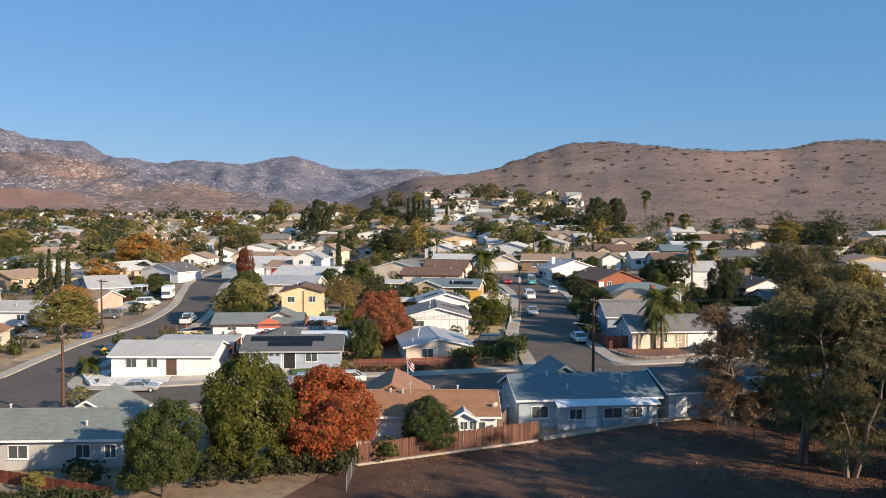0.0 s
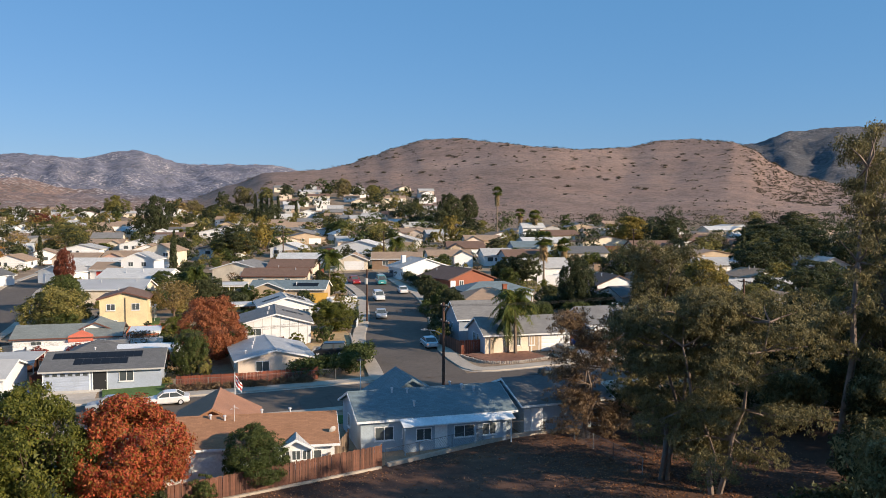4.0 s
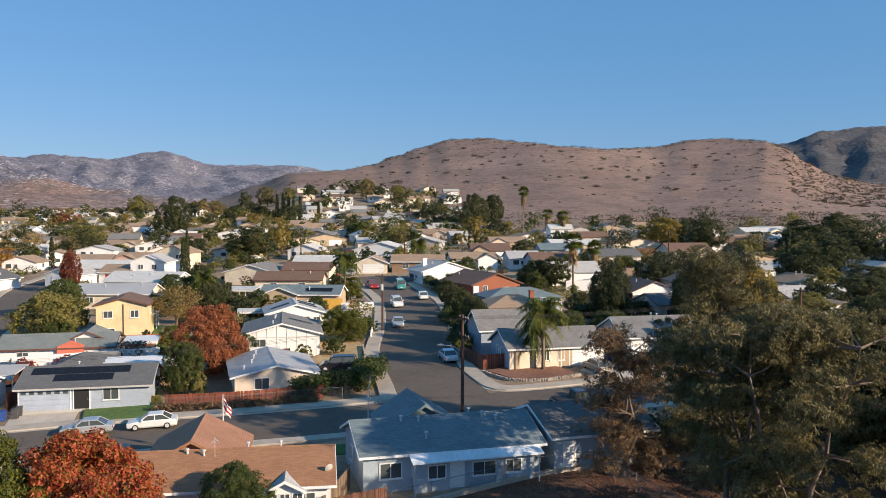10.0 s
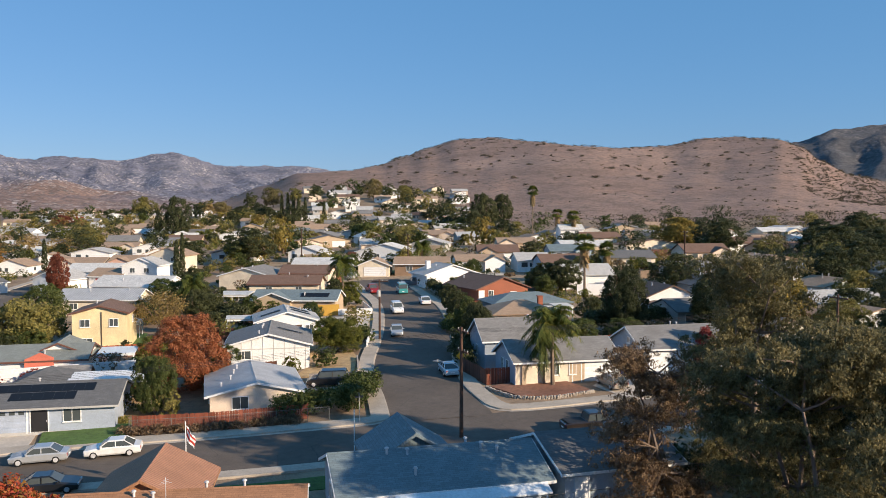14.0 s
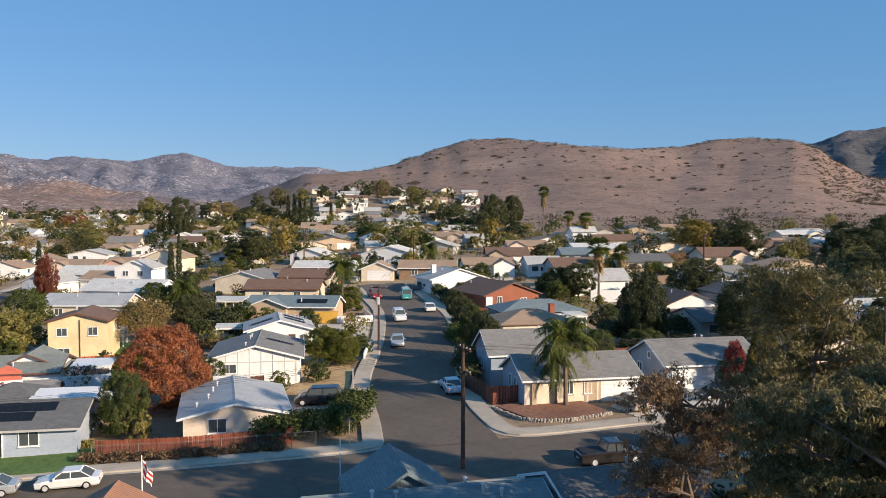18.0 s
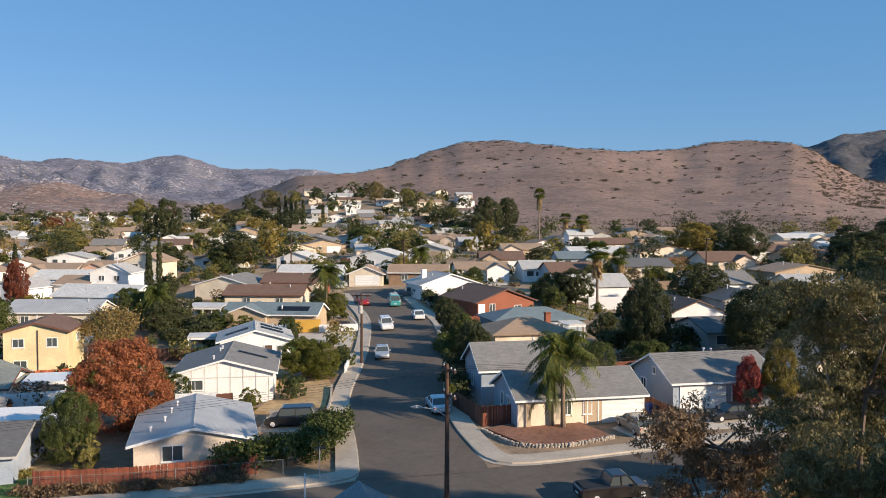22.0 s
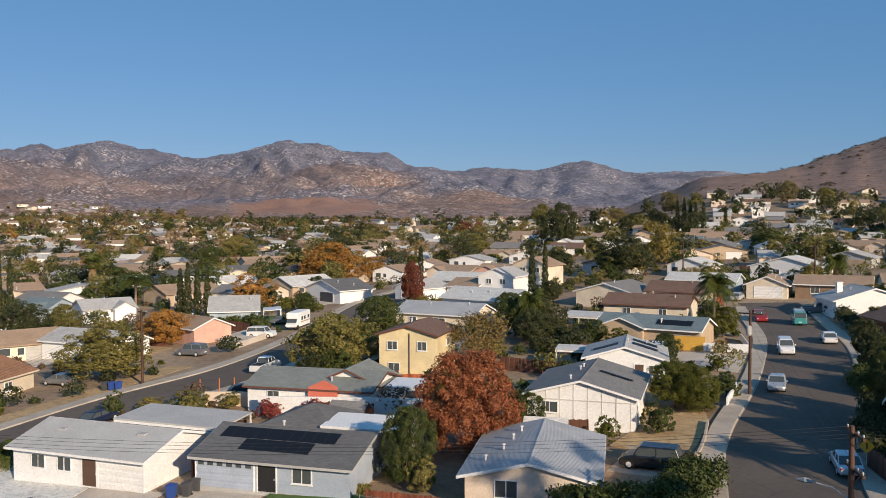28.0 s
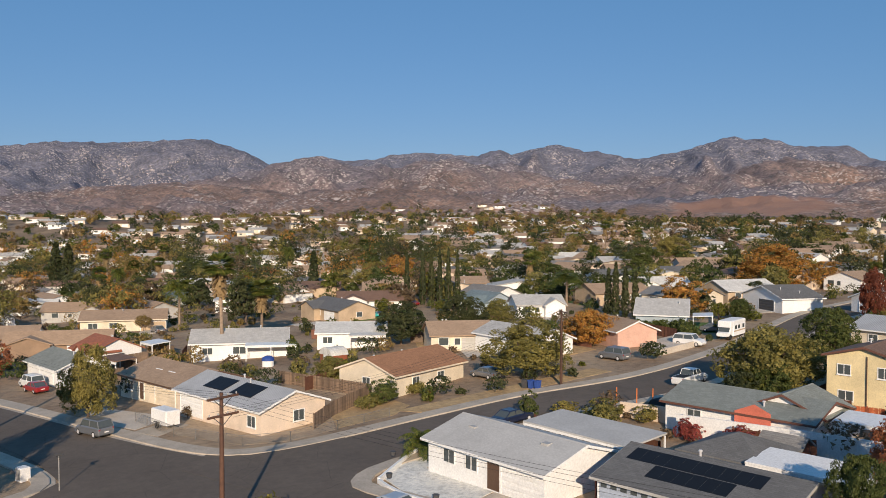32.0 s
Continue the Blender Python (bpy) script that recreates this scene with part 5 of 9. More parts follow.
block_of([(-257, 149, 12, 14, 9, 2, 5, "x"), (-299, 209, 15, 13, 9, 0, 4, "x"), (-303, 175, 15, 15, 9, 4, 4, "x"), (-262, 228, 15, 14, 9, 2, 3, "x"), (-254, 247, 15, 12, 9, 1, 4, "y"), (-415, 134, 15, 16, 9, 0, 0, "x"),
          (-413, 92, 15, 16, 9, 5, 2, "x"), (-371, 73, 15, 19, 9, 1, 4, "x"), (-479, 258, 20, 17, 9, 0, 4, "x"), (-557, 225, 20, 18, 9, 0, 0, "x")])
block_of([(-519, 168, 18, 17, 9, 2, 4, "x"), (-424, 291, 20, 16, 9, 1, 4, "x"), (-400, 326, 20, 13, 9, 0, 3, "x"), (-323, 310, 20, 16, 9, 4, 4, "x"), (-612, 131, 20, 16, 9, 0, 1, "x"), (-716, 102, 20, 18, 9, 0, 0, "x")])
# the houses on the knoll
block_of([(-103, 495, 10, 13, 9, 0, 1, "y"), (-107, 556, 20, 13, 9, 0, 0, "x"), (-122, 533, 15, 12, 9, 0, 1, "x"), (-78, 458, 5, 13, 9, 2, 2, "x"), (-81, 550, 15, 14, 9, 1, 4, "y"), (-62, 469, 0, 13, 9, 0, 0, "x"),
          (-57, 510, 5, 13, 9, 1, 4, "y"), (-35, 451, -5, 14, 9, 4, 4, "x"), (-88, 440, 0, 12, 9, 0, 2, "x"), (-116, 510, 12, 11, 9, 5, 0, "x"), (-101, 530, 15, 11, 9, 0, 1, "y"), (-66, 492, 5, 11, 9, 0, 0, "y")])
block_of([(-54, 482, 0, 11, 9, 4, 3, "x"), (-37, 480, -5, 12, 9, 0, 0, "y"), (-66, 404, -5, 11, 9, 0, 1, "x"), (-84, 472, 5, 12, 9, 1, 4, "x"), (-70, 525, 10, 12, 9, 0, 1, "x"), (-90, 512, 10, 12, 9, 0, 0, "x"),
          (-47, 420, -5, 13, 9, 4, 4, "y"), (-20, 425, -8, 12, 9, 2, 3, "x"), (-90, 575, 15, 13, 9, 0, 4, "x"), (-112, 470, 8, 12, 9, 0, 1, "x"), (-130, 480, 10, 12, 9, 0, 0, "x"), (-62, 440, 0, 12, 9, 1, 0, "y")])


# ---- trees and plants ----
def leaf_mesh(name, centres, size, material, rng, out=None, stretch=1.6, hang=0.0, mats=None):
    """Many small leaves: one blade each, facing outwards more or less."""
    n = len(centres)
    nrm = rng.normal(size=(n, 3))
    if out is not None:
        nrm = nrm * 0.75 + out
    nrm /= np.linalg.norm(nrm, axis=1)[:, None] + 1e-9
    up = rng.normal(size=(n, 3))
    up[:, 2] -= hang
    u = up - nrm * (up * nrm).sum(1)[:, None]
    u /= np.linalg.norm(u, axis=1)[:, None] + 1e-9
    w = np.cross(nrm, u)
    s = np.reshape(size, (-1, 1)) * rng.uniform(0.6, 1.35, size=(n, 1))
    a, b = u * s * stretch / 2, w * s / 2
    v = np.stack([centres - a - b * 0.85, centres - a * 0.6 + b * 0.95, centres + a], 1).reshape(-1, 3)
    me = bpy.data.meshes.new(name)
    me.vertices.add(3 * n)
    me.vertices.foreach_set("co", v.astype(np.float32).ravel())
    me.loops.add(3 * n)
    me.loops.foreach_set("vertex_index", np.arange(3 * n, dtype=np.int32))
    me.polygons.add(n)
    me.polygons.foreach_set("loop_start", np.arange(0, 3 * n, 3, dtype=np.int32))
    me.materials.append(M[material])
    me.update(calc_edges=True)
    return me


def clumps(rng, lobes, n, per, spread, shell=(0.6, 1.0)):
    """Leaf places in clumps over the lobes (x, y, z, rx, ry, rz), and the way outwards."""
    w = np.array([l[3] * l[4] + l[4] * l[5] for l in lobes])
    pick = rng.choice(len(lobes), size=n, p=w / w.sum())
    L = np.array(lobes)[pick]
    d = rng.normal(size=(n, 3))
    d /= np.linalg.norm(d, axis=1)[:, None]
    d[:, 2] = np.where(d[:, 2] < -0.55, -d[:, 2], d[:, 2])
    c = L[:, :3] + d * L[:, 3:] * rng.uniform(*shell, size=(n, 1)) ** 0.6
    c, d = np.repeat(c, per, 0), np.repeat(d, per, 0)
    c = c + rng.normal(size=c.shape) * spread * np.array([1, 1, 0.75])
    return c, d


def limbs(rng, h, fork, reach, r0, n=5, lean=0.0):
    """A tapered trunk that forks into limbs."""
    bits = []
    top = (lean * fork, 0.1 * rng.normal(), fork)
    bits.append(tube([(0, 0, -0.5), (lean * fork * 0.4, 0.05, fork * 0.5), top], [r0 * 1.15, r0 * 0.85, r0 * 0.7], 8))
    ends = []
    for k in range(n):
        a = 2 * math.pi * (k + rng.uniform(-0.3, 0.3)) / n
        q = reach * rng.uniform(0.45, 0.9)
        z = h * rng.uniform(0.6, 0.88)
        mid = (top[0] + math.cos(a) * q * 0.45, top[1] + math.sin(a) * q * 0.45, fork + (z - fork) * 0.55)
        end = (top[0] + math.cos(a) * q, top[1] + math.sin(a) * q, z)
        bits.append(tube([top, mid, end], [r0 * 0.55, r0 * 0.36, r0 * 0.1], 6))
        ends.append(end)
        for _ in range(2):
            b = a + rng.uniform(-0.9, 0.9)
            e2 = (mid[0] + math.cos(b) * q * 0.5, mid[1] + math.sin(b) * q * 0.5, mid[2] + (h - mid[2]) * rng.uniform(0.2, 0.7))
            bits.append(tube([mid, tuple((np.array(mid) + e2) / 2 + rng.normal(size=3) * 0.1), e2], [r0 * 0.3, r0 * 0.2, r0 * 0.06], 5))
    return joined(bits), ends


def lumpy(rng, n, h, w, low=0.06, bumps=14, depth=0.34):
    """Clump places over a rounded crown with bulges and hollows, and the way outwards."""
    d = rng.normal(size=(n, 3))
    d /= np.linalg.norm(d, axis=1)[:, None]
    d[:, 2] = np.where(d[:, 2] < -0.8, -d[:, 2], d[:, 2])
    b = rng.normal(size=(bumps, 3))
    b[:, 2] = np.abs(b[:, 2]) - 0.35
    b /= np.linalg.norm(b, axis=1)[:, None]
    near = np.clip((d @ b.T - 0.66) / 0.34, 0, 1).max(1)
    rad = (1 - depth + depth * near ** 0.7) * rng.uniform(0.35, 1.0, n) ** 0.3
    c = d * rad[:, None] * np.array([w / 2, w / 2, h * (1 - low) / 2]) + np.array([0, 0, h * (low + (1 - low) / 2)])
    return c, d


def knots(rng, h, w, count, per, low=0.03):
    """Leaf places on many small bunches that cover a domed crown, and the way out of each bunch."""
    d = rng.normal(size=(count, 3))
    d /= np.linalg.norm(d, axis=1)[:, None]
    d[:, 2] = np.where(d[:, 2] < -0.82, -d[:, 2], d[:, 2])
    swell = rng.normal(size=(12, 3))
    swell /= np.linalg.norm(swell, axis=1)[:, None]
    bulge = np.clip((d @ swell.T - 0.62) / 0.33, 0, 1).max(1)
    c = d * np.array([w / 2, w / 2, 1]) * (0.6 + 0.3 * bulge + rng.uniform(-0.1, 0.12, count))[:, None]
    c[:, 2] *= np.where(d[:, 2] > 0, h * 0.56, h * 0.43)
    c[:, 2] += h * 0.45
    r = w * 0.085 * rng.uniform(0.5, 1.5, count)
    c, d, r = np.repeat(c, per, 0), np.repeat(d, per, 0), np.repeat(r, per)
    e = rng.normal(size=c.shape)
    e = e / np.linalg.norm(e, axis=1)[:, None] + d * 0.75
    e /= np.linalg.norm(e, axis=1)[:, None]
    c = c + e * (r * rng.uniform(0.25, 1.1, len(r)) ** 0.5)[:, None] * np.array([1, 1, 0.8 * h / w])
    c[:, 2] = np.clip(c[:, 2], h * low, None)
    return c, e


def round_tree(seed, h, w, leaf, size, n, far=False, airy=False):
    rng = np.random.default_rng(seed)
    trunk, ends = limbs(rng, h, h * (0.14 if not airy else 0.25), w * 0.4, 0.022 * h + 0.05, 5)
    per = 12 if far else 34
    c, d = lumpy(rng, max(14, n // per), h, w, 0.16, 16, 0.55) if airy else (None, None)
    core = None
    if not airy:
        count = 60 if far else 250 if n > 20000 else 170 if n > 5000 else 60
        c, d = knots(rng, h, w, count, n // count)
        core = clumps(rng, [(0, 0, h * 0.44, w * 0.3, w * 0.3, h * 0.36)], 420 if far else 1300 if n < 20000 else 2200, 1, 0.0, (0.7, 1.0))
    if airy:
        c, d = np.repeat(c, per, 0), np.repeat(d, per, 0)
        o = rng.normal(size=c.shape) * size * (1.3 if far else 2.2)
        c, d = c + o, 0.7 * d + 0.7 * o / (np.linalg.norm(o, axis=1)[:, None] + 1e-6)
    sizes = np.full(len(c), size)
    if core:
        c, d, sizes = np.concatenate([c, core[0]]), np.concatenate([d * 1.25, core[1] * 2.2]), np.concatenate([sizes, np.full(len(core[0]), w * (0.07 if far else 0.038 if n < 20000 else 0.024))])
    c[:, 2] = np.clip(c[:, 2], h * 0.03, None)
    return mesh_of("trunk", *trunk, M["bark"]), leaf_mesh("crown", c, sizes, leaf, rng, d, hang=1.2 if airy else 0.2)


def euc_tree(seed, h, w, leaf, size, n, tall=False):
    rng = np.random.default_rng(seed)
    r = w / 2
    bits, lobes = [], []
    stems = 2 if not tall else 1
    for s in range(stems):
        sx = (s - (stems - 1) / 2) * 0.5
        pts, z = [(sx, 0, -0.5)], 0.0
        dx, dy = rng.normal() * 0.12 + sx * 0.3, rng.normal() * 0.1
        for k in range(1, 7):
            z = h * 0.92 * k / 6
            pts.append((sx + dx * z + rng.normal() * 0.25, dy * z + rng.normal() * 0.25, z))
        r0 = 0.011 * h + 0.06
        bits.append(tube(pts, [r0 * (1.1 - 0.155 * k) for k in range(7)], 8))
        for k in range(1 if leaf == "L_eucb" else 2, 7):
            for _ in range(5 if not tall else 7):
                a = rng.uniform(0, 2 * math.pi)
                q = r * rng.uniform(0.35, 0.85) * (1 - 0.08 * k if tall else 1.0)
                p = np.array(pts[k])
                e = p + np.array([math.cos(a) * q, math.sin(a) * q, h * rng.uniform(-0.07 if tall else -0.13 if k < 4 else 0.02, 0.12)])
                bits.append(tube([tuple(p), tuple((p + e) / 2 + rng.normal(size=3) * 0.2), tuple(e)], [r0 * 0.4, r0 * 0.25, r0 * 0.08], 5))
                b = r * rng.uniform(0.2, 0.33)
                lobes.append((e[0], e[1], e[2], b, b, b * rng.uniform(0.6, 0.95)))
                if not tall:
                    lobes.append((p[0] + (e[0] - p[0]) * 0.55, p[1] + (e[1] - p[1]) * 0.55, e[2] - h * 0.02, b * 0.8, b * 0.8, b * 0.7))
    c, d = clumps(rng, lobes, n // 22, 22, size * (1.9 if tall else 1.5), (0.25, 1.0) if tall else (0.5, 1.0))
    return mesh_of("trunk", *joined(bits), M["palebark"]), leaf_mesh("crown", c, size, leaf, rng, d * (0.5 if tall else 1.0), 2.4, 1.6)


def cypress_tree(seed, h, w, leaf="L_dark", n=900):
    rng = np.random.default_rng(seed)
    z = rng.uniform(0.02, 1, n) ** 0.9
    rad = w / 2 * np.where(z < 0.15, 0.6 + z * 2.6, np.clip((1 - z) / 0.85, 0.02, 1) ** 0.45) * (1 + 0.15 * np.sin(z * 40 + rng.uniform(0, 6)))
    a = rng.uniform(0, 2 * math.pi, n)
    q = rad * rng.uniform(0.65, 1.02, n)
    c = np.stack([np.cos(a) * q, np.sin(a) * q, z * h], 1)
    d = np.stack([np.cos(a), np.sin(a), 0.3 + 0 * a], 1)
    tr = tube([(0, 0, -0.4), (0, 0, h * 0.5), (0, 0, h * 0.9)], [0.16, 0.1, 0.03], 6)
    return mesh_of("trunk", *tr, M["bark"]), leaf_mesh("crown", c, 0.36, leaf, rng, d, 1.8, -2.5)


def palm(seed, h, w, kind):
    """Fan palm with a dead skirt, feathery queen palm or date palm: trunk, fronds, dead fronds."""
    rng = np.random.default_rng(seed)
    r = w / 2
    lean = rng.normal() * 0.02
    tr = tube([(0, 0, -0.5), (lean * h * 0.3, 0, h * 0.1), (lean * h * 0.6, 0, h * 0.5), (lean * h, 0, h - r * 0.35)], [0.34, 0.24, 0.19, 0.2], 8)
    top = np.array([lean * h, 0, h - r * 0.35])
    v, f, dv, df = [], [], [], []
    if kind == "fan":
        for k in range(44):
            a, el = rng.uniform(0, 2 * math.pi), rng.uniform(-0.6, 1.3)
            d = np.array([math.cos(a) * math.cos(el), math.sin(a) * math.cos(el), math.sin(el)])
            hub = top + d * r * 0.5
            side = np.cross(d, (0, 0, 1)); side /= np.linalg.norm(side)
            nb = np.cross(side, d)
            for j in range(9):
                b = (j - 4) / 4 * 1.15
                e = hub + (d * math.cos(b) + side * math.sin(b)) * r * 0.62 - np.array([0, 0, 0.12 * r * (1 + abs(b))])
                g = side * math.cos(b) * 0.17 - d * math.sin(b) * 0.17
                q = len(v)
                m = (hub + e) / 2
                v += [tuple(hub), tuple(m + g), tuple(e), tuple(m - g)]
                f.append((q, q + 1, q + 2, q + 3))
            q = len(v)
            v += [tuple(top - side * 0.03), tuple(top + side * 0.03), tuple(hub)]
            f.append((q, q + 1, q + 2))
        for k in range(260):
            a = rng.uniform(0, 2 * math.pi)
            z0 = top[2] - rng.uniform(0, min(4.2, h * 0.35))
            p = np.array([top[0] + math.cos(a) * 0.22, math.sin(a) * 0.22, z0])
            e = p + np.array([math.cos(a) * rng.uniform(0.35, 0.95), math.sin(a) * rng.uniform(0.35, 0.95), -rng.uniform(0.7, 1.4)])
            s = np.array([-math.sin(a), math.cos(a), 0]) * 0.14
            q = len(dv)
            dv += [tuple(p - s * 0.4), tuple(p + s * 0.4), tuple(e + s), tuple(e - s)]
            df.append((q, q + 1, q + 2, q + 3))
    else:
        for k in range(40 if kind == "date" else 54):
            a = 2 * math.pi * k / 20 * 1.618 * 3.1 + rng.normal() * 0.2
            el = rng.uniform(-0.1, 1.3) if kind == "date" else -0.5 + 1.8 * ((k * 0.618) % 1)
            own = 1.0 if kind == "date" else rng.uniform(0.72, 1.05)
            pts = []
            for j in range(8):
                s = j / 7
                q = r * own * 1.05 * s * math.cos(el * (1 - 0.3 * s))
                z = r * own * (math.sin(el) * s * 1.1 - (0.66 if kind == "queen" else 0.75) * s * s)
                pts.append(top + np.array([math.cos(a) * q, math.sin(a) * q, z]))
            sd = np.array([-math.sin(a), math.cos(a), 0])
            for j in range(7):
                for t in (0.0, 0.17, 0.33, 0.5, 0.67, 0.83):
                    p = pts[j] * (1 - t) + pts[j + 1] * t
                    d = pts[j + 1] - pts[j]
                    for sg in (-1, 1):
                        ln = r * 0.3 * (1 - 0.7 * abs(j / 7 - 0.4))
                        ln *= rng.uniform(0.7, 1.15)
                        e = p + sd * sg * ln * (rng.uniform(0.25, 0.95) if kind == "queen" else 0.8) + d * rng.uniform(0.1, 0.5) + np.array([0, 0, -ln * (rng.uniform(0.15, 0.6) if kind == "queen" else 0.25)])
                        g = d / np.linalg.norm(d) * (0.045 if kind == "queen" else 0.045)
                        q = len(v)
                        v += [tuple(p - g), tuple(p + g), tuple(e + g * 0.5), tuple(e - g * 0.5)]
                        f.append((q, q + 1, q + 2, q + 3))
    return mesh_of("trunk", *tr, M["palmbark"]), mesh_of("fronds", v, f, M["L_palm"]), (mesh_of("dead_fronds", dv, df, M["L_dead"]) if dv else None)


LEAF = {"green": "L_green", "dark": "L_dark", "olive": "L_olive", "yellow": "L_yellow", "lime": "L_lime", "orange": "L_orange", "rust": "L_rust", "red": "L_red", "maroon": "L_maroon", "bare": "L_tan", "amber": "L_amber", "euc": "L_euc", "eucb": "L_eucb"}
TALK = {"green": "green broadleaf tree with a rounded leafy crown", "dark": "dark green dense broadleaf tree", "olive": "olive green spreading tree in dry yard", "yellow": "yellowing tree with autumn leaves",
        "lime": "yellow-green leafy tree in autumn", "orange": "orange-red autumn tree with full crown", "rust": "rusty red autumn tree with broad crown", "amber": "amber orange autumn tree with broad crown", "red": "small bright crimson-leaved tree",
        "maroon": "upright tree with maroon leaves", "bare": "thinly leaved tan tree losing its leaves", "euc": "tall grey-green eucalyptus tree with open crown", "eucb": "brownish sparse eucalyptus tree beside fence",
        "cypress": "slim dark column cypress tree", "fan": "tall fan palm with brown dead skirt", "queen": "feathery queen palm with drooping fronds", "datepalm": "broad date palm with arching fronds", "tall": "very tall thin eucalyptus with pale trunk"}
GROUP = {"cypress": "cypress trees", "fan": "palms", "queen": "palms", "datepalm": "palms"}


def plant(kind, x, y, h, w, near=None, dz=0.0):
    """A tree of a kind, of that height and crown width; alike ones share their meshes."""
    dist = math.hypot(x, y - 45)
    far = dist > 185 if near is None else not near
    rnd = random.Random(int(x * 19 + y * 7))
    root = thing("palm_tree" if kind in ("fan", "queen", "datepalm") else "bush" if h < 3.2 and kind != "cypress" else "tree", x, y, rnd.uniform(0, 360), TALK[kind] if h >= 3.2 or kind in ("fan", "queen") else "low " + TALK[kind].replace("tree", "bush"), "palm" if kind in GROUP and kind != "cypress" else "tree" if h >= 3.2 else "bush", GROUP.get(kind, "trees of the town"), dz)
    if kind in ("fan", "queen", "datepalm"):
        kk = "date" if kind == "datepalm" else kind
        hh = round(h / 3) * 3 if h > 4 else 4
        a, b, c = shared(("palm", kk, hh, far), lambda: palm(hh * 7 + len(kk), hh, 4.4 if kk == "fan" else 7.0, kk))
        s = h / hh
        t = max(0.6, min(1.5, w / (4.4 if kk == "fan" else 7.0)))
        root.matrix_basis = root.matrix_basis @ Matrix.Diagonal((t, t, s, 1))
        part("trunk", a, None, root)
        part("fronds", b, None, root)
        if c:
            part("dead_fronds", c, None, root, "brown dead hanging fronds")
        return root
    if kind == "cypress":
        a, b = shared(("cyp", rnd.randrange(3)), lambda: cypress_tree(rnd.randrange(99), 10, 1.9))
        root.matrix_basis = root.matrix_basis @ Matrix.Diagonal((max(w / 1.9, 0.7), max(w / 1.9, 0.7), h / 10, 1))
    elif kind in ("euc", "eucb", "tall") and not far:
        a, b = euc_tree(int(x * 3 + y), h, w, "L_euc" if kind == "tall" else LEAF[kind], 0.14 if kind == "tall" else 0.085 if x < 20 else 0.17, 13000 if kind == "tall" else 46000 if kind == "eucb" else 88000 if x < 20 else 16000, kind == "tall")
    else:
        q = rnd.randrange(3)
        if far and w < 12:
            nh, nw = 8.0, 8.0
            a, b = shared(("tree", kind, q, "far"), lambda: round_tree(q * 11 + len(kind), nh, nw, LEAF[kind], 0.25, 3600, True, kind in ("euc", "bare")))
        elif h < 3.2:
            nh, nw = 2.5, 3.2
            a, b = shared(("tree", kind, q, "bush"), lambda: round_tree(q * 5 + len(kind), nh, nw, LEAF[kind], 0.12, 2200))
        elif dist > 105:
            nh, nw = 7.5, 8.0
            a, b = shared(("tree", kind, q, "mid"), lambda: round_tree(q * 7 + len(kind), nh, nw, LEAF[kind], 0.19, 11000 if kind != "bare" else 4200, False, kind == "bare"))
        else:
            nh, nw = 7.5, 8.0
            a, b = shared(("tree", kind, q, "near"), lambda: round_tree(q * 7 + len(kind), nh, nw, LEAF[kind], 0.125, 38000 if kind != "bare" else 3000, False, kind == "bare"))
        root.matrix_basis = root.matrix_basis @ Matrix.Diagonal((w / nw, w / nw, h / nh, 1))
    part("trunk", a, None, root)
    part("crown", b, None, root)
    return root


# big trees beside the field
for row in (("eucb", 9.0, 83.0, 10.8, 8.8), ("euc", 13.8, 72.5, 13.4, 10.5), ("euc", 17.0, 69.5, 14.4, 11.5), ("euc", 15.0, 84.0, 16.6, 9.2), ("tall", 30.5, 80.0, 26.5, 8.5), ("tall", 35.5, 80.5, 26, 8.5), ("tall", 42, 80, 25, 7), ("tall", 37, 78.5, 24, 6), ("tall", 45, 81.5, 23, 7), ("euc", 33, 74, 8.0, 8), ("euc", 36, 80, 11, 9), ("dark", 40, 96, 11, 11), ("dark", 47, 100, 10, 11), ("dark", 54, 104, 11, 12), ("olive", 46, 111, 9, 10), ("dark", 59, 114, 11, 12), ("dark", 37, 88, 9, 9), ("dark", 52, 92, 11, 11), ("dark", 63, 124, 11, 12), ("dark", 60, 96, 12, 12), ("dark", 28.5, 68, 5.5, 7), ("euc", 25.5, 58, 6.5, 8),
            ("dark", 31, 97, 9.5, 11), ("euc", 38, 92, 9, 10), ("dark", 26, 101, 6, 7), ("euc", 34, 52.5, 15, 10), ("euc", 39, 49, 19, 12), ("euc", 28.5, 85, 5.0, 6), ("dark", 34, 78, 8, 9), ("euc", 46, 58, 7, 9), ("euc", 34, 38, 19, 12), ("euc", 43, 33, 20, 12), ("dark", 49, 46, 16, 12), ("euc", 38, 26, 20, 12), ("euc", 53, 41, 21, 13), ("euc", 60, 36, 22, 14), ("euc", 50, 30, 21, 13)):
    plant(*row, near=True)
# shrubs under the trees behind the grey house
for row in (("dark", -44, 57.5, 2.2, 3.0), ("dark", -41, 60.5, 2.8, 3.4), ("green", -39.5, 63, 2.6, 3.2), ("dark", -34.5, 59.5, 2.6, 3.2), ("dark", -29.5, 66.5, 3.0, 3.6), ("dark", -31, 61, 2.4, 3.0), ("green", -21.5, 67.5, 2.2, 2.4), ("olive", -48, 56.2, 1.6, 2.4), ("dark", -47.0, 59.6, 1.5, 2.6), ("dark", -24.4, 63.4, 2.6, 1.6)):
    plant(*row, near=True)
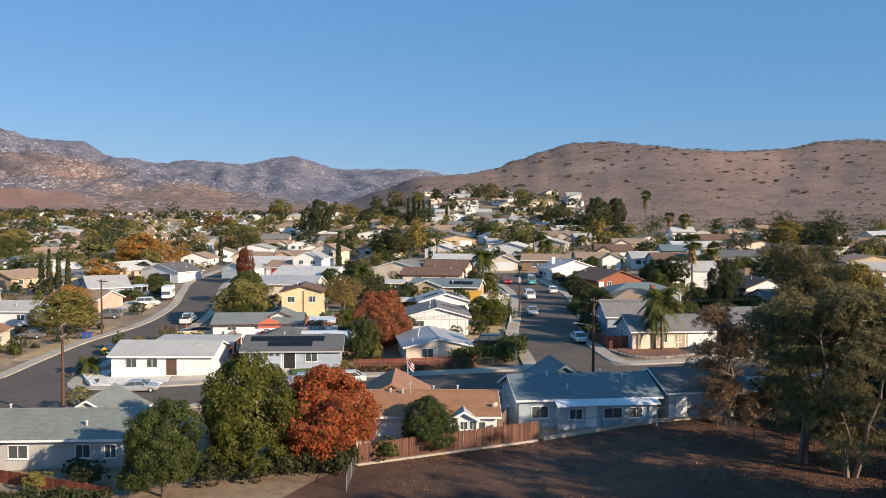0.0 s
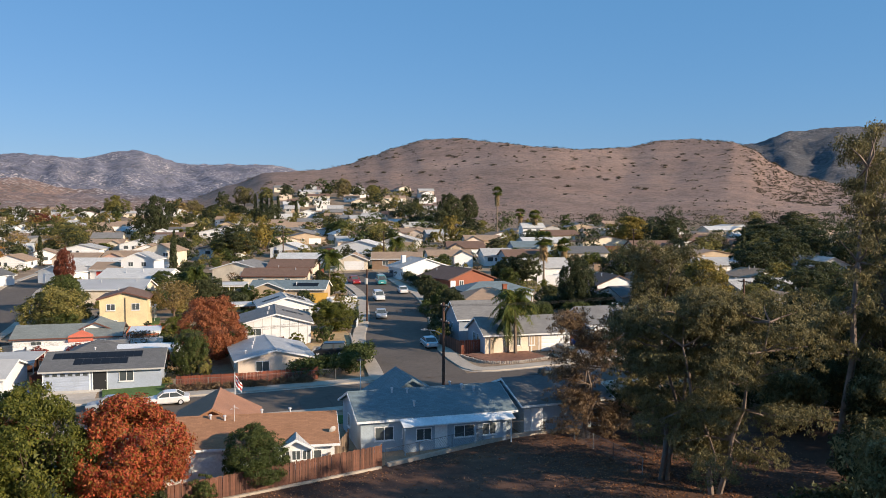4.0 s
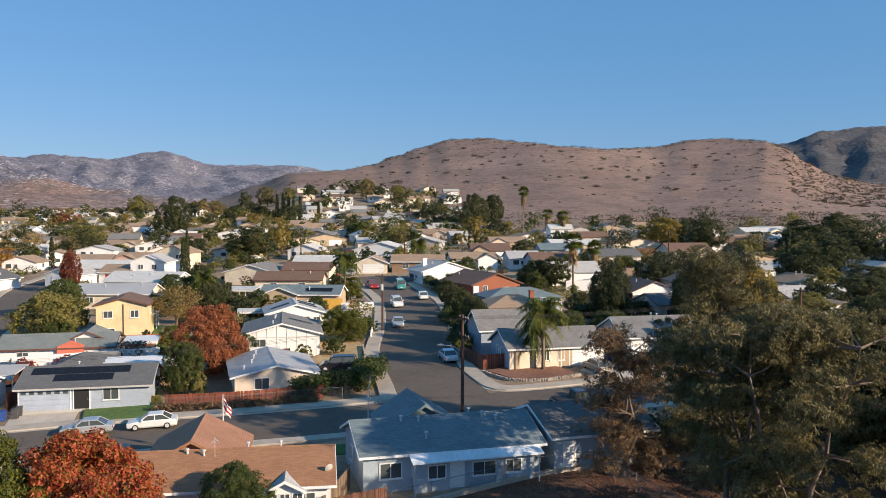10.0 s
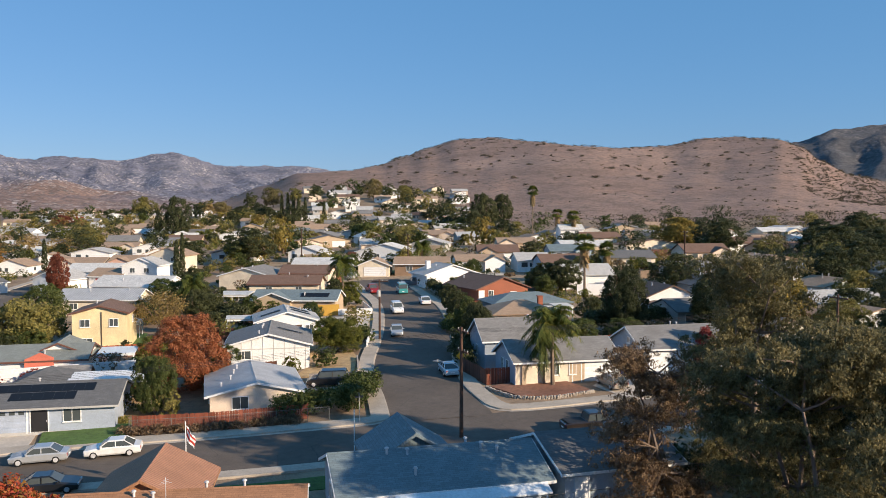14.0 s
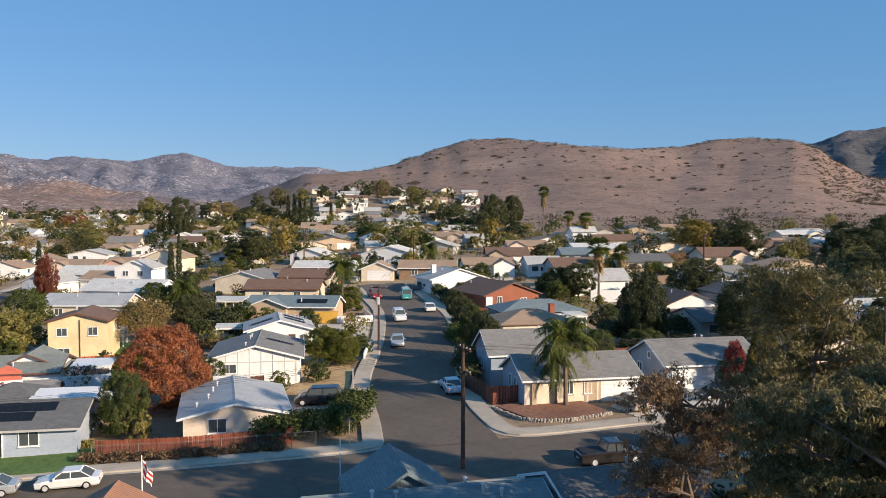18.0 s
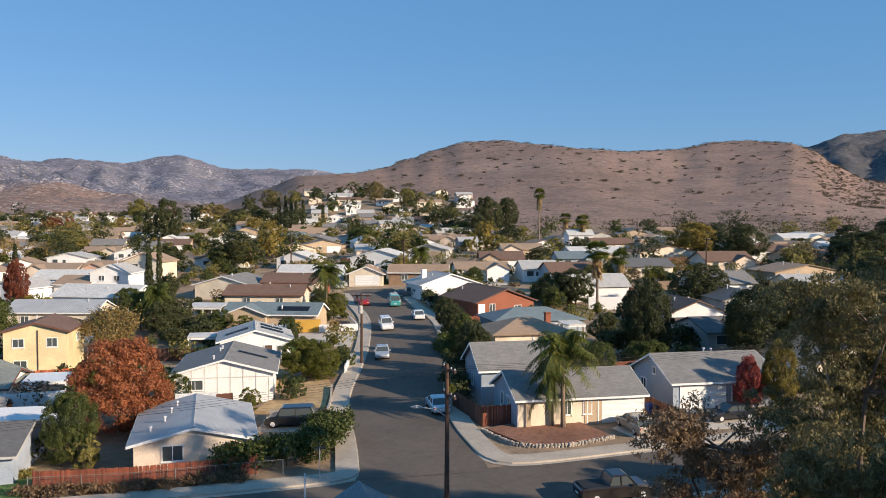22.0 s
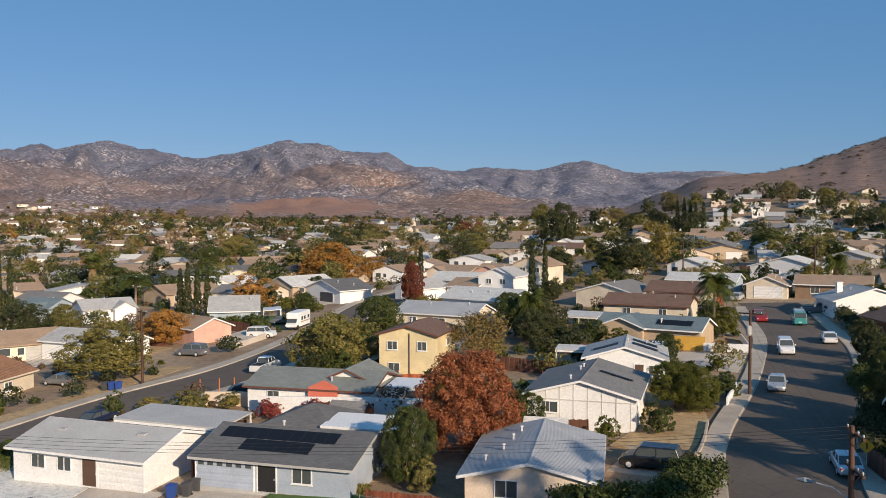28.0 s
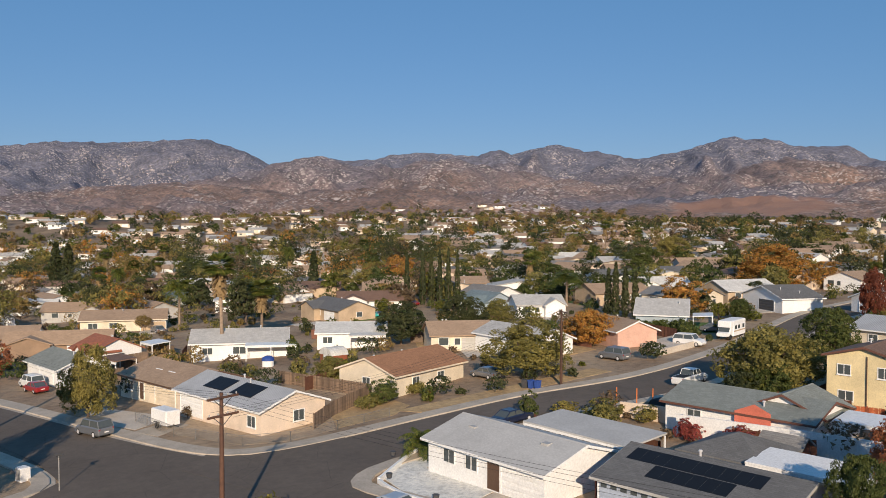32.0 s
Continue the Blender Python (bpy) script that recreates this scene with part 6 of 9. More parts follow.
# trees of the gardens
for row in (("green", -36.8, 56.5, 7.6, 6.8), ("lime", -32.6, 63.5, 9.8, 9.2), ("orange", -27.0, 66.2, 8.8, 9.4), ("dark", -66, 49, 15, 10), ("cypress", -84.6, 57.2, 17.5, 4.6), ("green", -18.3, 71.0, 4.7, 5.2), ("red", -38.7, 71.5, 5.4, 5.1), ("rust", -37.2, 117.5, 8.5, 8.8, None, -0.3), ("green", -36.7, 108.1, 5.8, 4.4), ("olive", -34.6, 106.8, 2.6, 2.6),
            ("olive", -69.3, 137.5, 8.5, 11.2), ("olive", -95.3, 122.5, 7.3, 11.2), ("amber", -111.1, 145.0, 6.2, 8.3), ("amber", -129.5, 181.9, 7.3, 10.4), ("amber", -149.3, 231.9, 10.6, 18), ("amber", -140.0, 238, 6.5, 9)):
    plant(*row)
for row in (("maroon", -97.0, 194.5, 9.7, 5.1), ("cypress", -136.8, 169.4, 9.8, 1.7), ("cypress", -134.8, 169.6, 11.0, 1.7), ("cypress", -133.0, 170.5, 9.8, 1.7), ("cypress", -131.2, 171.5, 9.1, 1.7), ("cypress", -174.6, 243, 9.1, 2.1),
            ("cypress", -172.0, 243.4, 8.5, 2.1), ("cypress", -131.9, 249, 8.7, 1.9), ("cypress", -76.0, 207.0, 10.7, 1.9), ("datepalm", -157.1, 173.9, 7.6, 9.3), ("queen", -60.9, 174.7, 5.7, 4.5),
            ("dark", -77.1, 259.8, 10.1, 14.0), ("yellow", -76.4, 293, 11.4, 10.1), ("dark", -89.6, 249, 8.1, 10.8), ("dark", -144.1, 366.7, 18, 15)):
    plant(*row)
for row in (("lime", -25.3, 138.1, 4.6, 5.4), ("green", -23.9, 128.7, 2.8, 3.1), ("green", -22.0, 144.7, 2.6, 3.4), ("lime", -27.1, 124.4, 2.2, 2.3), ("green", -77.0, 110.8, 2.8, 2.2), ("olive", -71.8, 116.5, 2.2, 4.2),
            ("olive", -76.0, 114.8, 1.5, 3.0), ("olive", -68.4, 119.2, 1.7, 2.9), ("bare", -53.5, 147.5, 7.0, 9.6), ("dark", -56.9, 173.2, 5.6, 7.4), ("dark", -136.5, 136.2, 6.9, 8.5), ("olive", -139.8, 145.1, 5.3, 6.7),
            ("green", -205.4, 202.9, 6.7, 12), ("green", -203.1, 236, 9.2, 12.8), ("olive", -231.9, 274.7, 10.5, 12.9), ("green", -211.8, 323.4, 5.5, 10.4)):
    plant(*row)
for row in (("dark", -135.2, 209, 4.1, 6.9), ("olive", -160.4, 326.7, 7.9, 14.9), ("maroon", -239.8, 448.5, 8.7, 12.4), ("orange", -233.7, 453.5, 8.7, 7.8), ("green", -79.2, 160.9, 6.8, 7.6), ("dark", 15.4, 148.5, 10.0, 6.4),
            ("dark", 30.7, 192.0, 7.5, 9.9), ("yellow", 49.6, 296, 9.8, 14.5), ("dark", 56.7, 271, 9.9, 13.5), ("dark", 79, 247, 9.2, 16), ("dark", 92, 253, 8.1, 12.1), ("cypress", 57.9, 196.9, 11.6, 1.7),
            ("yellow", 34.9, 148, 10.0, 11.0), ("red", 21.8, 125.2, 5.2, 2.8), ("yellow", 24.8, 126.4, 6.5, 3.8), ("dark", 28.4, 146.0, 9.2, 10.4), ("dark", -54.5, 164.8, 5.2, 5.6), ("green", -60.5, 170.5, 6.0, 6.0), ("queen", -57.0, 169.0, 7.5, 5.5), ("queen", -32.4, 178.8, 9.4, 6.4), ("fan", 12.5, 184.6, 11.4, 4.7), ("fan", 20.6, 224, 6.7, 4.3)):
    plant(*row)
for row in (("fan", 14.1, 334.7, 11, 4.9), ("fan", 18.9, 320.5, 10.8, 5.2), ("fan", 5.1, 332.7, 19.5, 4.6), ("queen", -25.2, 244.9, 7.1, 6.8), ("queen", 4.0, 118.9, 8.9, 6.8), ("queen", 3.0, 119.2, 6.4, 4.2), ("dark", -4.9, 135.5, 6.5, 4.2), ("dark", -5.6, 141, 6, 4), ("green", -7.6, 150, 5.5, 4), ("dark", -9.5, 160.5, 5, 4), ("dark", -11.6, 170, 5, 4),
            ("dark", -17, 417.8, 17, 14), ("dark", -8.6, 433, 16, 12), ("yellow", -12.3, 311, 10.5, 8.2), ("dark", 6.0, 197, 5.7, 8.3), ("cypress", -126.2, 465, 16.5, 2.7), ("cypress", -122.6, 464, 17.3, 2.7),
            ("cypress", -119.2, 462.6, 16.1, 2.6), ("cypress", -116, 461, 14.9, 2.6), ("cypress", -112.9, 463, 15.1, 2.6), ("cypress", -105.8, 476, 11.7, 2.4), ("dark", -152, 462, 9, 11), ("olive", -146, 470, 9.5, 10), ("dark", -138, 474, 9.5, 12), ("dark", -131, 479, 8, 10), ("dark", -159, 452, 7.5, 11), ("dark", -120, 482, 8.5, 10), ("olive", -166, 446, 6.5, 10)):
    plant(*row)
for row in (("cypress", -84, 229.5, 11.1, 1.6), ("olive", -262.5, 593.5, 15, 20), ("dark", -178.9, 575, 12.1, 11.3), ("euc", -165.8, 581.7, 14.1, 14.2), ("olive", -148, 572, 11, 11.1), ("dark", -141, 603, 9.4, 11.7),
            ("dark", -128, 616, 7.7, 8.3), ("euc", -97.3, 585, 13.6, 12), ("olive", -72.8, 563, 12.3, 12), ("dark", -89.3, 600, 9.8, 9.8), ("dark", -215.6, 581, 9, 11.7), ("euc", -196.7, 566.8, 9.3, 14.1),
            ("dark", -167.9, 522.5, 8, 17), ("dark", -151.3, 508, 8.3, 13), ("olive", -55, 525, 11.4, 7.4), ("dark", -40.4, 495, 8.2, 14.7)):
    plant(*row)
for row in (("green", -59.4, 348, 7.3, 12.5), ("dark", -6.2, 378, 6.7, 11), ("olive", -53, 252, 4.4, 7.3), ("dark", 3.6, 274, 4.6, 7.7), ("dark", -40.3, 306.6, 6.3, 7.2), ("fan", -141, 93.8, 16, 6.2), ("fan", -154.7, 104, 10.5, 5.8),
            ("queen", -186, 95, 10.6, 7.6), ("fan", -354, 117, 9.1, 7.2), ("dark", -186.4, 109.2, 10.2, 9.5), ("olive", -108.2, 70.7, 8.2, 6.5), ("rust", -147, 60, 6.3, 6.1), ("dark", -133, 122, 7.1, 8.3),
            ("cypress", -240.7, 143.3, 12.9, 3.4), ("cypress", -358, 80, 17.8, 5.3), ("cypress", -352.4, 84, 17.2, 5.2)):
    plant(*row)
for row in (("cypress", -191.2, 150.5, 12.9, 1.7), ("cypress", -187.9, 153.2, 13.2, 1.7), ("cypress", -186, 154.6, 13.8, 1.7), ("cypress", -184, 155.9, 13.5, 1.6), ("cypress", -182, 157.2, 13.7, 1.6), ("cypress", -180, 158.6, 12.6, 1.6),
            ("olive", -109, 100.5, 4.0, 4.6), ("green", -93.4, 101.5, 2.9, 4.0), ("lime", -139.3, 103.5, 3.3, 3.8), ("queen", -71.2, 95.2, 2.4, 2.2), ("dark", -237.6, 94.4, 8.3, 11), ("dark", -226.6, 107, 8.8, 10.7),
            ("dark", -228.8, 82, 10, 9.2), ("olive", -249.9, 166, 8, 10.7), ("rust", -262.6, 177.8, 5.7, 9.6), ("rust", -291.8, 145, 6, 8.1)):
    plant(*row)
for k in range(5):
    plant("red", -57.4 + (-4.0 if k > 2 else 0) + (k % 3) * 0.9, 119.0 + (-1.5 if k > 2 else 0) + (k % 3) * 0.33, 1.6 + 0.4 * (k % 2), 2.0)


TAKEN = [(o.location.x, o.location.y, 6.5) for o in scene.objects if o.parent is None and o.name.startswith("house")]
STREETS = np.array([p for line in (MAIN, LEFT, CROSS_N) for p in smooth_line(line, 5)])


def room_at(x, y, gap):
    a = np.array(TAKEN)
    if (np.hypot(a[:, 0] - x, a[:, 1] - y) < a[:, 2] + gap).any():
        return False
    return bool((np.hypot(STREETS[:, 0] - x, STREETS[:, 1] - y) > 8.5).all())


# dark trees among the eastern houses
for x, y, h, w in ((9.5, 194.6, 6.5, 6.5), (11.7, 158.9, 4.0, 5.0), (58, 189, 8.5, 11), (69, 204, 9, 12), (84, 221, 9, 12), (86, 208, 9, 12), (90, 195, 9.5, 13), (57, 157, 6.5, 10), (59, 144, 7, 10), (67, 143, 7, 11), (42, 125, 6.5, 8), (98, 277, 11, 15), (88, 280, 9, 12), (48, 152, 6, 8), (49, 136, 6, 8.5), (74, 165, 7, 10), (64, 172, 6.5, 9), (104, 232, 10, 13), (75, 240, 8, 11)):
    for k in range(40):
        px, py = x + math.cos(k * 2.4) * 0.6 * math.sqrt(k) * 2, y + math.sin(k * 2.4) * 0.6 * math.sqrt(k) * 2
        if room_at(px, py, 0.6):
            plant("dark", round(px, 1), round(py, 1), h, w)
            break


def in_field(x, y):
    """The bare field and the drives and plots that stay clear."""
    if y < 90 and x > -26 or -3.5 < x < 24 and y < 127:
        return True
    return any(math.hypot(x - a, y - b) < c for a, b, c in ((-84, 66, 12), (-61, 92, 9), (-46, 98, 8), (-39, 100, 5), (-22, 119, 4), (-23, 128, 6), (-28, 162, 5), (-106, 75, 9), (-97, 78, 6), (-87, 84, 7), (-101, 152, 8), (-133, 66, 6), (-99, 119, 3), (-99, 139, 4), (-16, 195, 5), (-28, 205, 9)))


def baked(kind, x, y, h, w, pool, rnd, fine):
    """Adds a distant tree to a pool of leaf places."""
    q = rnd.randrange(3)
    lob, out = shared(("places", q, fine), lambda: crown_places(q, fine))
    a = rnd.uniform(0, 6.28)
    c, s = math.cos(a), math.sin(a)
    v = np.stack([(lob[:, 0] * c - lob[:, 1] * s) * w + x, (lob[:, 0] * s + lob[:, 1] * c) * w + y, lob[:, 2] * h + ground_z(x, y)], 1)
    d = np.stack([out[:, 0] * c - out[:, 1] * s, out[:, 0] * s + out[:, 1] * c, out[:, 2]], 1)
    pool.setdefault((kind, fine), []).append((v, d))


def crown_places(q, fine):
    rng = np.random.default_rng(40 + q)
    lobes = [(0, 0, 0.55, 0.34, 0.34, 0.38)] + [(math.cos(k * 1.2) * 0.25, math.sin(k * 1.2) * 0.25, 0.3 + 0.45 * ((k * 0.37) % 1), 0.24, 0.24, 0.22) for k in range(7)]
    c, d = clumps(rng, lobes, 84 if fine else 26, 11 if fine else 8, 0.04 if fine else 0.05)
    c[:, 2] = np.clip(c[:, 2], 0.02, None)
    return c, d


def far_house_stuff(rows):
    """Houses too far off to tell apart, as one mesh: walls and roofs."""
    v, f, mi = [], [], []
    for x, y, turn, w, d, wi, ri in rows:
        z, e, c, s = ground_z(x, y), 2.7, math.cos(radians(turn)), math.sin(radians(turn))
        P = [(-w / 2, -d / 2, -1), (w / 2, -d / 2, -1), (w / 2, d / 2, -1), (-w / 2, d / 2, -1), (-w / 2, -d / 2, e), (w / 2, -d / 2, e), (w / 2, d / 2, e), (-w / 2, d / 2, e), (-w / 2, 0, e + 1.5), (w / 2, 0, e + 1.5),
             (-w / 2 - 0.4, -d / 2 - 0.6, e - 0.1), (w / 2 + 0.4, -d / 2 - 0.6, e - 0.1), (w / 2 + 0.4, 0, e + 1.7), (-w / 2 - 0.4, 0, e + 1.7), (w / 2 + 0.4, d / 2 + 0.6, e - 0.1), (-w / 2 - 0.4, d / 2 + 0.6, e - 0.1),
             (w * 0.05, -d / 2 - 0.05, 0), (w * 0.38, -d / 2 - 0.05, 0), (w * 0.38, -d / 2 - 0.05, 2.1), (w * 0.05, -d / 2 - 0.05, 2.1), (-w * 0.35, -d / 2 - 0.05, 0.9), (-w * 0.2, -d / 2 - 0.05, 0.9), (-w * 0.2, -d / 2 - 0.05, 2), (-w * 0.35, -d / 2 - 0.05, 2)]
        k = len(v)
        v += [(x + a * c - b * s, y + a * s + b * c, z + h) for a, b, h in P]
        for q, m in (((0, 1, 5, 4), wi), ((1, 2, 6, 9, 5), wi), ((2, 3, 7, 6), wi), ((3, 0, 4, 8, 7), wi), ((10, 11, 12, 13), 3 + ri), ((13, 12, 14, 15), 3 + ri), ((16, 17, 18, 19), 0), ((20, 21, 22, 23), 7)):
            f.append(tuple(i + k for i in q))
            mi.append(m)
    mats = [M[n] for n in ("white", "cream", "beige", "r_light", "r_tan", "r_grey", "r_brown")] + [M["glass"]]
    ob = tagged(new("distant_houses", mesh_of("distant_houses", v, f, mats)), "distant white and cream houses across the valley", "houses", "", "stuff")
    for p, m in zip(ob.data.polygons, mi):
        p.material_index = m


def fill_town():
    """More houses and trees where the town goes on into the distance."""
    rnd = random.Random(5)
    pool, rows = {}, []
    for az0, az1, r0, r1, houses, trees, kinds in (
            (40, 62, 190, 330, 26, 90, ("dark", "green", "green", "olive", "olive", "bare", "olive", "green")),
            (62, 98, 190, 330, 30, 120, ("dark", "green", "olive", "olive", "bare", "eucb", "lime", "green", "amber")),
            (38, 60, 330, 560, 78, 190, ("dark", "green", "green", "olive", "olive", "bare", "dark", "eucb", "bare")),
            (60, 98, 330, 560, 84, 330, ("dark", "green", "olive", "olive", "lime", "dark", "eucb", "bare", "amber", "bare")),
            (50, 98, 560, 1220, 260, 1150, ("dark", "green", "olive", "olive", "bare", "bare", "eucb")),
            (38, 52, 560, 700, 26, 110, ("dark", "green", "olive", "bare", "eucb")),
            (36, 56, 740, 900, 4, 190, ("bare", "bare", "eucb", "eucb", "olive")),
            (37, 49, 930, 1010, 0, 170, ("dark", "dark", "green")),
            (26, 40, 960, 1060, 6, 60, ("dark", "olive", "dark")),
            (16, 40, 210, 480, 58, 130, ("dark", "green", "lime", "olive", "dark", "bare", "yellow")),
            (22, 40, 480, 640, 22, 56, ("dark", "dark", "olive", "bare", "green")),
            (20, 46, 640, 900, 8, 46, ("dark", "dark", "olive", "eucb", "green")),
            (2, 16, 230, 440, 26, 70, ("dark", "green", "olive", "dark", "olive")),
            (4, 15, 430, 600, 16, 36, ("dark", "dark", "olive", "green")),
            (-28, 2, 200, 345, 22, 45, ("dark", "dark", "green", "olive", "olive")),
            (-32, -14, 75, 205, 7, 18, ("dark", "green", "olive", "euc")), (-14, 48, 60, 205, 0, 150, ("dark", "green", "green", "olive", "lime"))):
        done = 0
        for _ in range(houses * 8):
            if done >= houses:
                break
            a, r = radians(rnd.uniform(az0, az1)), math.sqrt(rnd.uniform(r0 ** 2, r1 ** 2))
            x, y = -math.sin(a) * r, 60 + math.cos(a) * r
            if not room_at(x, y, 9.5 if r < 250 else 6.5):
                continue
            turn = rnd.choice((10, 15, 20, -70, 105) if az0 < 38 else (68, 74, 80, 15, 70)) + rnd.uniform(-6, 6)
            if r > 400:
                rows.append((x, y, turn, rnd.uniform(11, 17), rnd.uniform(8, 10), rnd.choice((0, 0, 1, 2)), rnd.choice((0, 0, 1, 1, 1, 2, 3))))
            else:
                far_house(x, y, turn, rnd.uniform(11, 16), rnd.uniform(8, 10), rnd.choice((0, 0, 0, 1, 1, 2, 4, 5)), rnd.choice((0, 1, 2, 4, 4, 4, 3, 5)), rnd.choice("xxy"))
            TAKEN.append((x, y, 6.5))
            done += 1
        done = 0
        for _ in range(trees * 6):
            if done >= trees:
                break
            a, r = radians(rnd.uniform(az0, az1)), math.sqrt(rnd.uniform(r0 ** 2, r1 ** 2))
            x, y = -math.sin(a) * r, 60 + math.cos(a) * r
            k = rnd.choice(kinds)
            h = rnd.uniform(3.0, 9.0) * (1.25 if k == "dark" else 1) * (1.3 if az0 >= 60 else 1)
            if r > 700 and az1 < 60:
                h *= 0.55
            w = h * rnd.uniform(0.9, 1.5)
            if not room_at(x, y, 0.3 if r > 330 else 0.8) or r < 205 and in_field(x, y):
                continue
            if r > 205:
                baked(k, x, y, h * (1.3 if r > 300 and rnd.random() < 0.4 else 1), w, pool, rnd, r < 430)
            else:
                h = rnd.uniform(4, 8) if az1 < 0 else rnd.choice((1.2, 1.6, 2.0, 2.4, 3.0, 3.6, 4.4))
                w = h * 1.1
                plant(k, x, y, h, h * rnd.uniform(0.9, 1.4))
            done += 1
    far_house_stuff(rows)
    rng = np.random.default_rng(8)
    me = []
    for (k, fine), bits in pool.items():
        c, d = np.concatenate([b[0] for b in bits]), np.concatenate([b[1] for b in bits])
        me.append(leaf_mesh("distant_trees", c, 0.42 if fine else 0.85, LEAF[k], rng, d * 2.0))
    ob = tagged(new("distant_trees", me[0]), "distant green and olive town trees", "trees", "", "stuff")
    big = bmesh.new()
    for i, m in enumerate(me):
        k = len(big.faces)
        big.from_mesh(m)
        big.faces.ensure_lookup_table()
        for q in range(k, len(big.faces)):
            big.faces[q].material_index = i
    full = bpy.data.meshes.new("distant_trees")
    big.to_mesh(full)
    big.free()
    for m in me:
        full.materials.append(m.materials[0])
    ob.data = full


fill_town()


def hillside_scrub():
    """Low bushes over the brown hill: loose drifts, thicker along the crest, the foot and the shaded shoulder."""
    rnd = random.Random(11)
    rng = np.random.default_rng(12)
    cs, ds = [], []
    n = 0
    while n < 3600:
        az, r = rnd.uniform(-32, 21), math.sqrt(rnd.uniform(360 ** 2, 980 ** 2))
        x, y = -math.sin(radians(az)) * r, 60 + math.cos(radians(az)) * r
        crest = 900 + 60 * math.sin(az * 0.35)
        drift = max(0, wave(x, y, 170, 7.0)) * max(0, wave(x, y, 60, 2.0) + 0.4)
        dens = 0.03 + 0.45 * drift ** 2 + (0.4 if r < 430 else 0) + (0.7 if abs(r - crest) < 26 else 0) + (0.1 if az < -15 else 0) + (0.8 if az < -17.6 - (900 - r) * 0.006 and r > 560 else 0)
        if rnd.random() > dens or (az > 6 and r < 600):
            continue
        n += 1
        s = rnd.choice((0.35, 0.4, 0.5, 0.6, 0.8, 1.1, 1.5, 2.2))
        if s > 1.8 and rnd.random() > 0.4:
            continue
        if r < 470:
            s *= 1.7
        k = int(14 + 16 * s)
        long = rnd.uniform(0.7, 1.6) * (1.7 if r < 470 else 1)
        c = rng.normal(size=(k, 3)) * np.array([0.75 * s * long, 0.75 * s, 0.3 * s]) + np.array([x, y, ground_z(x, y) + 0.4 * s])
        cs.append(c)
        ds.append(rng.normal(size=(k, 3)) * 0.3 + np.array([0, 0, 0.6]))
    for _ in range(85):
        az, r = rnd.uniform(-24, 10), rnd.triangular(520, 930, 880)
        x, y, s = -math.sin(radians(az)) * r, 60 + math.cos(radians(az)) * r, rnd.uniform(0.7, 1.9)
        k = int(90 * s)
        c = rng.normal(size=(k, 3)) * np.array([0.95 * s, 0.7 * s, 0.32 * s]) + np.array([x, y, ground_z(x, y) + 0.6 * s])
        cs.append(c)
        ds.append(rng.normal(size=(k, 3)) * 0.3 + np.array([0, 0, 0.6]))
    tagged(new("hillside_scrub", leaf_mesh("hillside_scrub", np.concatenate(cs), 0.55, "L_scrub", rng, np.concatenate(ds))), "dark low scrub dotted over the dry hillside", "bushes", "", "stuff")


hillside_scrub()


def leaf_litter():
    """Dry leaves blown together on the bare field, thickest under the eucalyptus trees and along the fence."""
    rng = np.random.default_rng(21)
    rnd = random.Random(22)
    spots = []
    while len(spots) < 11000:
        x, y = rnd.uniform(-20, 27), rnd.uniform(56, 85)
        under = math.exp(-((x - 14) / 8) ** 2 - ((y - 74) / 8) ** 2)
        along_fence = 0.25 if 0 < (76 + 0.66 * (x + 8.6)) - y < 4 else 0
        if y > 75 + 0.62 * (x + 8.9) or rnd.random() > 0.06 + under + along_fence + 0.12 * max(0, wave(x, y, 9, 3.0)):
            continue
        spots.append((x, y, ground_z(x, y) + 0.045))
    tagged(new("fallen_leaves", leaf_mesh("fallen_leaves", np.array(spots), 0.15, "L_litter", rng, np.array([0, 0, 2.5]))), "dry reddish-brown leaves scattered over the bare field", "leaves", "", "stuff")


leaf_litter()


# ---- yards, walks and drives ----
patch("field", [(-24.2, 66.2), (-8.9, 75.7), (2.3, 83.4), (6.6, 85.2), (30, 90), (90, 85), (110, -40), (-48, -40), (-32, 40), (-26, 62)], M["field"], 0.02, "bare field of dark reddish-brown mulch and soil", "ground")
patch("road_junction", [(-101, 61.4), (-91, 64.8), (-82.8, 66.4), (-79.0, 63.4), (-77.6, 58), (-67.2, 58), (-66.8, 70), (-65.0, 75.6), (-61.8, 78.4), (-64, 81), (-80, 76), (-100, 68)], M["asphalt"], 0.08, "asphalt flare of the street junction", "road")
patch("near_lawn", [(-26.2, 87.2), (-19.5, 89.0), (-14.6, 90.8), (-13.9, 88.0), (-18.6, 86.6), (-25.2, 84.6)], M["lawn"], 0.05, "green lawn strip between the street and a house", "lawn")
patch("road_flare", [(-84.2, 79.4), (-81.8, 81.4), (-81.0, 85), (-81.6, 92), (-71.7, 92), (-70.0, 88.7), (-66.6, 87.2), (-63, 88.0), (-61, 84), (-80, 76)], M["asphalt"], 0.085, "asphalt flare at the curving street's mouth", "road")
patch("corner_lot", [(-101.5, 76.4), (-93.0, 78.2), (-85.2, 82.8), (-83.8, 87.0), (-85.2, 92.4), (-92, 94.5), (-104, 88)], M["gravel_tan"], 0.025, "dry tan soil of a fenced corner garden", "yard")
patch("dirt_slope", [(-85.6, 92.8), (-87.2, 100), (-90.5, 103.4), (-97.5, 102.6), (-93.0, 94.6)], M["drygrass"], 0.03, "bare orange-tan dirt slope by the street", "yard")
patch("lawn", [(-42.6, 96.6), (-45.2, 102.2), (-37.4, 104.0), (-35.6, 98.6)], M["lawn"], 0.2, "small green lawn before the blue bungalow", "lawn")
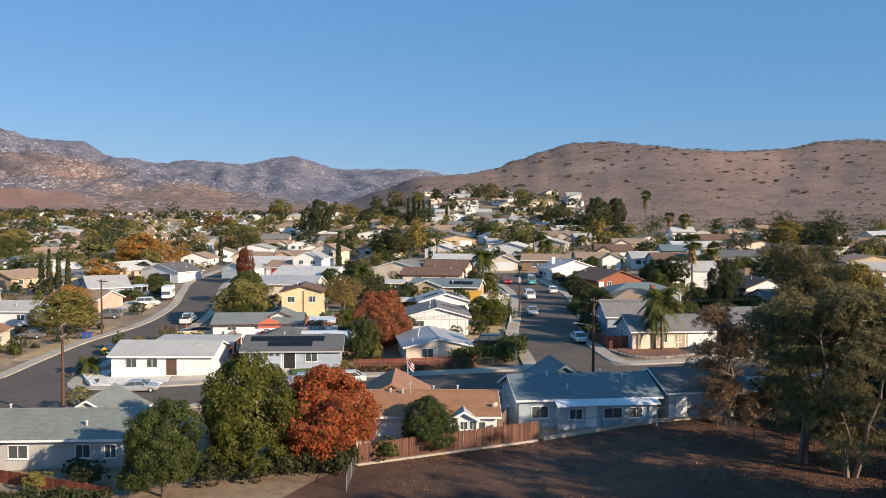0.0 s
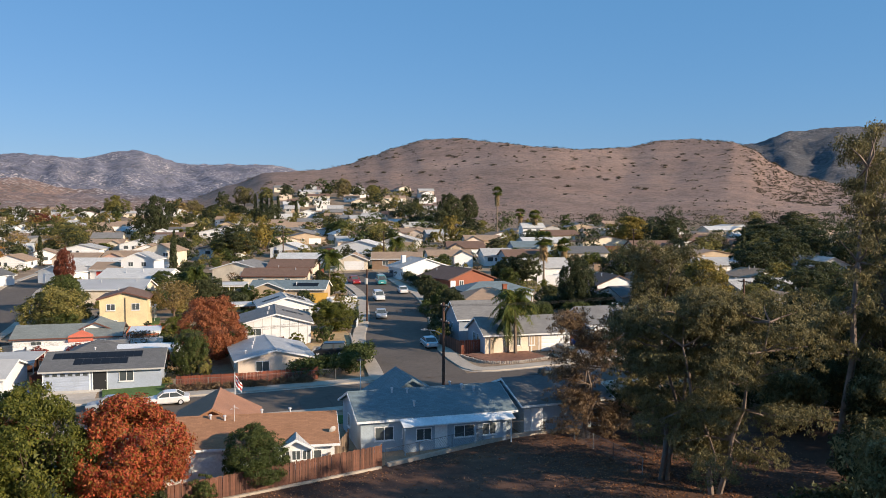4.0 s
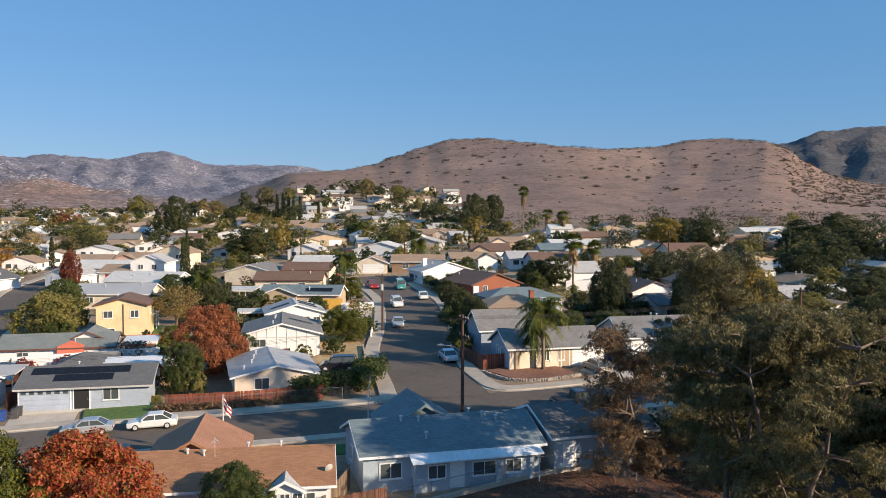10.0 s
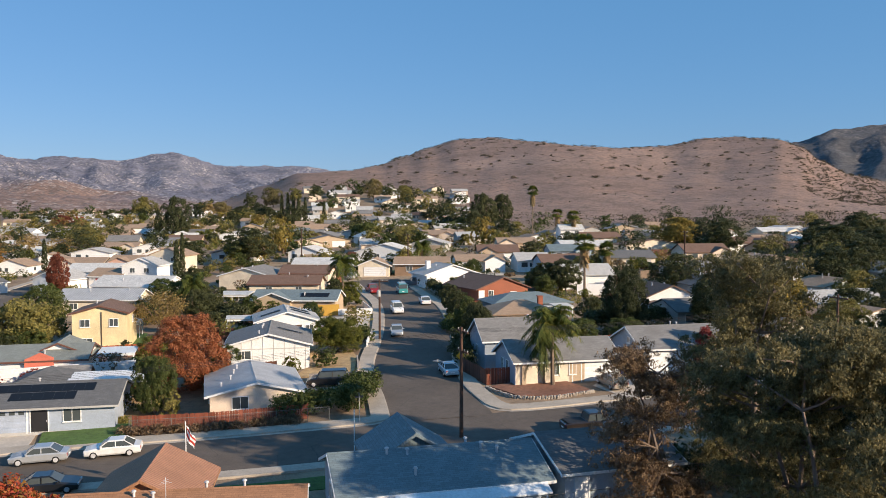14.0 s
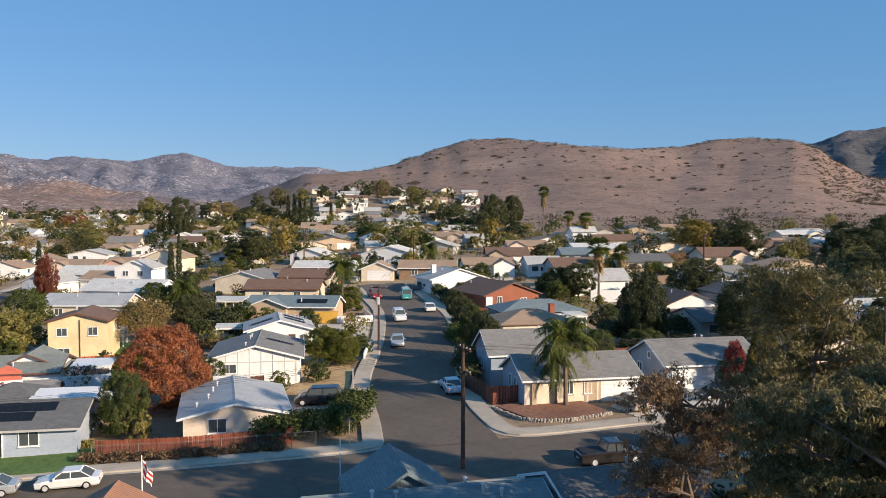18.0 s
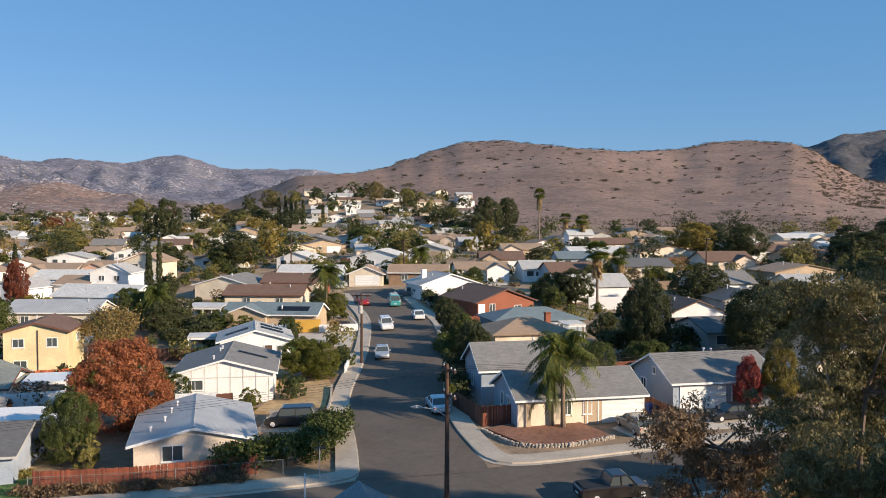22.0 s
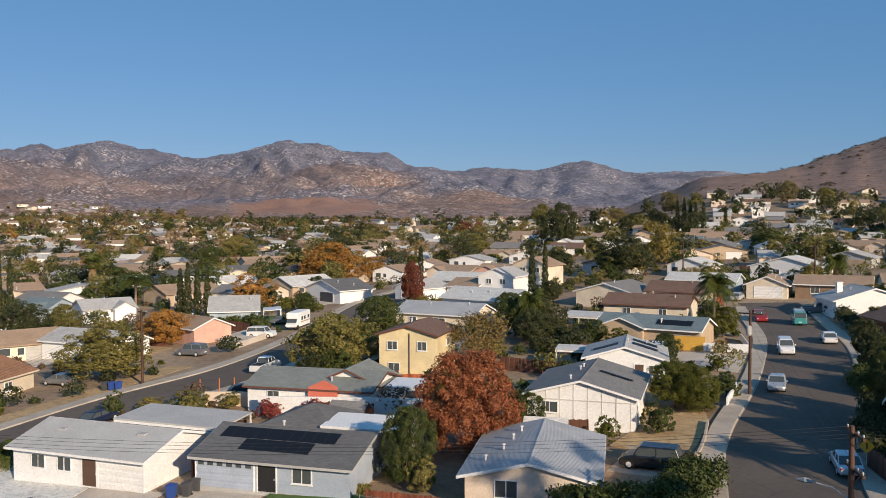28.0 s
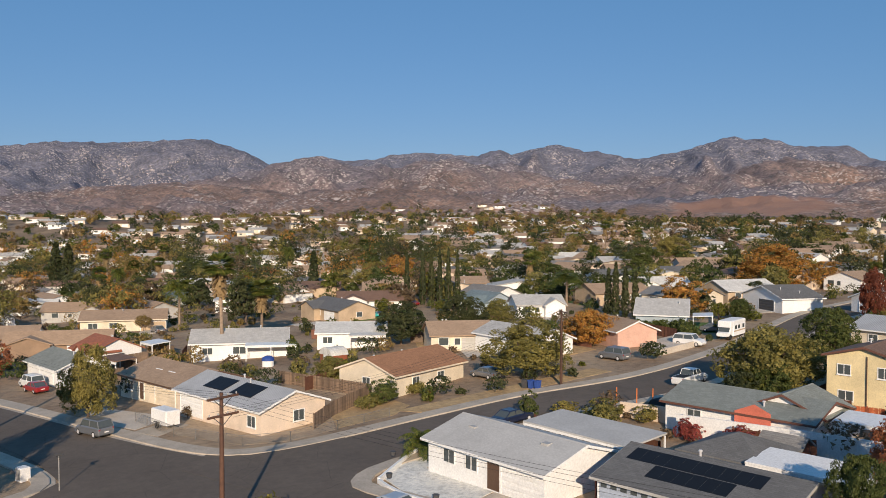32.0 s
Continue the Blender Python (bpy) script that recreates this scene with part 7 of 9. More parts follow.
patch("driveway_1", [(-49.6, 94.6), (-51.8, 100.0), (-45.6, 102.1), (-43.6, 96.6)], M["pale_concrete"], 0.035, "pale concrete driveway to the blue garage", "driveway")
patch("driveway_2", [(-57.3, 91.5), (-59.2, 96.0), (-52.6, 97.7), (-51.2, 93.9)], M["pale_concrete"], 0.035, "tan concrete driveway to the white garage", "driveway")
patch("forecourt", [(-67.6, 90.0), (-72.4, 95.6), (-69.5, 98.5), (-67.9, 94.2), (-59.4, 96.1), (-57.6, 91.9), (-62.0, 89.9)], M["gravel"], 0.06, "white gravel forecourt with low kerb", "yard")
patch("mulch_bed", [(-3.0, 118.2), (0.0, 120.2), (5.2, 121.0), (8.0, 116.6), (4.0, 114.3), (0.2, 114.2)], M["mulch"], 0.3, "raised bed of red bark mulch", "garden bed")
patch("dry_grass_plot", [(-26.4, 123.4), (-25.9, 133), (-22.6, 139), (-20.9, 134), (-19.7, 126), (-19.6, 122.8)], M["drygrass"], 0.14, "dry straw-coloured grass plot before the white house", "yard")
patch("driveway_3", [(8.4, 119.4), (9.4, 121.3), (13.2, 122.4), (15.2, 116.8), (10.8, 115.3)], M["pale_concrete"], 0.035, "concrete driveway with parked car", "driveway")
patch("driveway_4", [(15.6, 119.0), (13.6, 124.6), (21.0, 126.9), (23.4, 121.0)], M["pale_concrete"], 0.035, "broad concrete driveway before a white garage", "driveway")
patch("driveway_5", [(-24.2, 117.2), (-24.4, 121.4), (-18.2, 122.2), (-17.0, 117.6)], M["concrete"], 0.035, "concrete driveway with a black car and bins", "driveway")
patch("driveway_6", [(-31.6, 157.8), (-23.6, 156.6), (-25.2, 168.4), (-35.0, 166.8)], M["pale_concrete"], 0.035, "pale concrete yard by a white fence", "driveway")
patch("driveway_7", [(-113.6, 72.4), (-102.2, 79.2), (-98.6, 74.6), (-108.6, 69.5)], M["pale_concrete"], 0.035, "concrete driveway before the brown roofed house", "driveway")
patch("driveway_8", [(-100.6, 78.6), (-97.2, 80.0), (-94.0, 76.2), (-97.8, 74.4)], M["concrete"], 0.035, "short concrete drive under a trailer", "driveway")
patch("verge", [(-89.0, 101), (-92.0, 117), (-95, 133), (-91.5, 133.5), (-88.6, 117), (-86.2, 103)], M["drygrass"], 0.03, "dry grassy verge beside the curving street", "yard")
patch("terrace", [(-104.5, 149.5), (-96.5, 146.5), (-99.6, 158.0), (-107.5, 160)], M["pale_concrete"], 0.5, "raised pale concrete terrace with low wall", "yard")
patch("red_plot", [(-181, 74.2), (-183, 78.0), (-172, 82), (-170.5, 77.5)], M["mulch"], 0.05, "red bark plot before the long house", "yard")
patch("green_plot", [(-190, 137), (-186, 146), (-168, 144), (-171, 137)], M["lawn"], 0.04, "dull green grass plot by a white house", "lawn")


def wall_line(name, pts, h, t, material, label, category="wall", cap=None):
    """A low wall along a line, its top following the ground."""
    line = smooth_line(pts, 1.5) if len(pts) > 2 else [np.array(pts[0], float) + (np.array(pts[1], float) - np.array(pts[0], float)) * k / 8 for k in range(9)]
    rings = []
    for p, s in zip(line, sides(line)):
        a, b = p + s * t / 2, p - s * t / 2
        z = ground_z(*p)
        rings.append([(a[0], a[1], z - 0.4), (a[0], a[1], z + h), (b[0], b[1], z + h), (b[0], b[1], z - 0.4)])
    return tagged(new(name, mesh_of(name, *rings_mesh(rings), M[material])), label, category)


wall_line("garden_wall", [(-63.2, 118.2), (-55.2, 121.2), (-46.4, 124.2)], 2.0, 0.2, "white", "long white garden wall between two yards")
wall_line("garden_wall", [(-71.8, 118.6), (-66.4, 120.6), (-63.4, 119.2)], 1.6, 0.2, "beige", "tan board-like wall beside the street")
wall_line("garden_wall", [(-66.5, 89.2), (-70.6, 93.4), (-72.6, 96.0), (-71.6, 99.6)], 0.45, 0.25, "white", "low white curved kerb wall round the forecourt")
wall_line("garden_wall", [(-57.8, 91.2), (-62.2, 89.4), (-66.5, 89.2)], 0.35, 0.25, "white", "low white kerb wall before the forecourt")
wall_line("garden_wall", [(-54.0, 118.0), (-47.0, 120.4)], 1.0, 0.15, "greenfence", "green sheeted low fence under the white wall", "fence")
wall_line("terrace_wall", [(-96.3, 146.3), (-99.4, 158.1)], 0.9, 0.2, "pale_concrete", "pale concrete terrace wall beside the pavement")
wall_line("garden_wall", [(-31.0, 168.7), (-25.2, 169.5)], 1.1, 0.12, "white", "white panelled fence across a corner yard")
wall_line("garden_wall", [(-25.2, 169.7), (-28.4, 178.2)], 1.0, 0.12, "white", "white panelled fence beside the pavement")
wall_line("garden_wall", [(-20.8, 140.4), (-21.6, 147.5)], 1.0, 0.15, "white", "low white wall stub beside the pavement")
wall_line("garden_wall", [(-18.6, 121.6), (-19.4, 127.0), (-20.8, 133.5)], 0.5, 0.2, "concrete", "low concrete kerb wall along dry grass plot")
wall_line("garden_wall", [(-24.2, 121.8), (-18.6, 122.4)], 0.8, 0.3, "stone", "rough stone retaining wall behind the car")
wall_line("garden_wall", [(11.4, 189.4), (18.4, 190.2)], 2.2, 0.2, "white", "white yard wall below a fan palm")
wall_line("garden_wall", [(-8.0, 160.0), (-9.6, 168.0)], 0.9, 0.2, "concrete", "grey retaining wall by the pavement")
wall_line("garden_wall", [(-36.6, 167.6), (-30.8, 168.8)], 1.9, 0.15, "ochre", "ochre painted yard wall")


wall_line("garden_wall", [(-8.4, 75.5), (2.4, 83.2), (6.4, 84.7)], 0.35, 0.3, "concrete", "low rough concrete kerb along the field")
wall_line("garden_wall", [(-23.9, 65.8), (-8.9, 75.1)], 0.2, 0.25, "concrete", "pale concrete footing under the board fence")


# rubble stones round the mulch bed, one by one
bed = thing("stone_edging", 0.2, 114.2, 0, "edging of rough pale rubble stones round the bed", "stone wall")
edge = smooth_line([(-3.3, 118.0), (-1.6, 115.6), (0.2, 113.9), (4.0, 114.0), (8.1, 116.4)], 0.29)
rs_ = random.Random(3)
stones = [mesh_of("stone", *block(-a_, a_, -b_, b_, -0.08, c_, 0.05), M["stone"]) for a_, b_, c_ in ((0.17, 0.12, 0.13), (0.13, 0.13, 0.16), (0.2, 0.11, 0.1))]
for k, p in enumerate(edge):
    for lay in range(2):
        q = Vector((p[0] + rs_.uniform(-0.05, 0.05), p[1] + rs_.uniform(-0.05, 0.05), ground_z(p[0], p[1]) + 0.06 + lay * 0.17)) - bed.location
        part("stone", stones[(k + lay) % 3], None, bed, "", pose(q[0], q[1], q[2], rs_.uniform(-12, 12), rs_.uniform(-12, 12), rs_.uniform(0, 360)))


# ---- fences ----
def board_fence(pts, h, material, label, gap=0.16, post="fence_grey"):
    """Upright boards on rails and posts along a line."""
    a0 = np.array(pts[0], float)
    root = thing("fence", a0[0], a0[1], 0, label, "fence", "board fences")
    base = root.location.copy()
    bm_ = shared(("board", h, material, gap), lambda: mesh_of("board", *block(-gap / 2 + 0.006, gap / 2 - 0.006, -0.012, 0.012, 0.04, h), M[material]))
    pm_ = shared(("fpost", h, material), lambda: mesh_of("post", *block(-0.05, 0.05, -0.05, 0.05, -0.4, h + 0.06), M[material]))
    for i in range(len(pts) - 1):
        p, q = np.array(pts[i], float), np.array(pts[i + 1], float)
        L = np.linalg.norm(q - p)
        rot = math.degrees(math.atan2(q[1] - p[1], q[0] - p[0]))
        n = int(L / gap)
        for k in range(n):
            c = p + (q - p) * (k + 0.5) / n
            part("board", bm_, None, root, "", pose(c[0] - base.x, c[1] - base.y, ground_z(*c) - base.z + 0.02 * math.sin(k * 1.7), 0, 0.8 * math.sin(k * 2.3), rot))
        m = max(2, int(L / 2.4) + 1)
        for k in range(m):
            c = p + (q - p) * k / (m - 1)
            part("post", pm_, None, root, "", pose(c[0] - base.x, c[1] - base.y, ground_z(*c) - base.z, 0, 0, rot) @ pose(0, 0.07, 0))
        for z in (0.35, h - 0.3):
            z0, z1 = ground_z(*p) + z, ground_z(*q) + z
            part("rail", rings_mesh([[(u[0] - base.x - sx * math.sin(radians(rot)), u[1] - base.y + sx * math.cos(radians(rot)), zz - base.z + dz) for sx, dz in ((0.015, 0), (0.06, 0), (0.06, 0.09), (0.015, 0.09))] for u, zz in ((p, z0), (q, z1))]), M[material], root)
    return root


board_fence([(-23.6, 66.2), (-8.9, 75.5)], 1.85, "fence_brown", "brown weathered board fence along the bare field")
board_fence([(-36.2, 101.9), (-28.8, 103.3), (-20.4, 106.3)], 1.5, "fence_red", "red stained board fence before the peach house")
board_fence([(-3.4, 119.6), (-0.6, 120.4)], 1.9, "fence_red", "red-brown board fence at the corner house")
board_fence([(-6.8, 126.4), (-3.4, 119.6)], 1.8, "fence_brown", "brown shaded board fence along the pavement")
board_fence([(11.4, 127.0), (15.2, 118.6)], 1.6, "fence_brown", "brown board fence between two driveways")
board_fence([(-86.6, 90.6), (-91.4, 94.6), (-97.0, 101.4)], 1.7, "fence_grey", "weathered board fence behind the peach house")
board_fence([(-97.0, 101.4), (-114.0, 95.0)], 1.7, "fence_grey", "weathered board fence between back yards", 0.2)
board_fence([(-173.0, 64.6), (-168.0, 81.0)], 1.9, "fence_brown", "long brown board fence", 0.3)
board_fence([(-50.6, 147.8), (-40.6, 147.0)], 1.7, "fence_brown", "dark board fence behind the white house", 0.22)
board_fence([(-58.0, 173.6), (-47.4, 174.6)], 1.7, "fence_grey", "grey board fence between yards", 0.25)
board_fence([(-51, 274), (-28, 272)], 2.0, "fence_brown", "long dark fence above the street's end", 0.5)
board_fence([(-13.0, 73.6), (-12.4, 80.0)], 1.8, "fence_grey", "weathered board fence between two houses")
board_fence([(-62.4, 132.6), (-51.0, 136.6)], 1.6, "fence_orange", "bright orange board fence below the yellow house", 0.2)
board_fence([(30, 268), (46, 271)], 1.8, "fence_brown", "brown fence below a cream house", 0.5)
board_fence([(-70.0, 60.4), (-40.5, 55.0)], 1.1, "fence_red", "low red-brown fence behind the grey house", 0.22)


def wire_fence(pts, h, label):
    """Chain link: posts, top rail and a slack web of thin wires."""
    a0 = pts[0]
    root = thing("wire_fence", a0[0], a0[1], 0, label, "fence", "wire fences")
    base = root.location.copy()
    web = []
    for i in range(len(pts) - 1):
        p, q = np.array(pts[i], float), np.array(pts[i + 1], float)
        L = np.linalg.norm(q - p)
        m = max(2, int(L / 2.8) + 1)
        for k in range(m):
            c = p + (q - p) * k / (m - 1)
            part("post", shared(("wpost", h), lambda: mesh_of("post", *tube([(0, 0, -0.3), (0, 0, h + 0.05)], 0.035, 6), M["wire"])), None, root, "", pose(c[0] - base.x, c[1] - base.y, ground_z(*c) - base.z))
        e = [np.array([*u, ground_z(*u)]) - np.array(base) for u in (p, q)]
        part("rail", tube([tuple(e[0] + (0, 0, h)), tuple(e[1] + (0, 0, h))], 0.022, 5), M["wire"], root)
        n = int(L / 0.22)
        d = (e[1] - e[0]) / n
        for k in range(-4, n):
            for up in (0, 1):
                a, b = max(k, 0), min(k + 5, n)
                za, zb = h * (a - k) / 5, h * (b - k) / 5
                if up:
                    za, zb = h - za, h - zb
                web.append(tube([tuple(e[0] + d * a + (0, 0, za)), tuple(e[0] + d * b + (0, 0, zb))], 0.006, 3))
    ob = part("web", joined(web), M["wire"], root)
    tagged(ob, "thin diagonal wire web", kind="stuff")
    return root


wire_fence([(-8.6, 75.8), (2.3, 83.5), (6.6, 85.0), (10.6, 77.2), (12.4, 73.6)], 1.4, "grey chain-link fence round the bare field")
wire_fence([(-102.8, 75.2), (-93.0, 77.6), (-84.6, 82.6), (-83.2, 87.0), (-84.6, 92.4), (-86.4, 99.0)], 1.1, "low chain-link fence round the corner garden")
wire_fence([(-36.2, 101.2), (-28.6, 102.6), (-20.2, 105.4), (-18.2, 106.0)], 1.3, "chain-link fence before the red boards")
wire_fence([(-23.8, 66.0), (-22.6, 60.0)], 1.3, "leaning chain-link fence stub in the field")


# ---- hedges ----
def hedge(pts, w, h, leaf, label, size=0.2, dense=520):
    a0 = pts[0]
    root = thing("hedge", a0[0], a0[1], 0, label, "hedge")
    rng = np.random.default_rng(int(abs(a0[0]) * 10))
    lobes = []
    for p in smooth_line(pts, 0.9):
        for _ in range(2):
            s = w / 2 * rng.uniform(0.6, 1.0)
            x, y = p[0] + rng.normal() * w * 0.16, p[1] + rng.normal() * w * 0.16
            lobes.append((x - root.location.x, y - root.location.y, ground_z(x, y) - root.location.z + h * rng.uniform(0.35, 0.6), s, s, h * rng.uniform(0.32, 0.5)))
    c, d = clumps(rng, lobes, max(20, int(len(lobes) * dense / 32)), 16, size * 1.1)
    part("foliage", leaf_mesh("foliage", c, size, leaf, rng, d), None, root)
    stems = [tube([(l[0], l[1], l[2] - h * 0.7), (l[0] + 0.1, l[1], l[2] + h * 0.2)], [0.05, 0.02], 5) for l in lobes[::3]]
    part("stems", joined(stems), M["bark"], root)
    return root


hedge([(-22.8, 107.4), (-18.8, 108.2), (-16.9, 111.6), (-16.7, 116.6)], 3.8, 2.5, "L_green", "dense dark green hedge at the street corner", 0.2, 900)
hedge([(-34.0, 60.6), (-29, 62.2), (-23.8, 64.6)], 1.8, 2.2, "L_dark", "low dark hedge along the field", 0.18, 500)
hedge([(-60, 50), (-52, 51.6), (-40, 53.2)], 1.6, 1.5, "L_dark", "dark shrubs along the back fence", 0.2, 500)
hedge([(-100.5, 80.6), (-104.6, 83.4), (-103.0, 87)], 1.5, 1.3, "L_eucb", "dry brownish hedge beside the driveway", 0.16, 500)
hedge([(-92, 98.4), (-97, 104.2), (-95.6, 107.4)], 1.8, 1.2, "L_olive", "olive shrubs below the brown roofed house", 0.18, 500)
hedge([(-105.5, 160.5), (-111.0, 163.5), (-117.0, 158.5)], 2.6, 2.2, "L_green", "green hedge beside the sky-blue house", 0.25, 400)
hedge([(-75.2, 145), (-78.0, 152.5), (-82, 161)], 3.0, 3.0, "L_dark", "dark shrubs beside the curving street", 0.25, 500)
hedge([(-6.2, 128.6), (-7.0, 133.5), (-7.8, 140)], 2.4, 2.6, "L_dark", "dark mixed shrubs along the shaded pavement", 0.2, 600)
hedge([(-9.4, 150), (-10.6, 157)], 2.2, 1.8, "L_green", "green shrubs along the pavement", 0.2, 500)
hedge([(-13.4, 186), (-16.8, 198), (-20.4, 207)], 2.6, 2.0, "L_dark", "dark hedge beside the parked cars", 0.25, 400)
hedge([(-43.6, 102.9), (-38.2, 104.6)], 0.8, 0.6, "L_olive", "low clipped shrubs under the window", 0.14, 300)
hedge([(-36.6, 100.6), (-29, 102.0), (-21, 104.6)], 1.3, 0.9, "L_eucb", "dry weeds along the fence foot", 0.14, 350)
hedge([(8, 88), (20, 91), (30, 92)], 4.0, 3.0, "L_dark", "dark undergrowth beneath the eucalyptus trees", 0.25, 500)
hedge([(20, 62), (30, 66), (40, 70)], 4.0, 2.6, "L_dark", "dark undergrowth along the field's edge", 0.25, 500)
hedge([(11, 150), (17, 153), (23, 156)], 3.5, 3.5, "L_dark", "dark shrubs behind the blue-grey house", 0.25, 500)
hedge([(-50, 159), (-46, 163), (-53, 169)], 3.0, 2.6, "L_dark", "dark shrubs and creepers in a back yard", 0.25, 500)


# ---- cars ----
PAINTS = {"white": (0.8, 0.8, 0.79), "silver": (0.5, 0.52, 0.54), "grey": (0.2, 0.21, 0.23), "black": (0.015, 0.016, 0.02), "red": (0.3, 0.02, 0.02), "navy": (0.015, 0.02, 0.05), "teal": (0.06, 0.32, 0.33), "paleblue": (0.5, 0.6, 0.66), "turquoise": (0.05, 0.5, 0.46), "tan": (0.45, 0.38, 0.3), "darkblue": (0.06, 0.09, 0.14), "maroon": (0.022, 0.016, 0.014)}
for key, c in PAINTS.items():
    M["car_" + key] = gloss("car_paint_" + key, c, 0.3, 0.3 if key in ("silver", "grey") else 0.0, 0.6)
M["lampglass"], M["tailglass"] = gloss("headlamp_glass", (0.6, 0.62, 0.64), 0.1), gloss("tail_lamp", (0.35, 0.01, 0.01), 0.2)
KINDS = {  # length, width, height, bonnet end, screen top, roof end, tail top (shares of length), belt height
    "sedan": (4.7, 1.82, 1.45, 0.27, 0.42, 0.72, 0.88, 0.92), "suv": (4.8, 1.92, 1.84, 0.25, 0.34, 0.93, 0.99, 1.1), "pickup": (5.5, 1.95, 1.82, 0.26, 0.36, 0.58, 0.62, 1.12),
    "van": (5.2, 2.0, 2.15, 0.17, 0.27, 0.97, 0.995, 1.25), "wagon": (4.8, 1.84, 1.5, 0.26, 0.4, 0.86, 0.96, 0.95)}


def lofted(stations):
    """A rounded body from stations along x: (x, half width, low, high, shoulder)."""
    rings = []
    for x, w, z0, z1, sh in stations:
        rings.append([(x, -w * 0.9, z0), (x, -w, z0 + 0.14), (x, -w, z1 - sh), (x, -w * 0.9, z1), (x, w * 0.9, z1), (x, w, z1 - sh), (x, w, z0 + 0.14), (x, w * 0.9, z0)])
    return rings_mesh(rings)


def car(kind, colour, x, y, rot, label, dz=0.0):
    L, W, H, bon, scr, rend, tail, belt = KINDS[kind]
    root = thing("car" if kind not in ("pickup", "van") else {"pickup": "pickup_truck", "van": "van"}[kind], x, y, rot, label, "car" if kind not in ("pickup", "van") else kind, "parked vehicles", 0.07 + dz)
    gx, gy = (ground_z(x + 1, y) - ground_z(x - 1, y)) / 2, (ground_z(x, y + 1) - ground_z(x, y - 1)) / 2
    n = Vector((-gx, -gy, 1)).normalized()
    root.matrix_basis = Matrix.Translation(root.location) @ Vector((0, 0, 1)).rotation_difference(n).to_matrix().to_4x4() @ pose(0, 0, 0, 0, 0, rot)
    hw, X = W / 2, lambda s: L / 2 - L * s
    c = M["car_" + colour]
    part("body", lofted([(X(0), hw * 0.8, 0.38, 0.6, 0.08), (X(0.02), hw * 0.93, 0.26, 0.72, 0.1), (X(0.12), hw, 0.24, belt - 0.1, 0.14), (X(bon), hw, 0.24, belt, 0.12), (X(0.55), hw, 0.24, belt + 0.02, 0.1),
                         (X(0.9), hw, 0.24, belt + 0.02 if kind != "sedan" else belt, 0.12), (X(0.985), hw * 0.94, 0.28, belt - 0.05, 0.12), (X(1), hw * 0.84, 0.4, belt - 0.18, 0.1)]), c, root)
    tw = hw * 0.78
    lo = belt - 0.01
    gl = rings_mesh([[(X(bon), -hw * 0.9, lo), (X(bon), hw * 0.9, lo), (X(tail), hw * 0.9, lo), (X(tail), -hw * 0.9, lo)], [(X(scr), -tw, H - 0.07), (X(scr), tw, H - 0.07), (X(rend), tw, H - 0.07), (X(rend), -tw, H - 0.07)]])
    part("glasshouse", gl, M["glass"], root, "dark window glass")
    k = 0.03
    part("roof", rings_mesh([[(X(scr) + k, -tw - k, H - 0.09), (X(scr) + k, tw + k, H - 0.09), (X(rend) - k, tw + k, H - 0.09), (X(rend) - k, -tw - k, H - 0.09)],
                             [(X(scr) - 0.12, -tw + 0.08, H), (X(scr) - 0.12, tw - 0.08, H), (X(rend) + 0.1, tw - 0.08, H), (X(rend) + 0.1, -tw + 0.08, H)]]), c, root)
    mid = (scr + rend) / 2
    for s in (-1, 1):
        for q, r in ((bon, scr), (mid - 0.01, mid - 0.01), (tail, rend)):
            part("pillar", tube([(X(q), s * hw * 0.905, lo - 0.02), (X(r), s * (tw + 0.01), H - 0.08)], 0.045, 5), c, root)
        part("mirror", block(X(bon + 0.05) - 0.08, X(bon + 0.05) + 0.08, s * (hw + 0.1) - 0.09, s * (hw + 0.1) + 0.09, belt, belt + 0.15, 0.03), c, root)
        part("headlight", block(X(0.005) - 0.1, X(0.005), s * hw * 0.68 - 0.17, s * hw * 0.68 + 0.17, 0.58, 0.72, 0.02), M["lampglass"], root)
        part("tail_light", block(X(0.995) - 0.02, X(0.995) + 0.05, s * hw * 0.76 - 0.12, s * hw * 0.76 + 0.12, belt - 0.34, belt - 0.12, 0.02), M["tailglass"], root)
    if kind == "pickup":
        # no hollow is modelled: its darkness is painted as a flat black sheet
        part("bed", joined([block(X(0.96), X(0.64), -hw * 0.8, hw * 0.8, belt + 0.025, belt + 0.03)]), M["black"], root, "flat black sheet in place of the load bed")
    if kind == "van":
        part("roof_rack", joined([tube([(X(0.35), s * tw * 0.8, H + 0.1), (X(0.9), s * tw * 0.8, H + 0.1)], 0.03, 5) for s in (-1, 1)] + [tube([(X(q), -tw * 0.8, H + 0.1), (X(q), tw * 0.8, H + 0.1)], 0.03, 5) for q in (0.4, 0.6, 0.85)]), M["chrome"], root)
    wr = 0.33 if kind in ("sedan", "wagon") else 0.37
    wheel = shared(("wheel", wr), lambda: (mesh_of("wheel", *tube([(0, -0.11, 0), (0, -0.08, 0), (0, 0.08, 0), (0, 0.11, 0)], [wr * 0.85, wr, wr, wr * 0.85], 18), M["rubber"]), mesh_of("rim", *tube([(0, -0.125, 0), (0, 0.125, 0)], wr * 0.6, 14), M["chrome"])))
    for q in (0.18, 0.8):
        for s in (-1, 1):
            o = part("wheel", wheel[0], None, root, "", pose(X(q), s * (hw - 0.1), wr))
            part("rim", wheel[1], None, o)
    part("plate", block(X(1) - 0.02, X(1) - 0.005, -0.25, 0.25, 0.55, 0.67), M["white"], root)
    return root


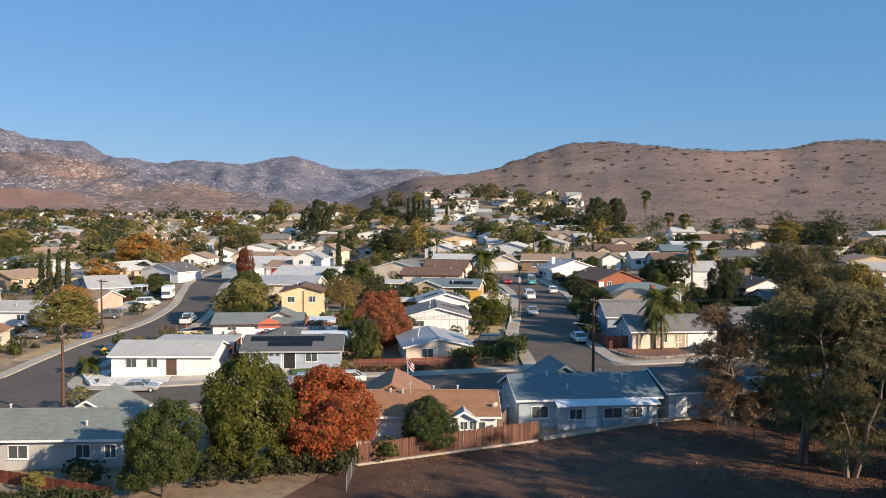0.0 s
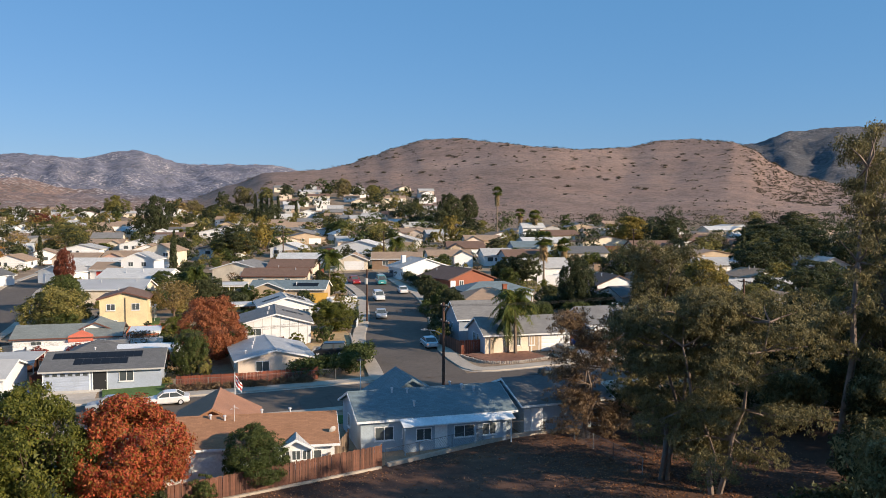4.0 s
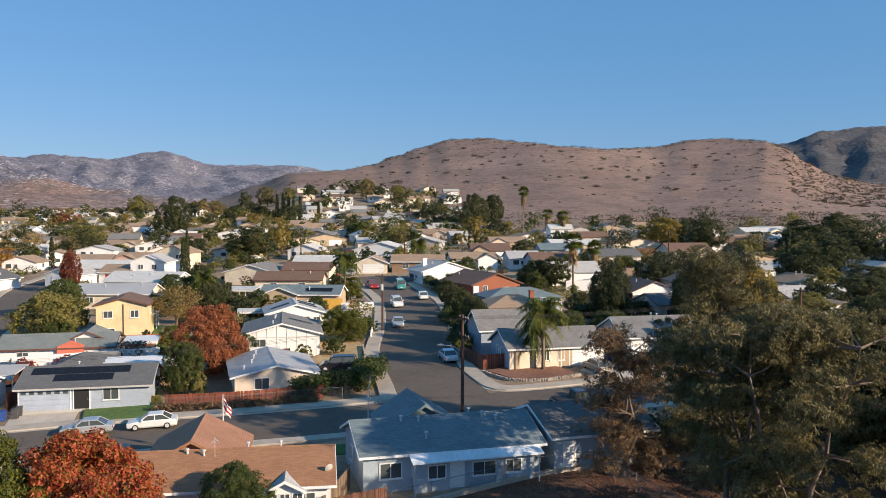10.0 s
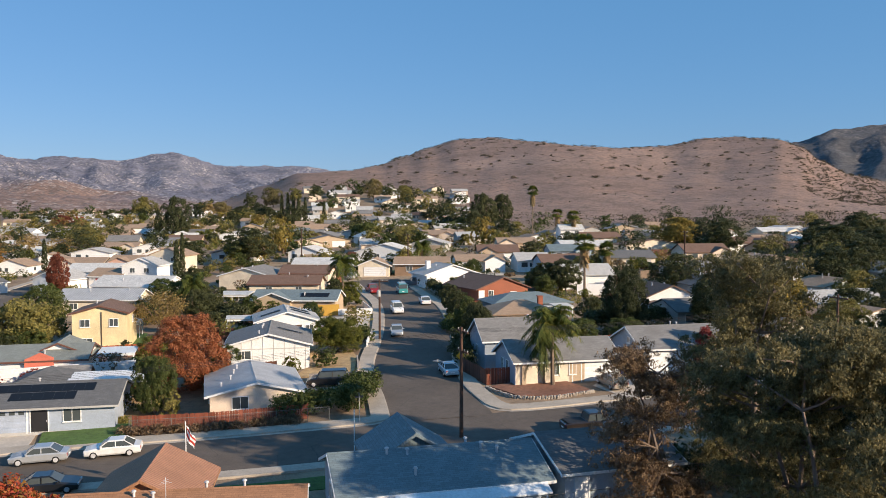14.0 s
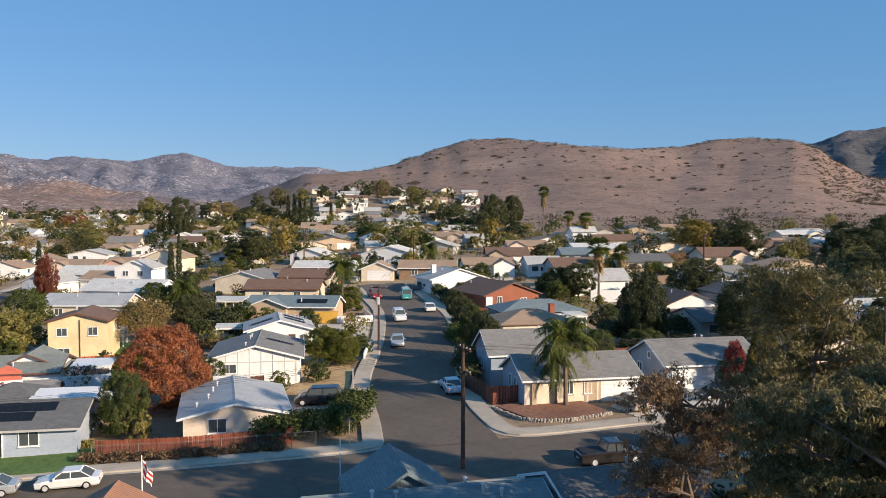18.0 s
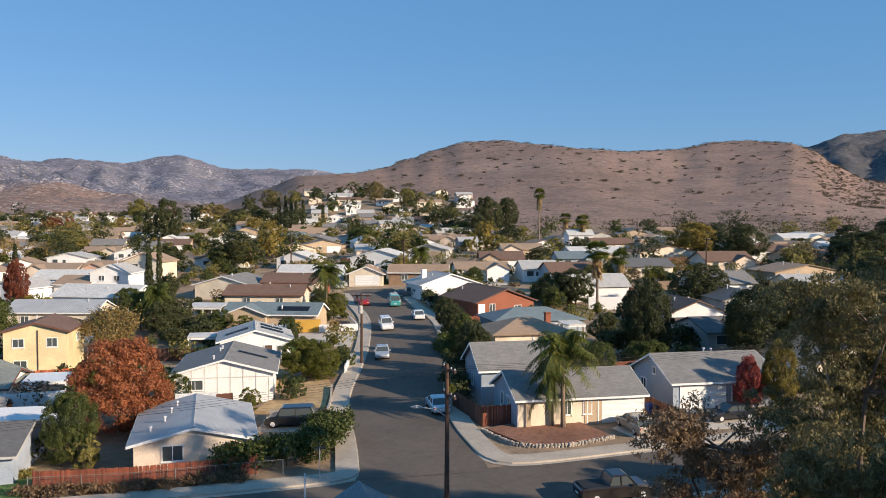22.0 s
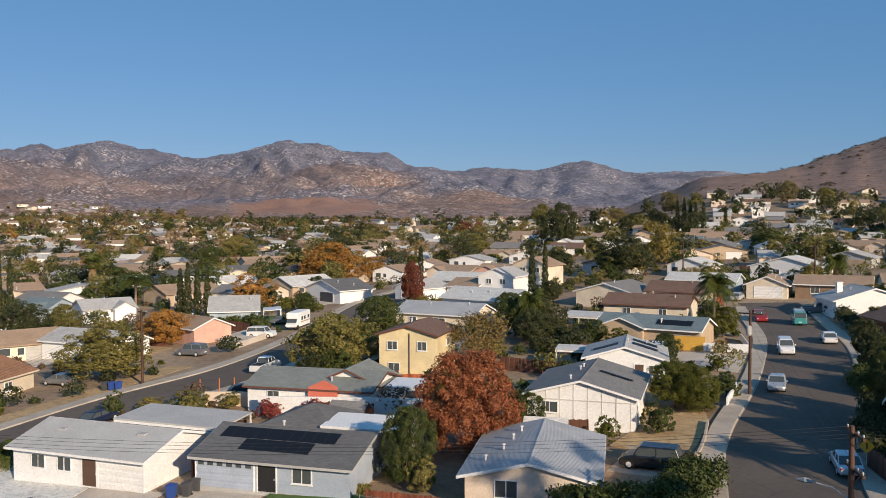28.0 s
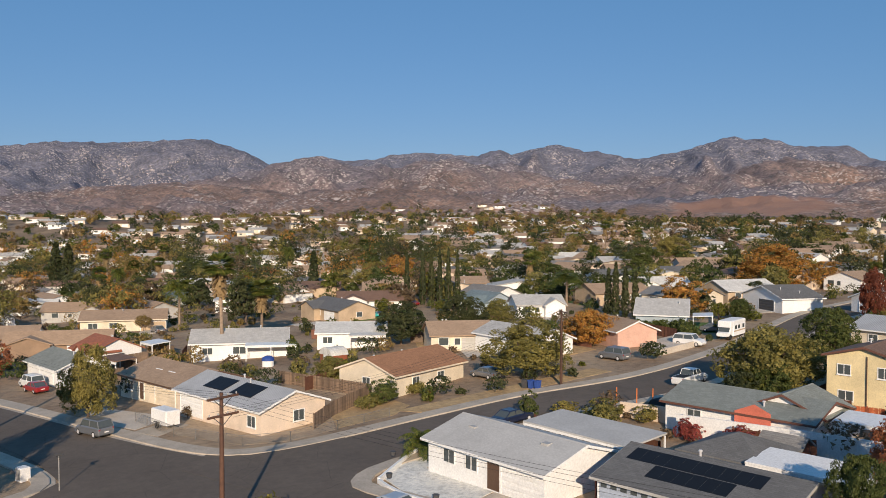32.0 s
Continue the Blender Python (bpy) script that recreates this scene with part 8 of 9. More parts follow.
car("sedan", "paleblue", -8.1, 125.2, 107, "pale blue sedan parked at the kerb")
car("sedan", "silver", -18.0, 150.2, -80, "silver sedan parked beside a power pole")
car("suv", "white", -21.0, 171.0, -74, "white sport utility car parked at the kerb")
car("pickup", "red", -30.0, 197.0, -66, "red pickup parked at the street's end")
car("van", "teal", -23.6, 195.6, 104, "teal van with roof rack parked at kerb")
car("sedan", "white", -17.2, 180.6, 104, "white sedan parked at the far kerb")
car("sedan", "white", -14.6, 194.0, 18, "white sedan on a driveway")
car("sedan", "silver", -15.4, 197.0, 18, "silver sedan on a driveway beside another")
car("pickup", "grey", -22.6, 207.6, 20, "grey pickup parked by the end house")
car("sedan", "silver", -39.2, 221.5, 90, "silver sedan before the end garage")
car("wagon", "tan", 10.4, 119.0, 110, "tan silver minivan on the corner driveway")
car("suv", "black", -21.4, 119.4, 188, "black sport utility car on the driveway")
car("sedan", "black", 19.6, 122.8, 200, "black sedan parked on broad driveway")
car("pickup", "maroon", 6.8, 102.7, 17, "dark brown pickup parked at the cross street kerb")
car("sedan", "white", -34.7, 95.2, 198, "white sedan parked before the lawn")
car("sedan", "silver", -40.2, 93.2, 198, "silver sedan parked before the lawn")
car("sedan", "black", -35.6, 86.6, 18, "black sedan parked on the near kerb")
car("sedan", "silver", -58.6, 87.4, 20, "silver sedan parked by the white forecourt")
car("suv", "white", -99.9, 155.4, 20, "white minivan parked on a sloping drive")
car("suv", "grey", -98.2, 139.4, 190, "grey sport utility car on a drive")
car("sedan", "grey", -98.6, 118.4, 190, "grey sedan under the olive tree")
car("pickup", "white", -79.4, 135.6, 105, "white pickup parked at the curving street's kerb")
car("sedan", "grey", -107.5, 168.5, 30, "dark grey sedan on a driveway")
car("suv", "grey", -99.0, 70.6, 205, "grey small sport utility car at the kerb")
car("suv", "white", -134.6, 65.6, 200, "white minivan on a wide driveway")
car("sedan", "red", -130.2, 66.0, 200, "dark red sedan on a wide driveway")
car("sedan", "turquoise", -174.2, 133.6, 10, "turquoise old sedan on a grass plot")
car("sedan", "red", -189.0, 150.8, 10, "red sedan beside a white house")
car("sedan", "grey", -184.6, 90.4, 190, "grey sedan before the long house")
car("sedan", "white", 58.5, 172.0, 200, "white sedan before a cream house")
car("sedan", "navy", -76.4, 108.4, 103, "dark blue sedan parked by the topiary bush")

rv = thing("motorhome", -101.6, 166.0, -66, "white motorhome with tan stripes parked beside the street", "motorhome", "parked vehicles", 0.05)
part("body", joined([block(-3.4, 2.2, -1.15, 1.15, 0.45, 2.9, 0.12)]), M["white"], rv)
part("cab_over", block(2.0, 3.3, -1.1, 1.1, 1.9, 2.9, 0.15), M["white"], rv)
part("cab", lofted([(2.1, 1.0, 0.45, 1.9, 0.1), (3.0, 1.0, 0.45, 1.8, 0.15), (3.4, 0.98, 0.45, 1.2, 0.15), (4.1, 0.9, 0.5, 1.05, 0.15)]), M["white"], rv)
part("windscreen", rings_mesh([[(3.05, -0.85, 1.78), (3.05, 0.85, 1.78), (3.46, 0.85, 1.22), (3.46, -0.85, 1.22)], [(3.1, -0.85, 1.8), (3.1, 0.85, 1.8), (3.52, 0.85, 1.22), (3.52, -0.85, 1.22)]]), M["glass"], rv)
for s in (-1, 1):
    part("stripe", block(-3.3, 2.1, s * 1.165 - 0.01, s * 1.165 + 0.01, 1.1, 1.3), M["tan"], rv, "tan painted stripe")
    for p in (-2.3, -0.2, 1.2):
        part("window_pane", block(p - 0.45, p + 0.45, s * 1.165 - 0.012, s * 1.165 + 0.012, 1.5, 2.1), M["glass"], rv)
    for p in (-2.2, 3.2):
        o = part("wheel", shared("rvw", lambda: mesh_of("wheel", *tube([(0, -0.13, 0), (0, 0.13, 0)], 0.4, 16), M["rubber"])), None, rv, "", pose(p, s * 0.95, 0.4))

tr = thing("cargo_trailer", -97.6, 77.6, 20, "white enclosed cargo trailer beside the house", "trailer", "parked vehicles", 0.05)
part("body", block(-1.6, 1.6, -0.85, 0.85, 0.5, 2.05, 0.1), M["white"], tr)
part("drawbar", tube([(1.5, 0, 0.55), (2.7, 0, 0.5)], 0.06, 6), M["black"], tr)
for s in (-1, 1):
    part("wheel", shared("trw", lambda: mesh_of("wheel", *tube([(0, -0.1, 0), (0, 0.1, 0)], 0.33, 16), M["rubber"])), None, tr, "", pose(-0.2, s * 0.9, 0.34))
    part("mudguard", block(-0.65, 0.25, s * 0.95 - 0.13, s * 0.95 + 0.13, 0.7, 0.76, 0.02), M["darkgrey"], tr)
cm = thing("caravan", 50.5, 263.5, 10, "long white caravan beside a house", "caravan", "parked vehicles")
part("body", block(-4.2, 4.2, -1.2, 1.2, 0.5, 2.9, 0.2), M["white"], cm)
for p in (-3, -1, 1.6, 3.2):
    part("window_pane", block(p - 0.5, p + 0.5, -1.225, -1.195, 1.5, 2.2), M["glass"], cm)
for s in (-0.6, 0.4):
    part("wheel", shared("trw", lambda: 0), None, cm, "", pose(s, -1.1, 0.34))


# ---- poles, wires, signs ----
def power_pole(x, y, h, rot, label, arms=(0.3, 1.3), can=False):
    root = thing("power_pole", x, y, rot, label, "utility pole", "power poles")
    part("pole", tube([(0, 0, -1), (0.02, 0, h * 0.5), (0, 0, h)], [0.19, 0.16, 0.12], 10), M["pole"], root)
    for a in arms:
        arm = part("crossarm", block(-0.07, 0.07, -1.25, 1.25, h - a - 0.07, h - a + 0.07), M["pole"], root, "", pose(0.17, 0, 0))
        for k in (-1.1, -0.4, 0.4, 1.1):
            part("insulator", shared("insul", lambda: mesh_of("insulator", *tube([(0, 0, 0), (0, 0, 0.1), (0, 0, 0.16)], [0.03, 0.06, 0.03], 8), M["greywall"])), None, arm, "", pose(0, k, h - a + 0.07))
        for s in (-1, 1):
            part("brace", tube([(0.17, s * 0.75, h - a - 0.06), (0.12, 0, h - a - 0.7)], 0.025, 4), M["darkgrey"], root)
    if can:
        part("transformer", tube([(-0.35, 0, h - 2.5), (-0.35, 0, h - 2.4), (-0.35, 0, h - 1.6), (-0.35, 0, h - 1.5)], [0.24, 0.28, 0.28, 0.2], 12), M["greywall"], root)
    return root


power_pole(-59.8, 75.0, 10.5, 25, "brown wooden power pole with two crossarms", (0.3, 1.5))
jp = power_pole(-4.9, 100.6, 10.0, 25, "brown wooden power pole at the junction with a street lamp", (0.4, 2.2))
lamp_arm = part("lamp_arm", tube([(0, 0, 6.3), (-0.7, 0.5, 6.75), (-1.7, 1.2, 6.85)], 0.035, 6), M["chrome"], jp)
part("lamp_head", tube([(-1.5, 1.06, 6.84), (-1.8, 1.27, 6.84), (-2.15, 1.52, 6.8)], [0.08, 0.15, 0.06], 8), M["greywall"], lamp_arm, "grey street lamp head")
pole_tip = power_pole(-19.9, 146.0, 8.9, 80, "brown wooden power pole with white transformer", (0.3,), True)
power_pole(-88.6, 123.2, 9.4, 75, "brown wooden power pole beside the curving street", (0.3,))
power_pole(34.0, 118.5, 10.0, 25, "brown wooden power pole behind trees", (0.4,))
power_pole(-27.7, 236.0, 9.5, 80, "slim wooden power pole at the street's end", (0.3,))
power_pole(-108.0, 60.5, 10.0, 25, "brown wooden power pole down the street", (0.3,))
power_pole(38.0, 222.0, 10.0, 10, "wooden power pole with crossarm near houses", (0.3, 1.2))
power_pole(-62.0, 262.0, 10.0, 10, "slim wooden power pole among houses", (0.3,))


def span(a, b, sag, label, r=0.009):
    """A bundle of wires hung between two poles: (x, y, height over the ground)."""
    root = thing("power_line", a[0], a[1], 0, label, "power line", "power lines", z=0.0)
    A, B = (Vector((p[0], p[1], ground_z(p[0], p[1]) + p[2])) for p in (a, b))
    d = (B - A)
    s = Vector((-d.y, d.x, 0)).normalized()
    for o in (-1.05, -0.4, 0.4, 1.05):
        pts = []
        for k in range(17):
            t = k / 16
            p = A + d * t + s * o - Vector((0, 0, sag * 4 * t * (1 - t))) - Vector((a[0], a[1], 0))
            pts.append(tuple(p))
        part("wire", tube(pts, r, 4), M["black"], root)


span((-59.8, 75.0, 10.3), (-4.9, 100.6, 9.7), 1.2, "sagging power wires along the cross street")
span((-4.9, 100.6, 9.7), (34, 118.5, 9.7), 0.8, "sagging power wires beyond the junction")
span((-108, 60.5, 9.8), (-59.8, 75.0, 10.3), 1.0, "sagging power wires down the street")
span((-4.9, 100.6, 7.9), (-19.9, 146.0, 8.7), 0.9, "service wires up the main street")
span((-19.9, 146.0, 8.7), (-27.7, 236, 9.3), 1.4, "service wires to the street's end")
span((-59.8, 75.0, 9.0), (-88.6, 123.2, 9.2), 1.1, "service wires to the curving street")


def sign_post(x, y, h, rot, label, kind="diamond"):
    root = thing("road_sign", x, y, rot, label, "road sign", "road signs")
    part("post", tube([(0, 0, -0.3), (0, 0, h + 0.35)], 0.035, 6), M["greywall"], root)
    if kind == "diamond":
        q = 0.54
        ring = lambda y0, w: [(0, y0, h - w), (w, y0, h), (0, y0, h + w), (-w, y0, h)]
        part("plate", rings_mesh([ring(-0.05, q), ring(-0.07, q)]), M["yellowsign"], root, "yellow diamond sign plate")
        part("symbol", block(-0.05, 0.05, -0.085, -0.072, h - 0.22, h + 0.22), M["black"], root)
    else:
        part("plate", block(-0.4, 0.4, -0.02, 0.02, h + 0.2, h + 0.38), M["darkgrey"], root, "dark street name plate")
        part("plate", block(-0.02, 0.02, -0.4, 0.4, h + 0.4, h + 0.58), M["darkgrey"], root, "dark street name plate")
    return root


sign_post(-6.6, 124.0, 2.4, 10, "yellow diamond road sign on a post")
sign_post(-72.8, 101.0, 2.0, 40, "yellow diamond road sign on a post")
sign_post(-80.2, 66.2, 2.6, 20, "street name sign on a post", "name")
sign_post(-15.0, 104.9, 2.3, 20, "street name sign on a slim post", "name")
fp = thing("flagpole", -24.6, 86.4, 0, "white flagpole with drooping red and white flag", "flagpole")
part("pole", tube([(0, 0, -0.3), (0, 0, 5.6)], [0.06, 0.035], 8), M["white"], fp)
fv = [(0.05 + 0.62 * u + 0.05 * math.sin(v * 5), 0.12 * math.sin(u * 7 + v * 2), 5.3 - v * 0.95 - u * 0.85) for v in (0, 0.2, 0.4, 0.6, 0.8, 1.0) for u in (0, 0.25, 0.5, 0.75, 1)]
for k in range(5):
    vs = fv[k * 5:(k + 2) * 5]
    part("flag_stripe", (vs, [(i, i + 1, i + 6, i + 5) for i in range(4)]), M["reddoor"] if k % 2 else M["white"], fp, "red cloth stripe" if k % 2 else "white cloth stripe")
for x, y, hh in ((-13.6, 95.4, 4.0),):
    root = thing("lamp_post", x, y, 0, "thin white post beside the street", "post")
    part("pole", tube([(0, 0, -0.3), (0, 0, hh)], 0.045, 8), M["white"], root)


def bin_of(x, y, rot, colour, label):
    root = thing("wheelie_bin", x, y, rot, label, "bin", "wheelie bins")
    part("body", rings_mesh([[(-0.24, -0.28, 0.06), (0.24, -0.28, 0.06), (0.24, 0.28, 0.06), (-0.24, 0.28, 0.06)], [(-0.3, -0.36, 1.0), (0.3, -0.36, 1.0), (0.3, 0.36, 1.0), (-0.3, 0.36, 1.0)]]), M[colour], root)
    part("lid", block(-0.33, 0.33, -0.4, 0.4, 1.0, 1.07, 0.02), M[colour], root)
    for s in (-1, 1):
        part("wheel", shared("binw", lambda: mesh_of("wheel", *tube([(-0.03, 0, 0), (0.03, 0, 0)], 0.1, 10), M["rubber"])), None, root, "", pose(s * 0.25, 0.3, 0.1))


for row in ((-88.4, 119.6, 20, "blueplastic", "blue wheelie bin beside the verge"), (-89.2, 119.2, 20, "blueplastic", "blue wheelie bin beside the verge"), (-90.0, 118.8, 20, "darkgrey", "dark grey wheelie bin beside the verge"),
            (-51.2, 97.2, 20, "blueplastic", "blue wheelie bin between two houses"), (-50.4, 98.0, 20, "darkgrey", "dark grey wheelie bin between two houses"), (-50.6, 99.2, 20, "darkgrey", "dark grey wheelie bin between two houses"),
            (-19.6, 121.4, 10, "darkgrey", "grey wheelie bin behind the black car"), (-18.9, 121.5, 10, "black", "black wheelie bin behind the black car"), (-20.6, 121.3, 10, "greywall", "pale grey wheelie bin behind the black car"),
            (-38.6, 186.0, 0, "blueplastic", "blue wheelie bin under a palm"), (-37.8, 186.2, 0, "blueplastic", "blue wheelie bin under a palm"), (12.4, 124.2, 20, "blueplastic", "blue wheelie bin beside a brown fence"), (13.0, 123.6, 20, "darkgrey", "grey wheelie bin beside a brown fence")):
    bin_of(*row)
ut = thing("utility_box", -85.6, 63.6, 25, "pale blue-white utility cabinet on the pavement", "cabinet")
part("body", block(-0.55, 0.55, -0.45, 0.45, -0.1, 1.2, 0.06), M["white"], ut)
part("door", block(-0.45, 0.45, -0.47, -0.452, 0.15, 1.05), M["greywall"], ut)
shd = thing("barn_shed", -122.5, 106.0, 10, "small red wooden barn shed with curved roof", "shed")
part("wall", block(-1.6, 1.6, -1.4, 1.4, -0.3, 1.7), M["redwood"], shd)
part("roof", rings_mesh([[(1.75 * math.cos(a), y0, 1.6 + 1.1 * math.sin(a)) for a in (math.pi * k / 10 for k in range(11))] for y0 in (-1.5, 1.5)]), M["r_white"], shd)
part("door", block(-0.6, 0.6, -1.43, -1.402, -0.1, 1.6), M["white"], shd)
tk = thing("water_tank", -128.0, 97.5, 0, "blue plastic covered tank in a back yard", "tank")
part("body", tube([(0, 0, 0), (0, 0, 0.9)], 0.9, 14), M["white"], tk)
part("cover", tube([(0, 0, 0.9), (0, 0, 1.3), (0, 0, 1.6)], [0.95, 0.9, 0.4], 14), M["blueplastic"], tk)

for px, py in ((-76.4, 121.9), (-74.6, 123.2), (-73.4, 124.4)):
    root = thing("marker_post", px, py, 0, "thin orange-red post by a drive", "post", "marker posts")
    part("pole", tube([(0, 0, -0.3), (0, 0, 1.9)], 0.06, 6), M["orangeplastic"], root)
tarp = thing("tarp_cover", -70.6, 123.6, 18, "black tarpaulin draped over stored things", "tarpaulin")
part("sheet", rings_mesh([[(-1.5 * k, -1.0 * k, z), (1.5 * k, -1.0 * k, z), (1.6 * k, 1.0 * k, z), (-1.4 * k, 1.0 * k, z)] for k, z in ((1.08, -0.1), (1.0, 0.7), (0.82, 1.25), (0.4, 1.4))]), M["black"], tarp)
for px, py in ((-71.9, 92.9), (-59.6, 90.9), (-66.2, 90.0)):
    root = thing("plant_pot", px, py, 0, "small dark plant pot on the white kerb wall", "plant pot", "plant pots", 0.45 if px < -65 else 0.35)
    part("pot", tube([(0, 0, -0.1), (0, 0, 0.3)], [0.2, 0.28], 10), M["darkgrey"], root)


# ---- back yards: fences, sheds, patio roofs, shrubs ----
def plan_size(root):
    """Half width and half depth of a house on its own plan."""
    hx = hy = 3.0
    for ch in root.children:
        if ch.name.startswith("wall"):
            for c in ch.bound_box:
                p = ch.matrix_basis @ Vector(c)
                hx, hy = max(hx, abs(p.x)), max(hy, abs(p.y))
    return hx, hy


def panel_mesh(material):
    rings = []
    for k in range(12):
        o, h = 0.022 * (k % 2), 1.7 + 0.025 * (k % 3)
        for x in (-1.2 + 0.2 * k, -1.004 + 0.2 * k):
            rings.append([(x, o - 0.014, -0.25), (x, o + 0.014, -0.25), (x, o + 0.014, h), (x, o - 0.014, h)])
    return mesh_of("panel", *rings_mesh(rings), M[material])


def yard_fence(x, y, rot, n, material, label):
    root = thing("yard_fence", x, y, 0, label, "fence", "yard fences")
    c, s = math.cos(radians(rot)), math.sin(radians(rot))
    got = 0
    for k in range(n):
        px, py = x + c * 2.42 * k, y + s * 2.42 * k
        if not room_at(px, py, -1.2) or in_field(px, py):
            continue
        got += 1
        slope = math.degrees(math.atan((ground_z(px + c, py + s) - ground_z(px - c, py - s)) / 2))
        m = pose(px - x, py - y, ground_z(px, py) - root.location.z, 0, 0, rot) @ pose(0, 0, 0, 0, -slope, 0)
        part("panel", shared(("ypanel", material), lambda: panel_mesh(material)), None, root, "", m)
        if math.hypot(x, y - 60) < 130:
            part("post", shared(("ypost", material), lambda: mesh_of("post", *block(-0.06, 0.06, -0.06, 0.06, -0.4, 1.85), M[material])), None, root, "", m @ pose(-1.21, 0.03, 0))
    if not got:
        bpy.data.objects.remove(root)


def garden_shed(x, y, rot, wall, roof, label):
    root = thing("garden_shed", x, y, rot, label, "shed", "garden sheds")
    gable_parts(root, 3.0, 2.4, 1.9, 0.7, 0.2, wall, roof, "white", "x", fascia=False)
    part("door", block(-0.5, 0.5, -1.24, -1.205, 0.02, 1.75), M["white" if wall != "white" else "tan"], root)


YARDS, DRIVES = [], []


def clear_of_streets(ring):
    return all((np.hypot(STREETS[:, 0] - p.x, STREETS[:, 1] - p.y) > 6.8).all() and not in_field(p.x, p.y) for p in ring)


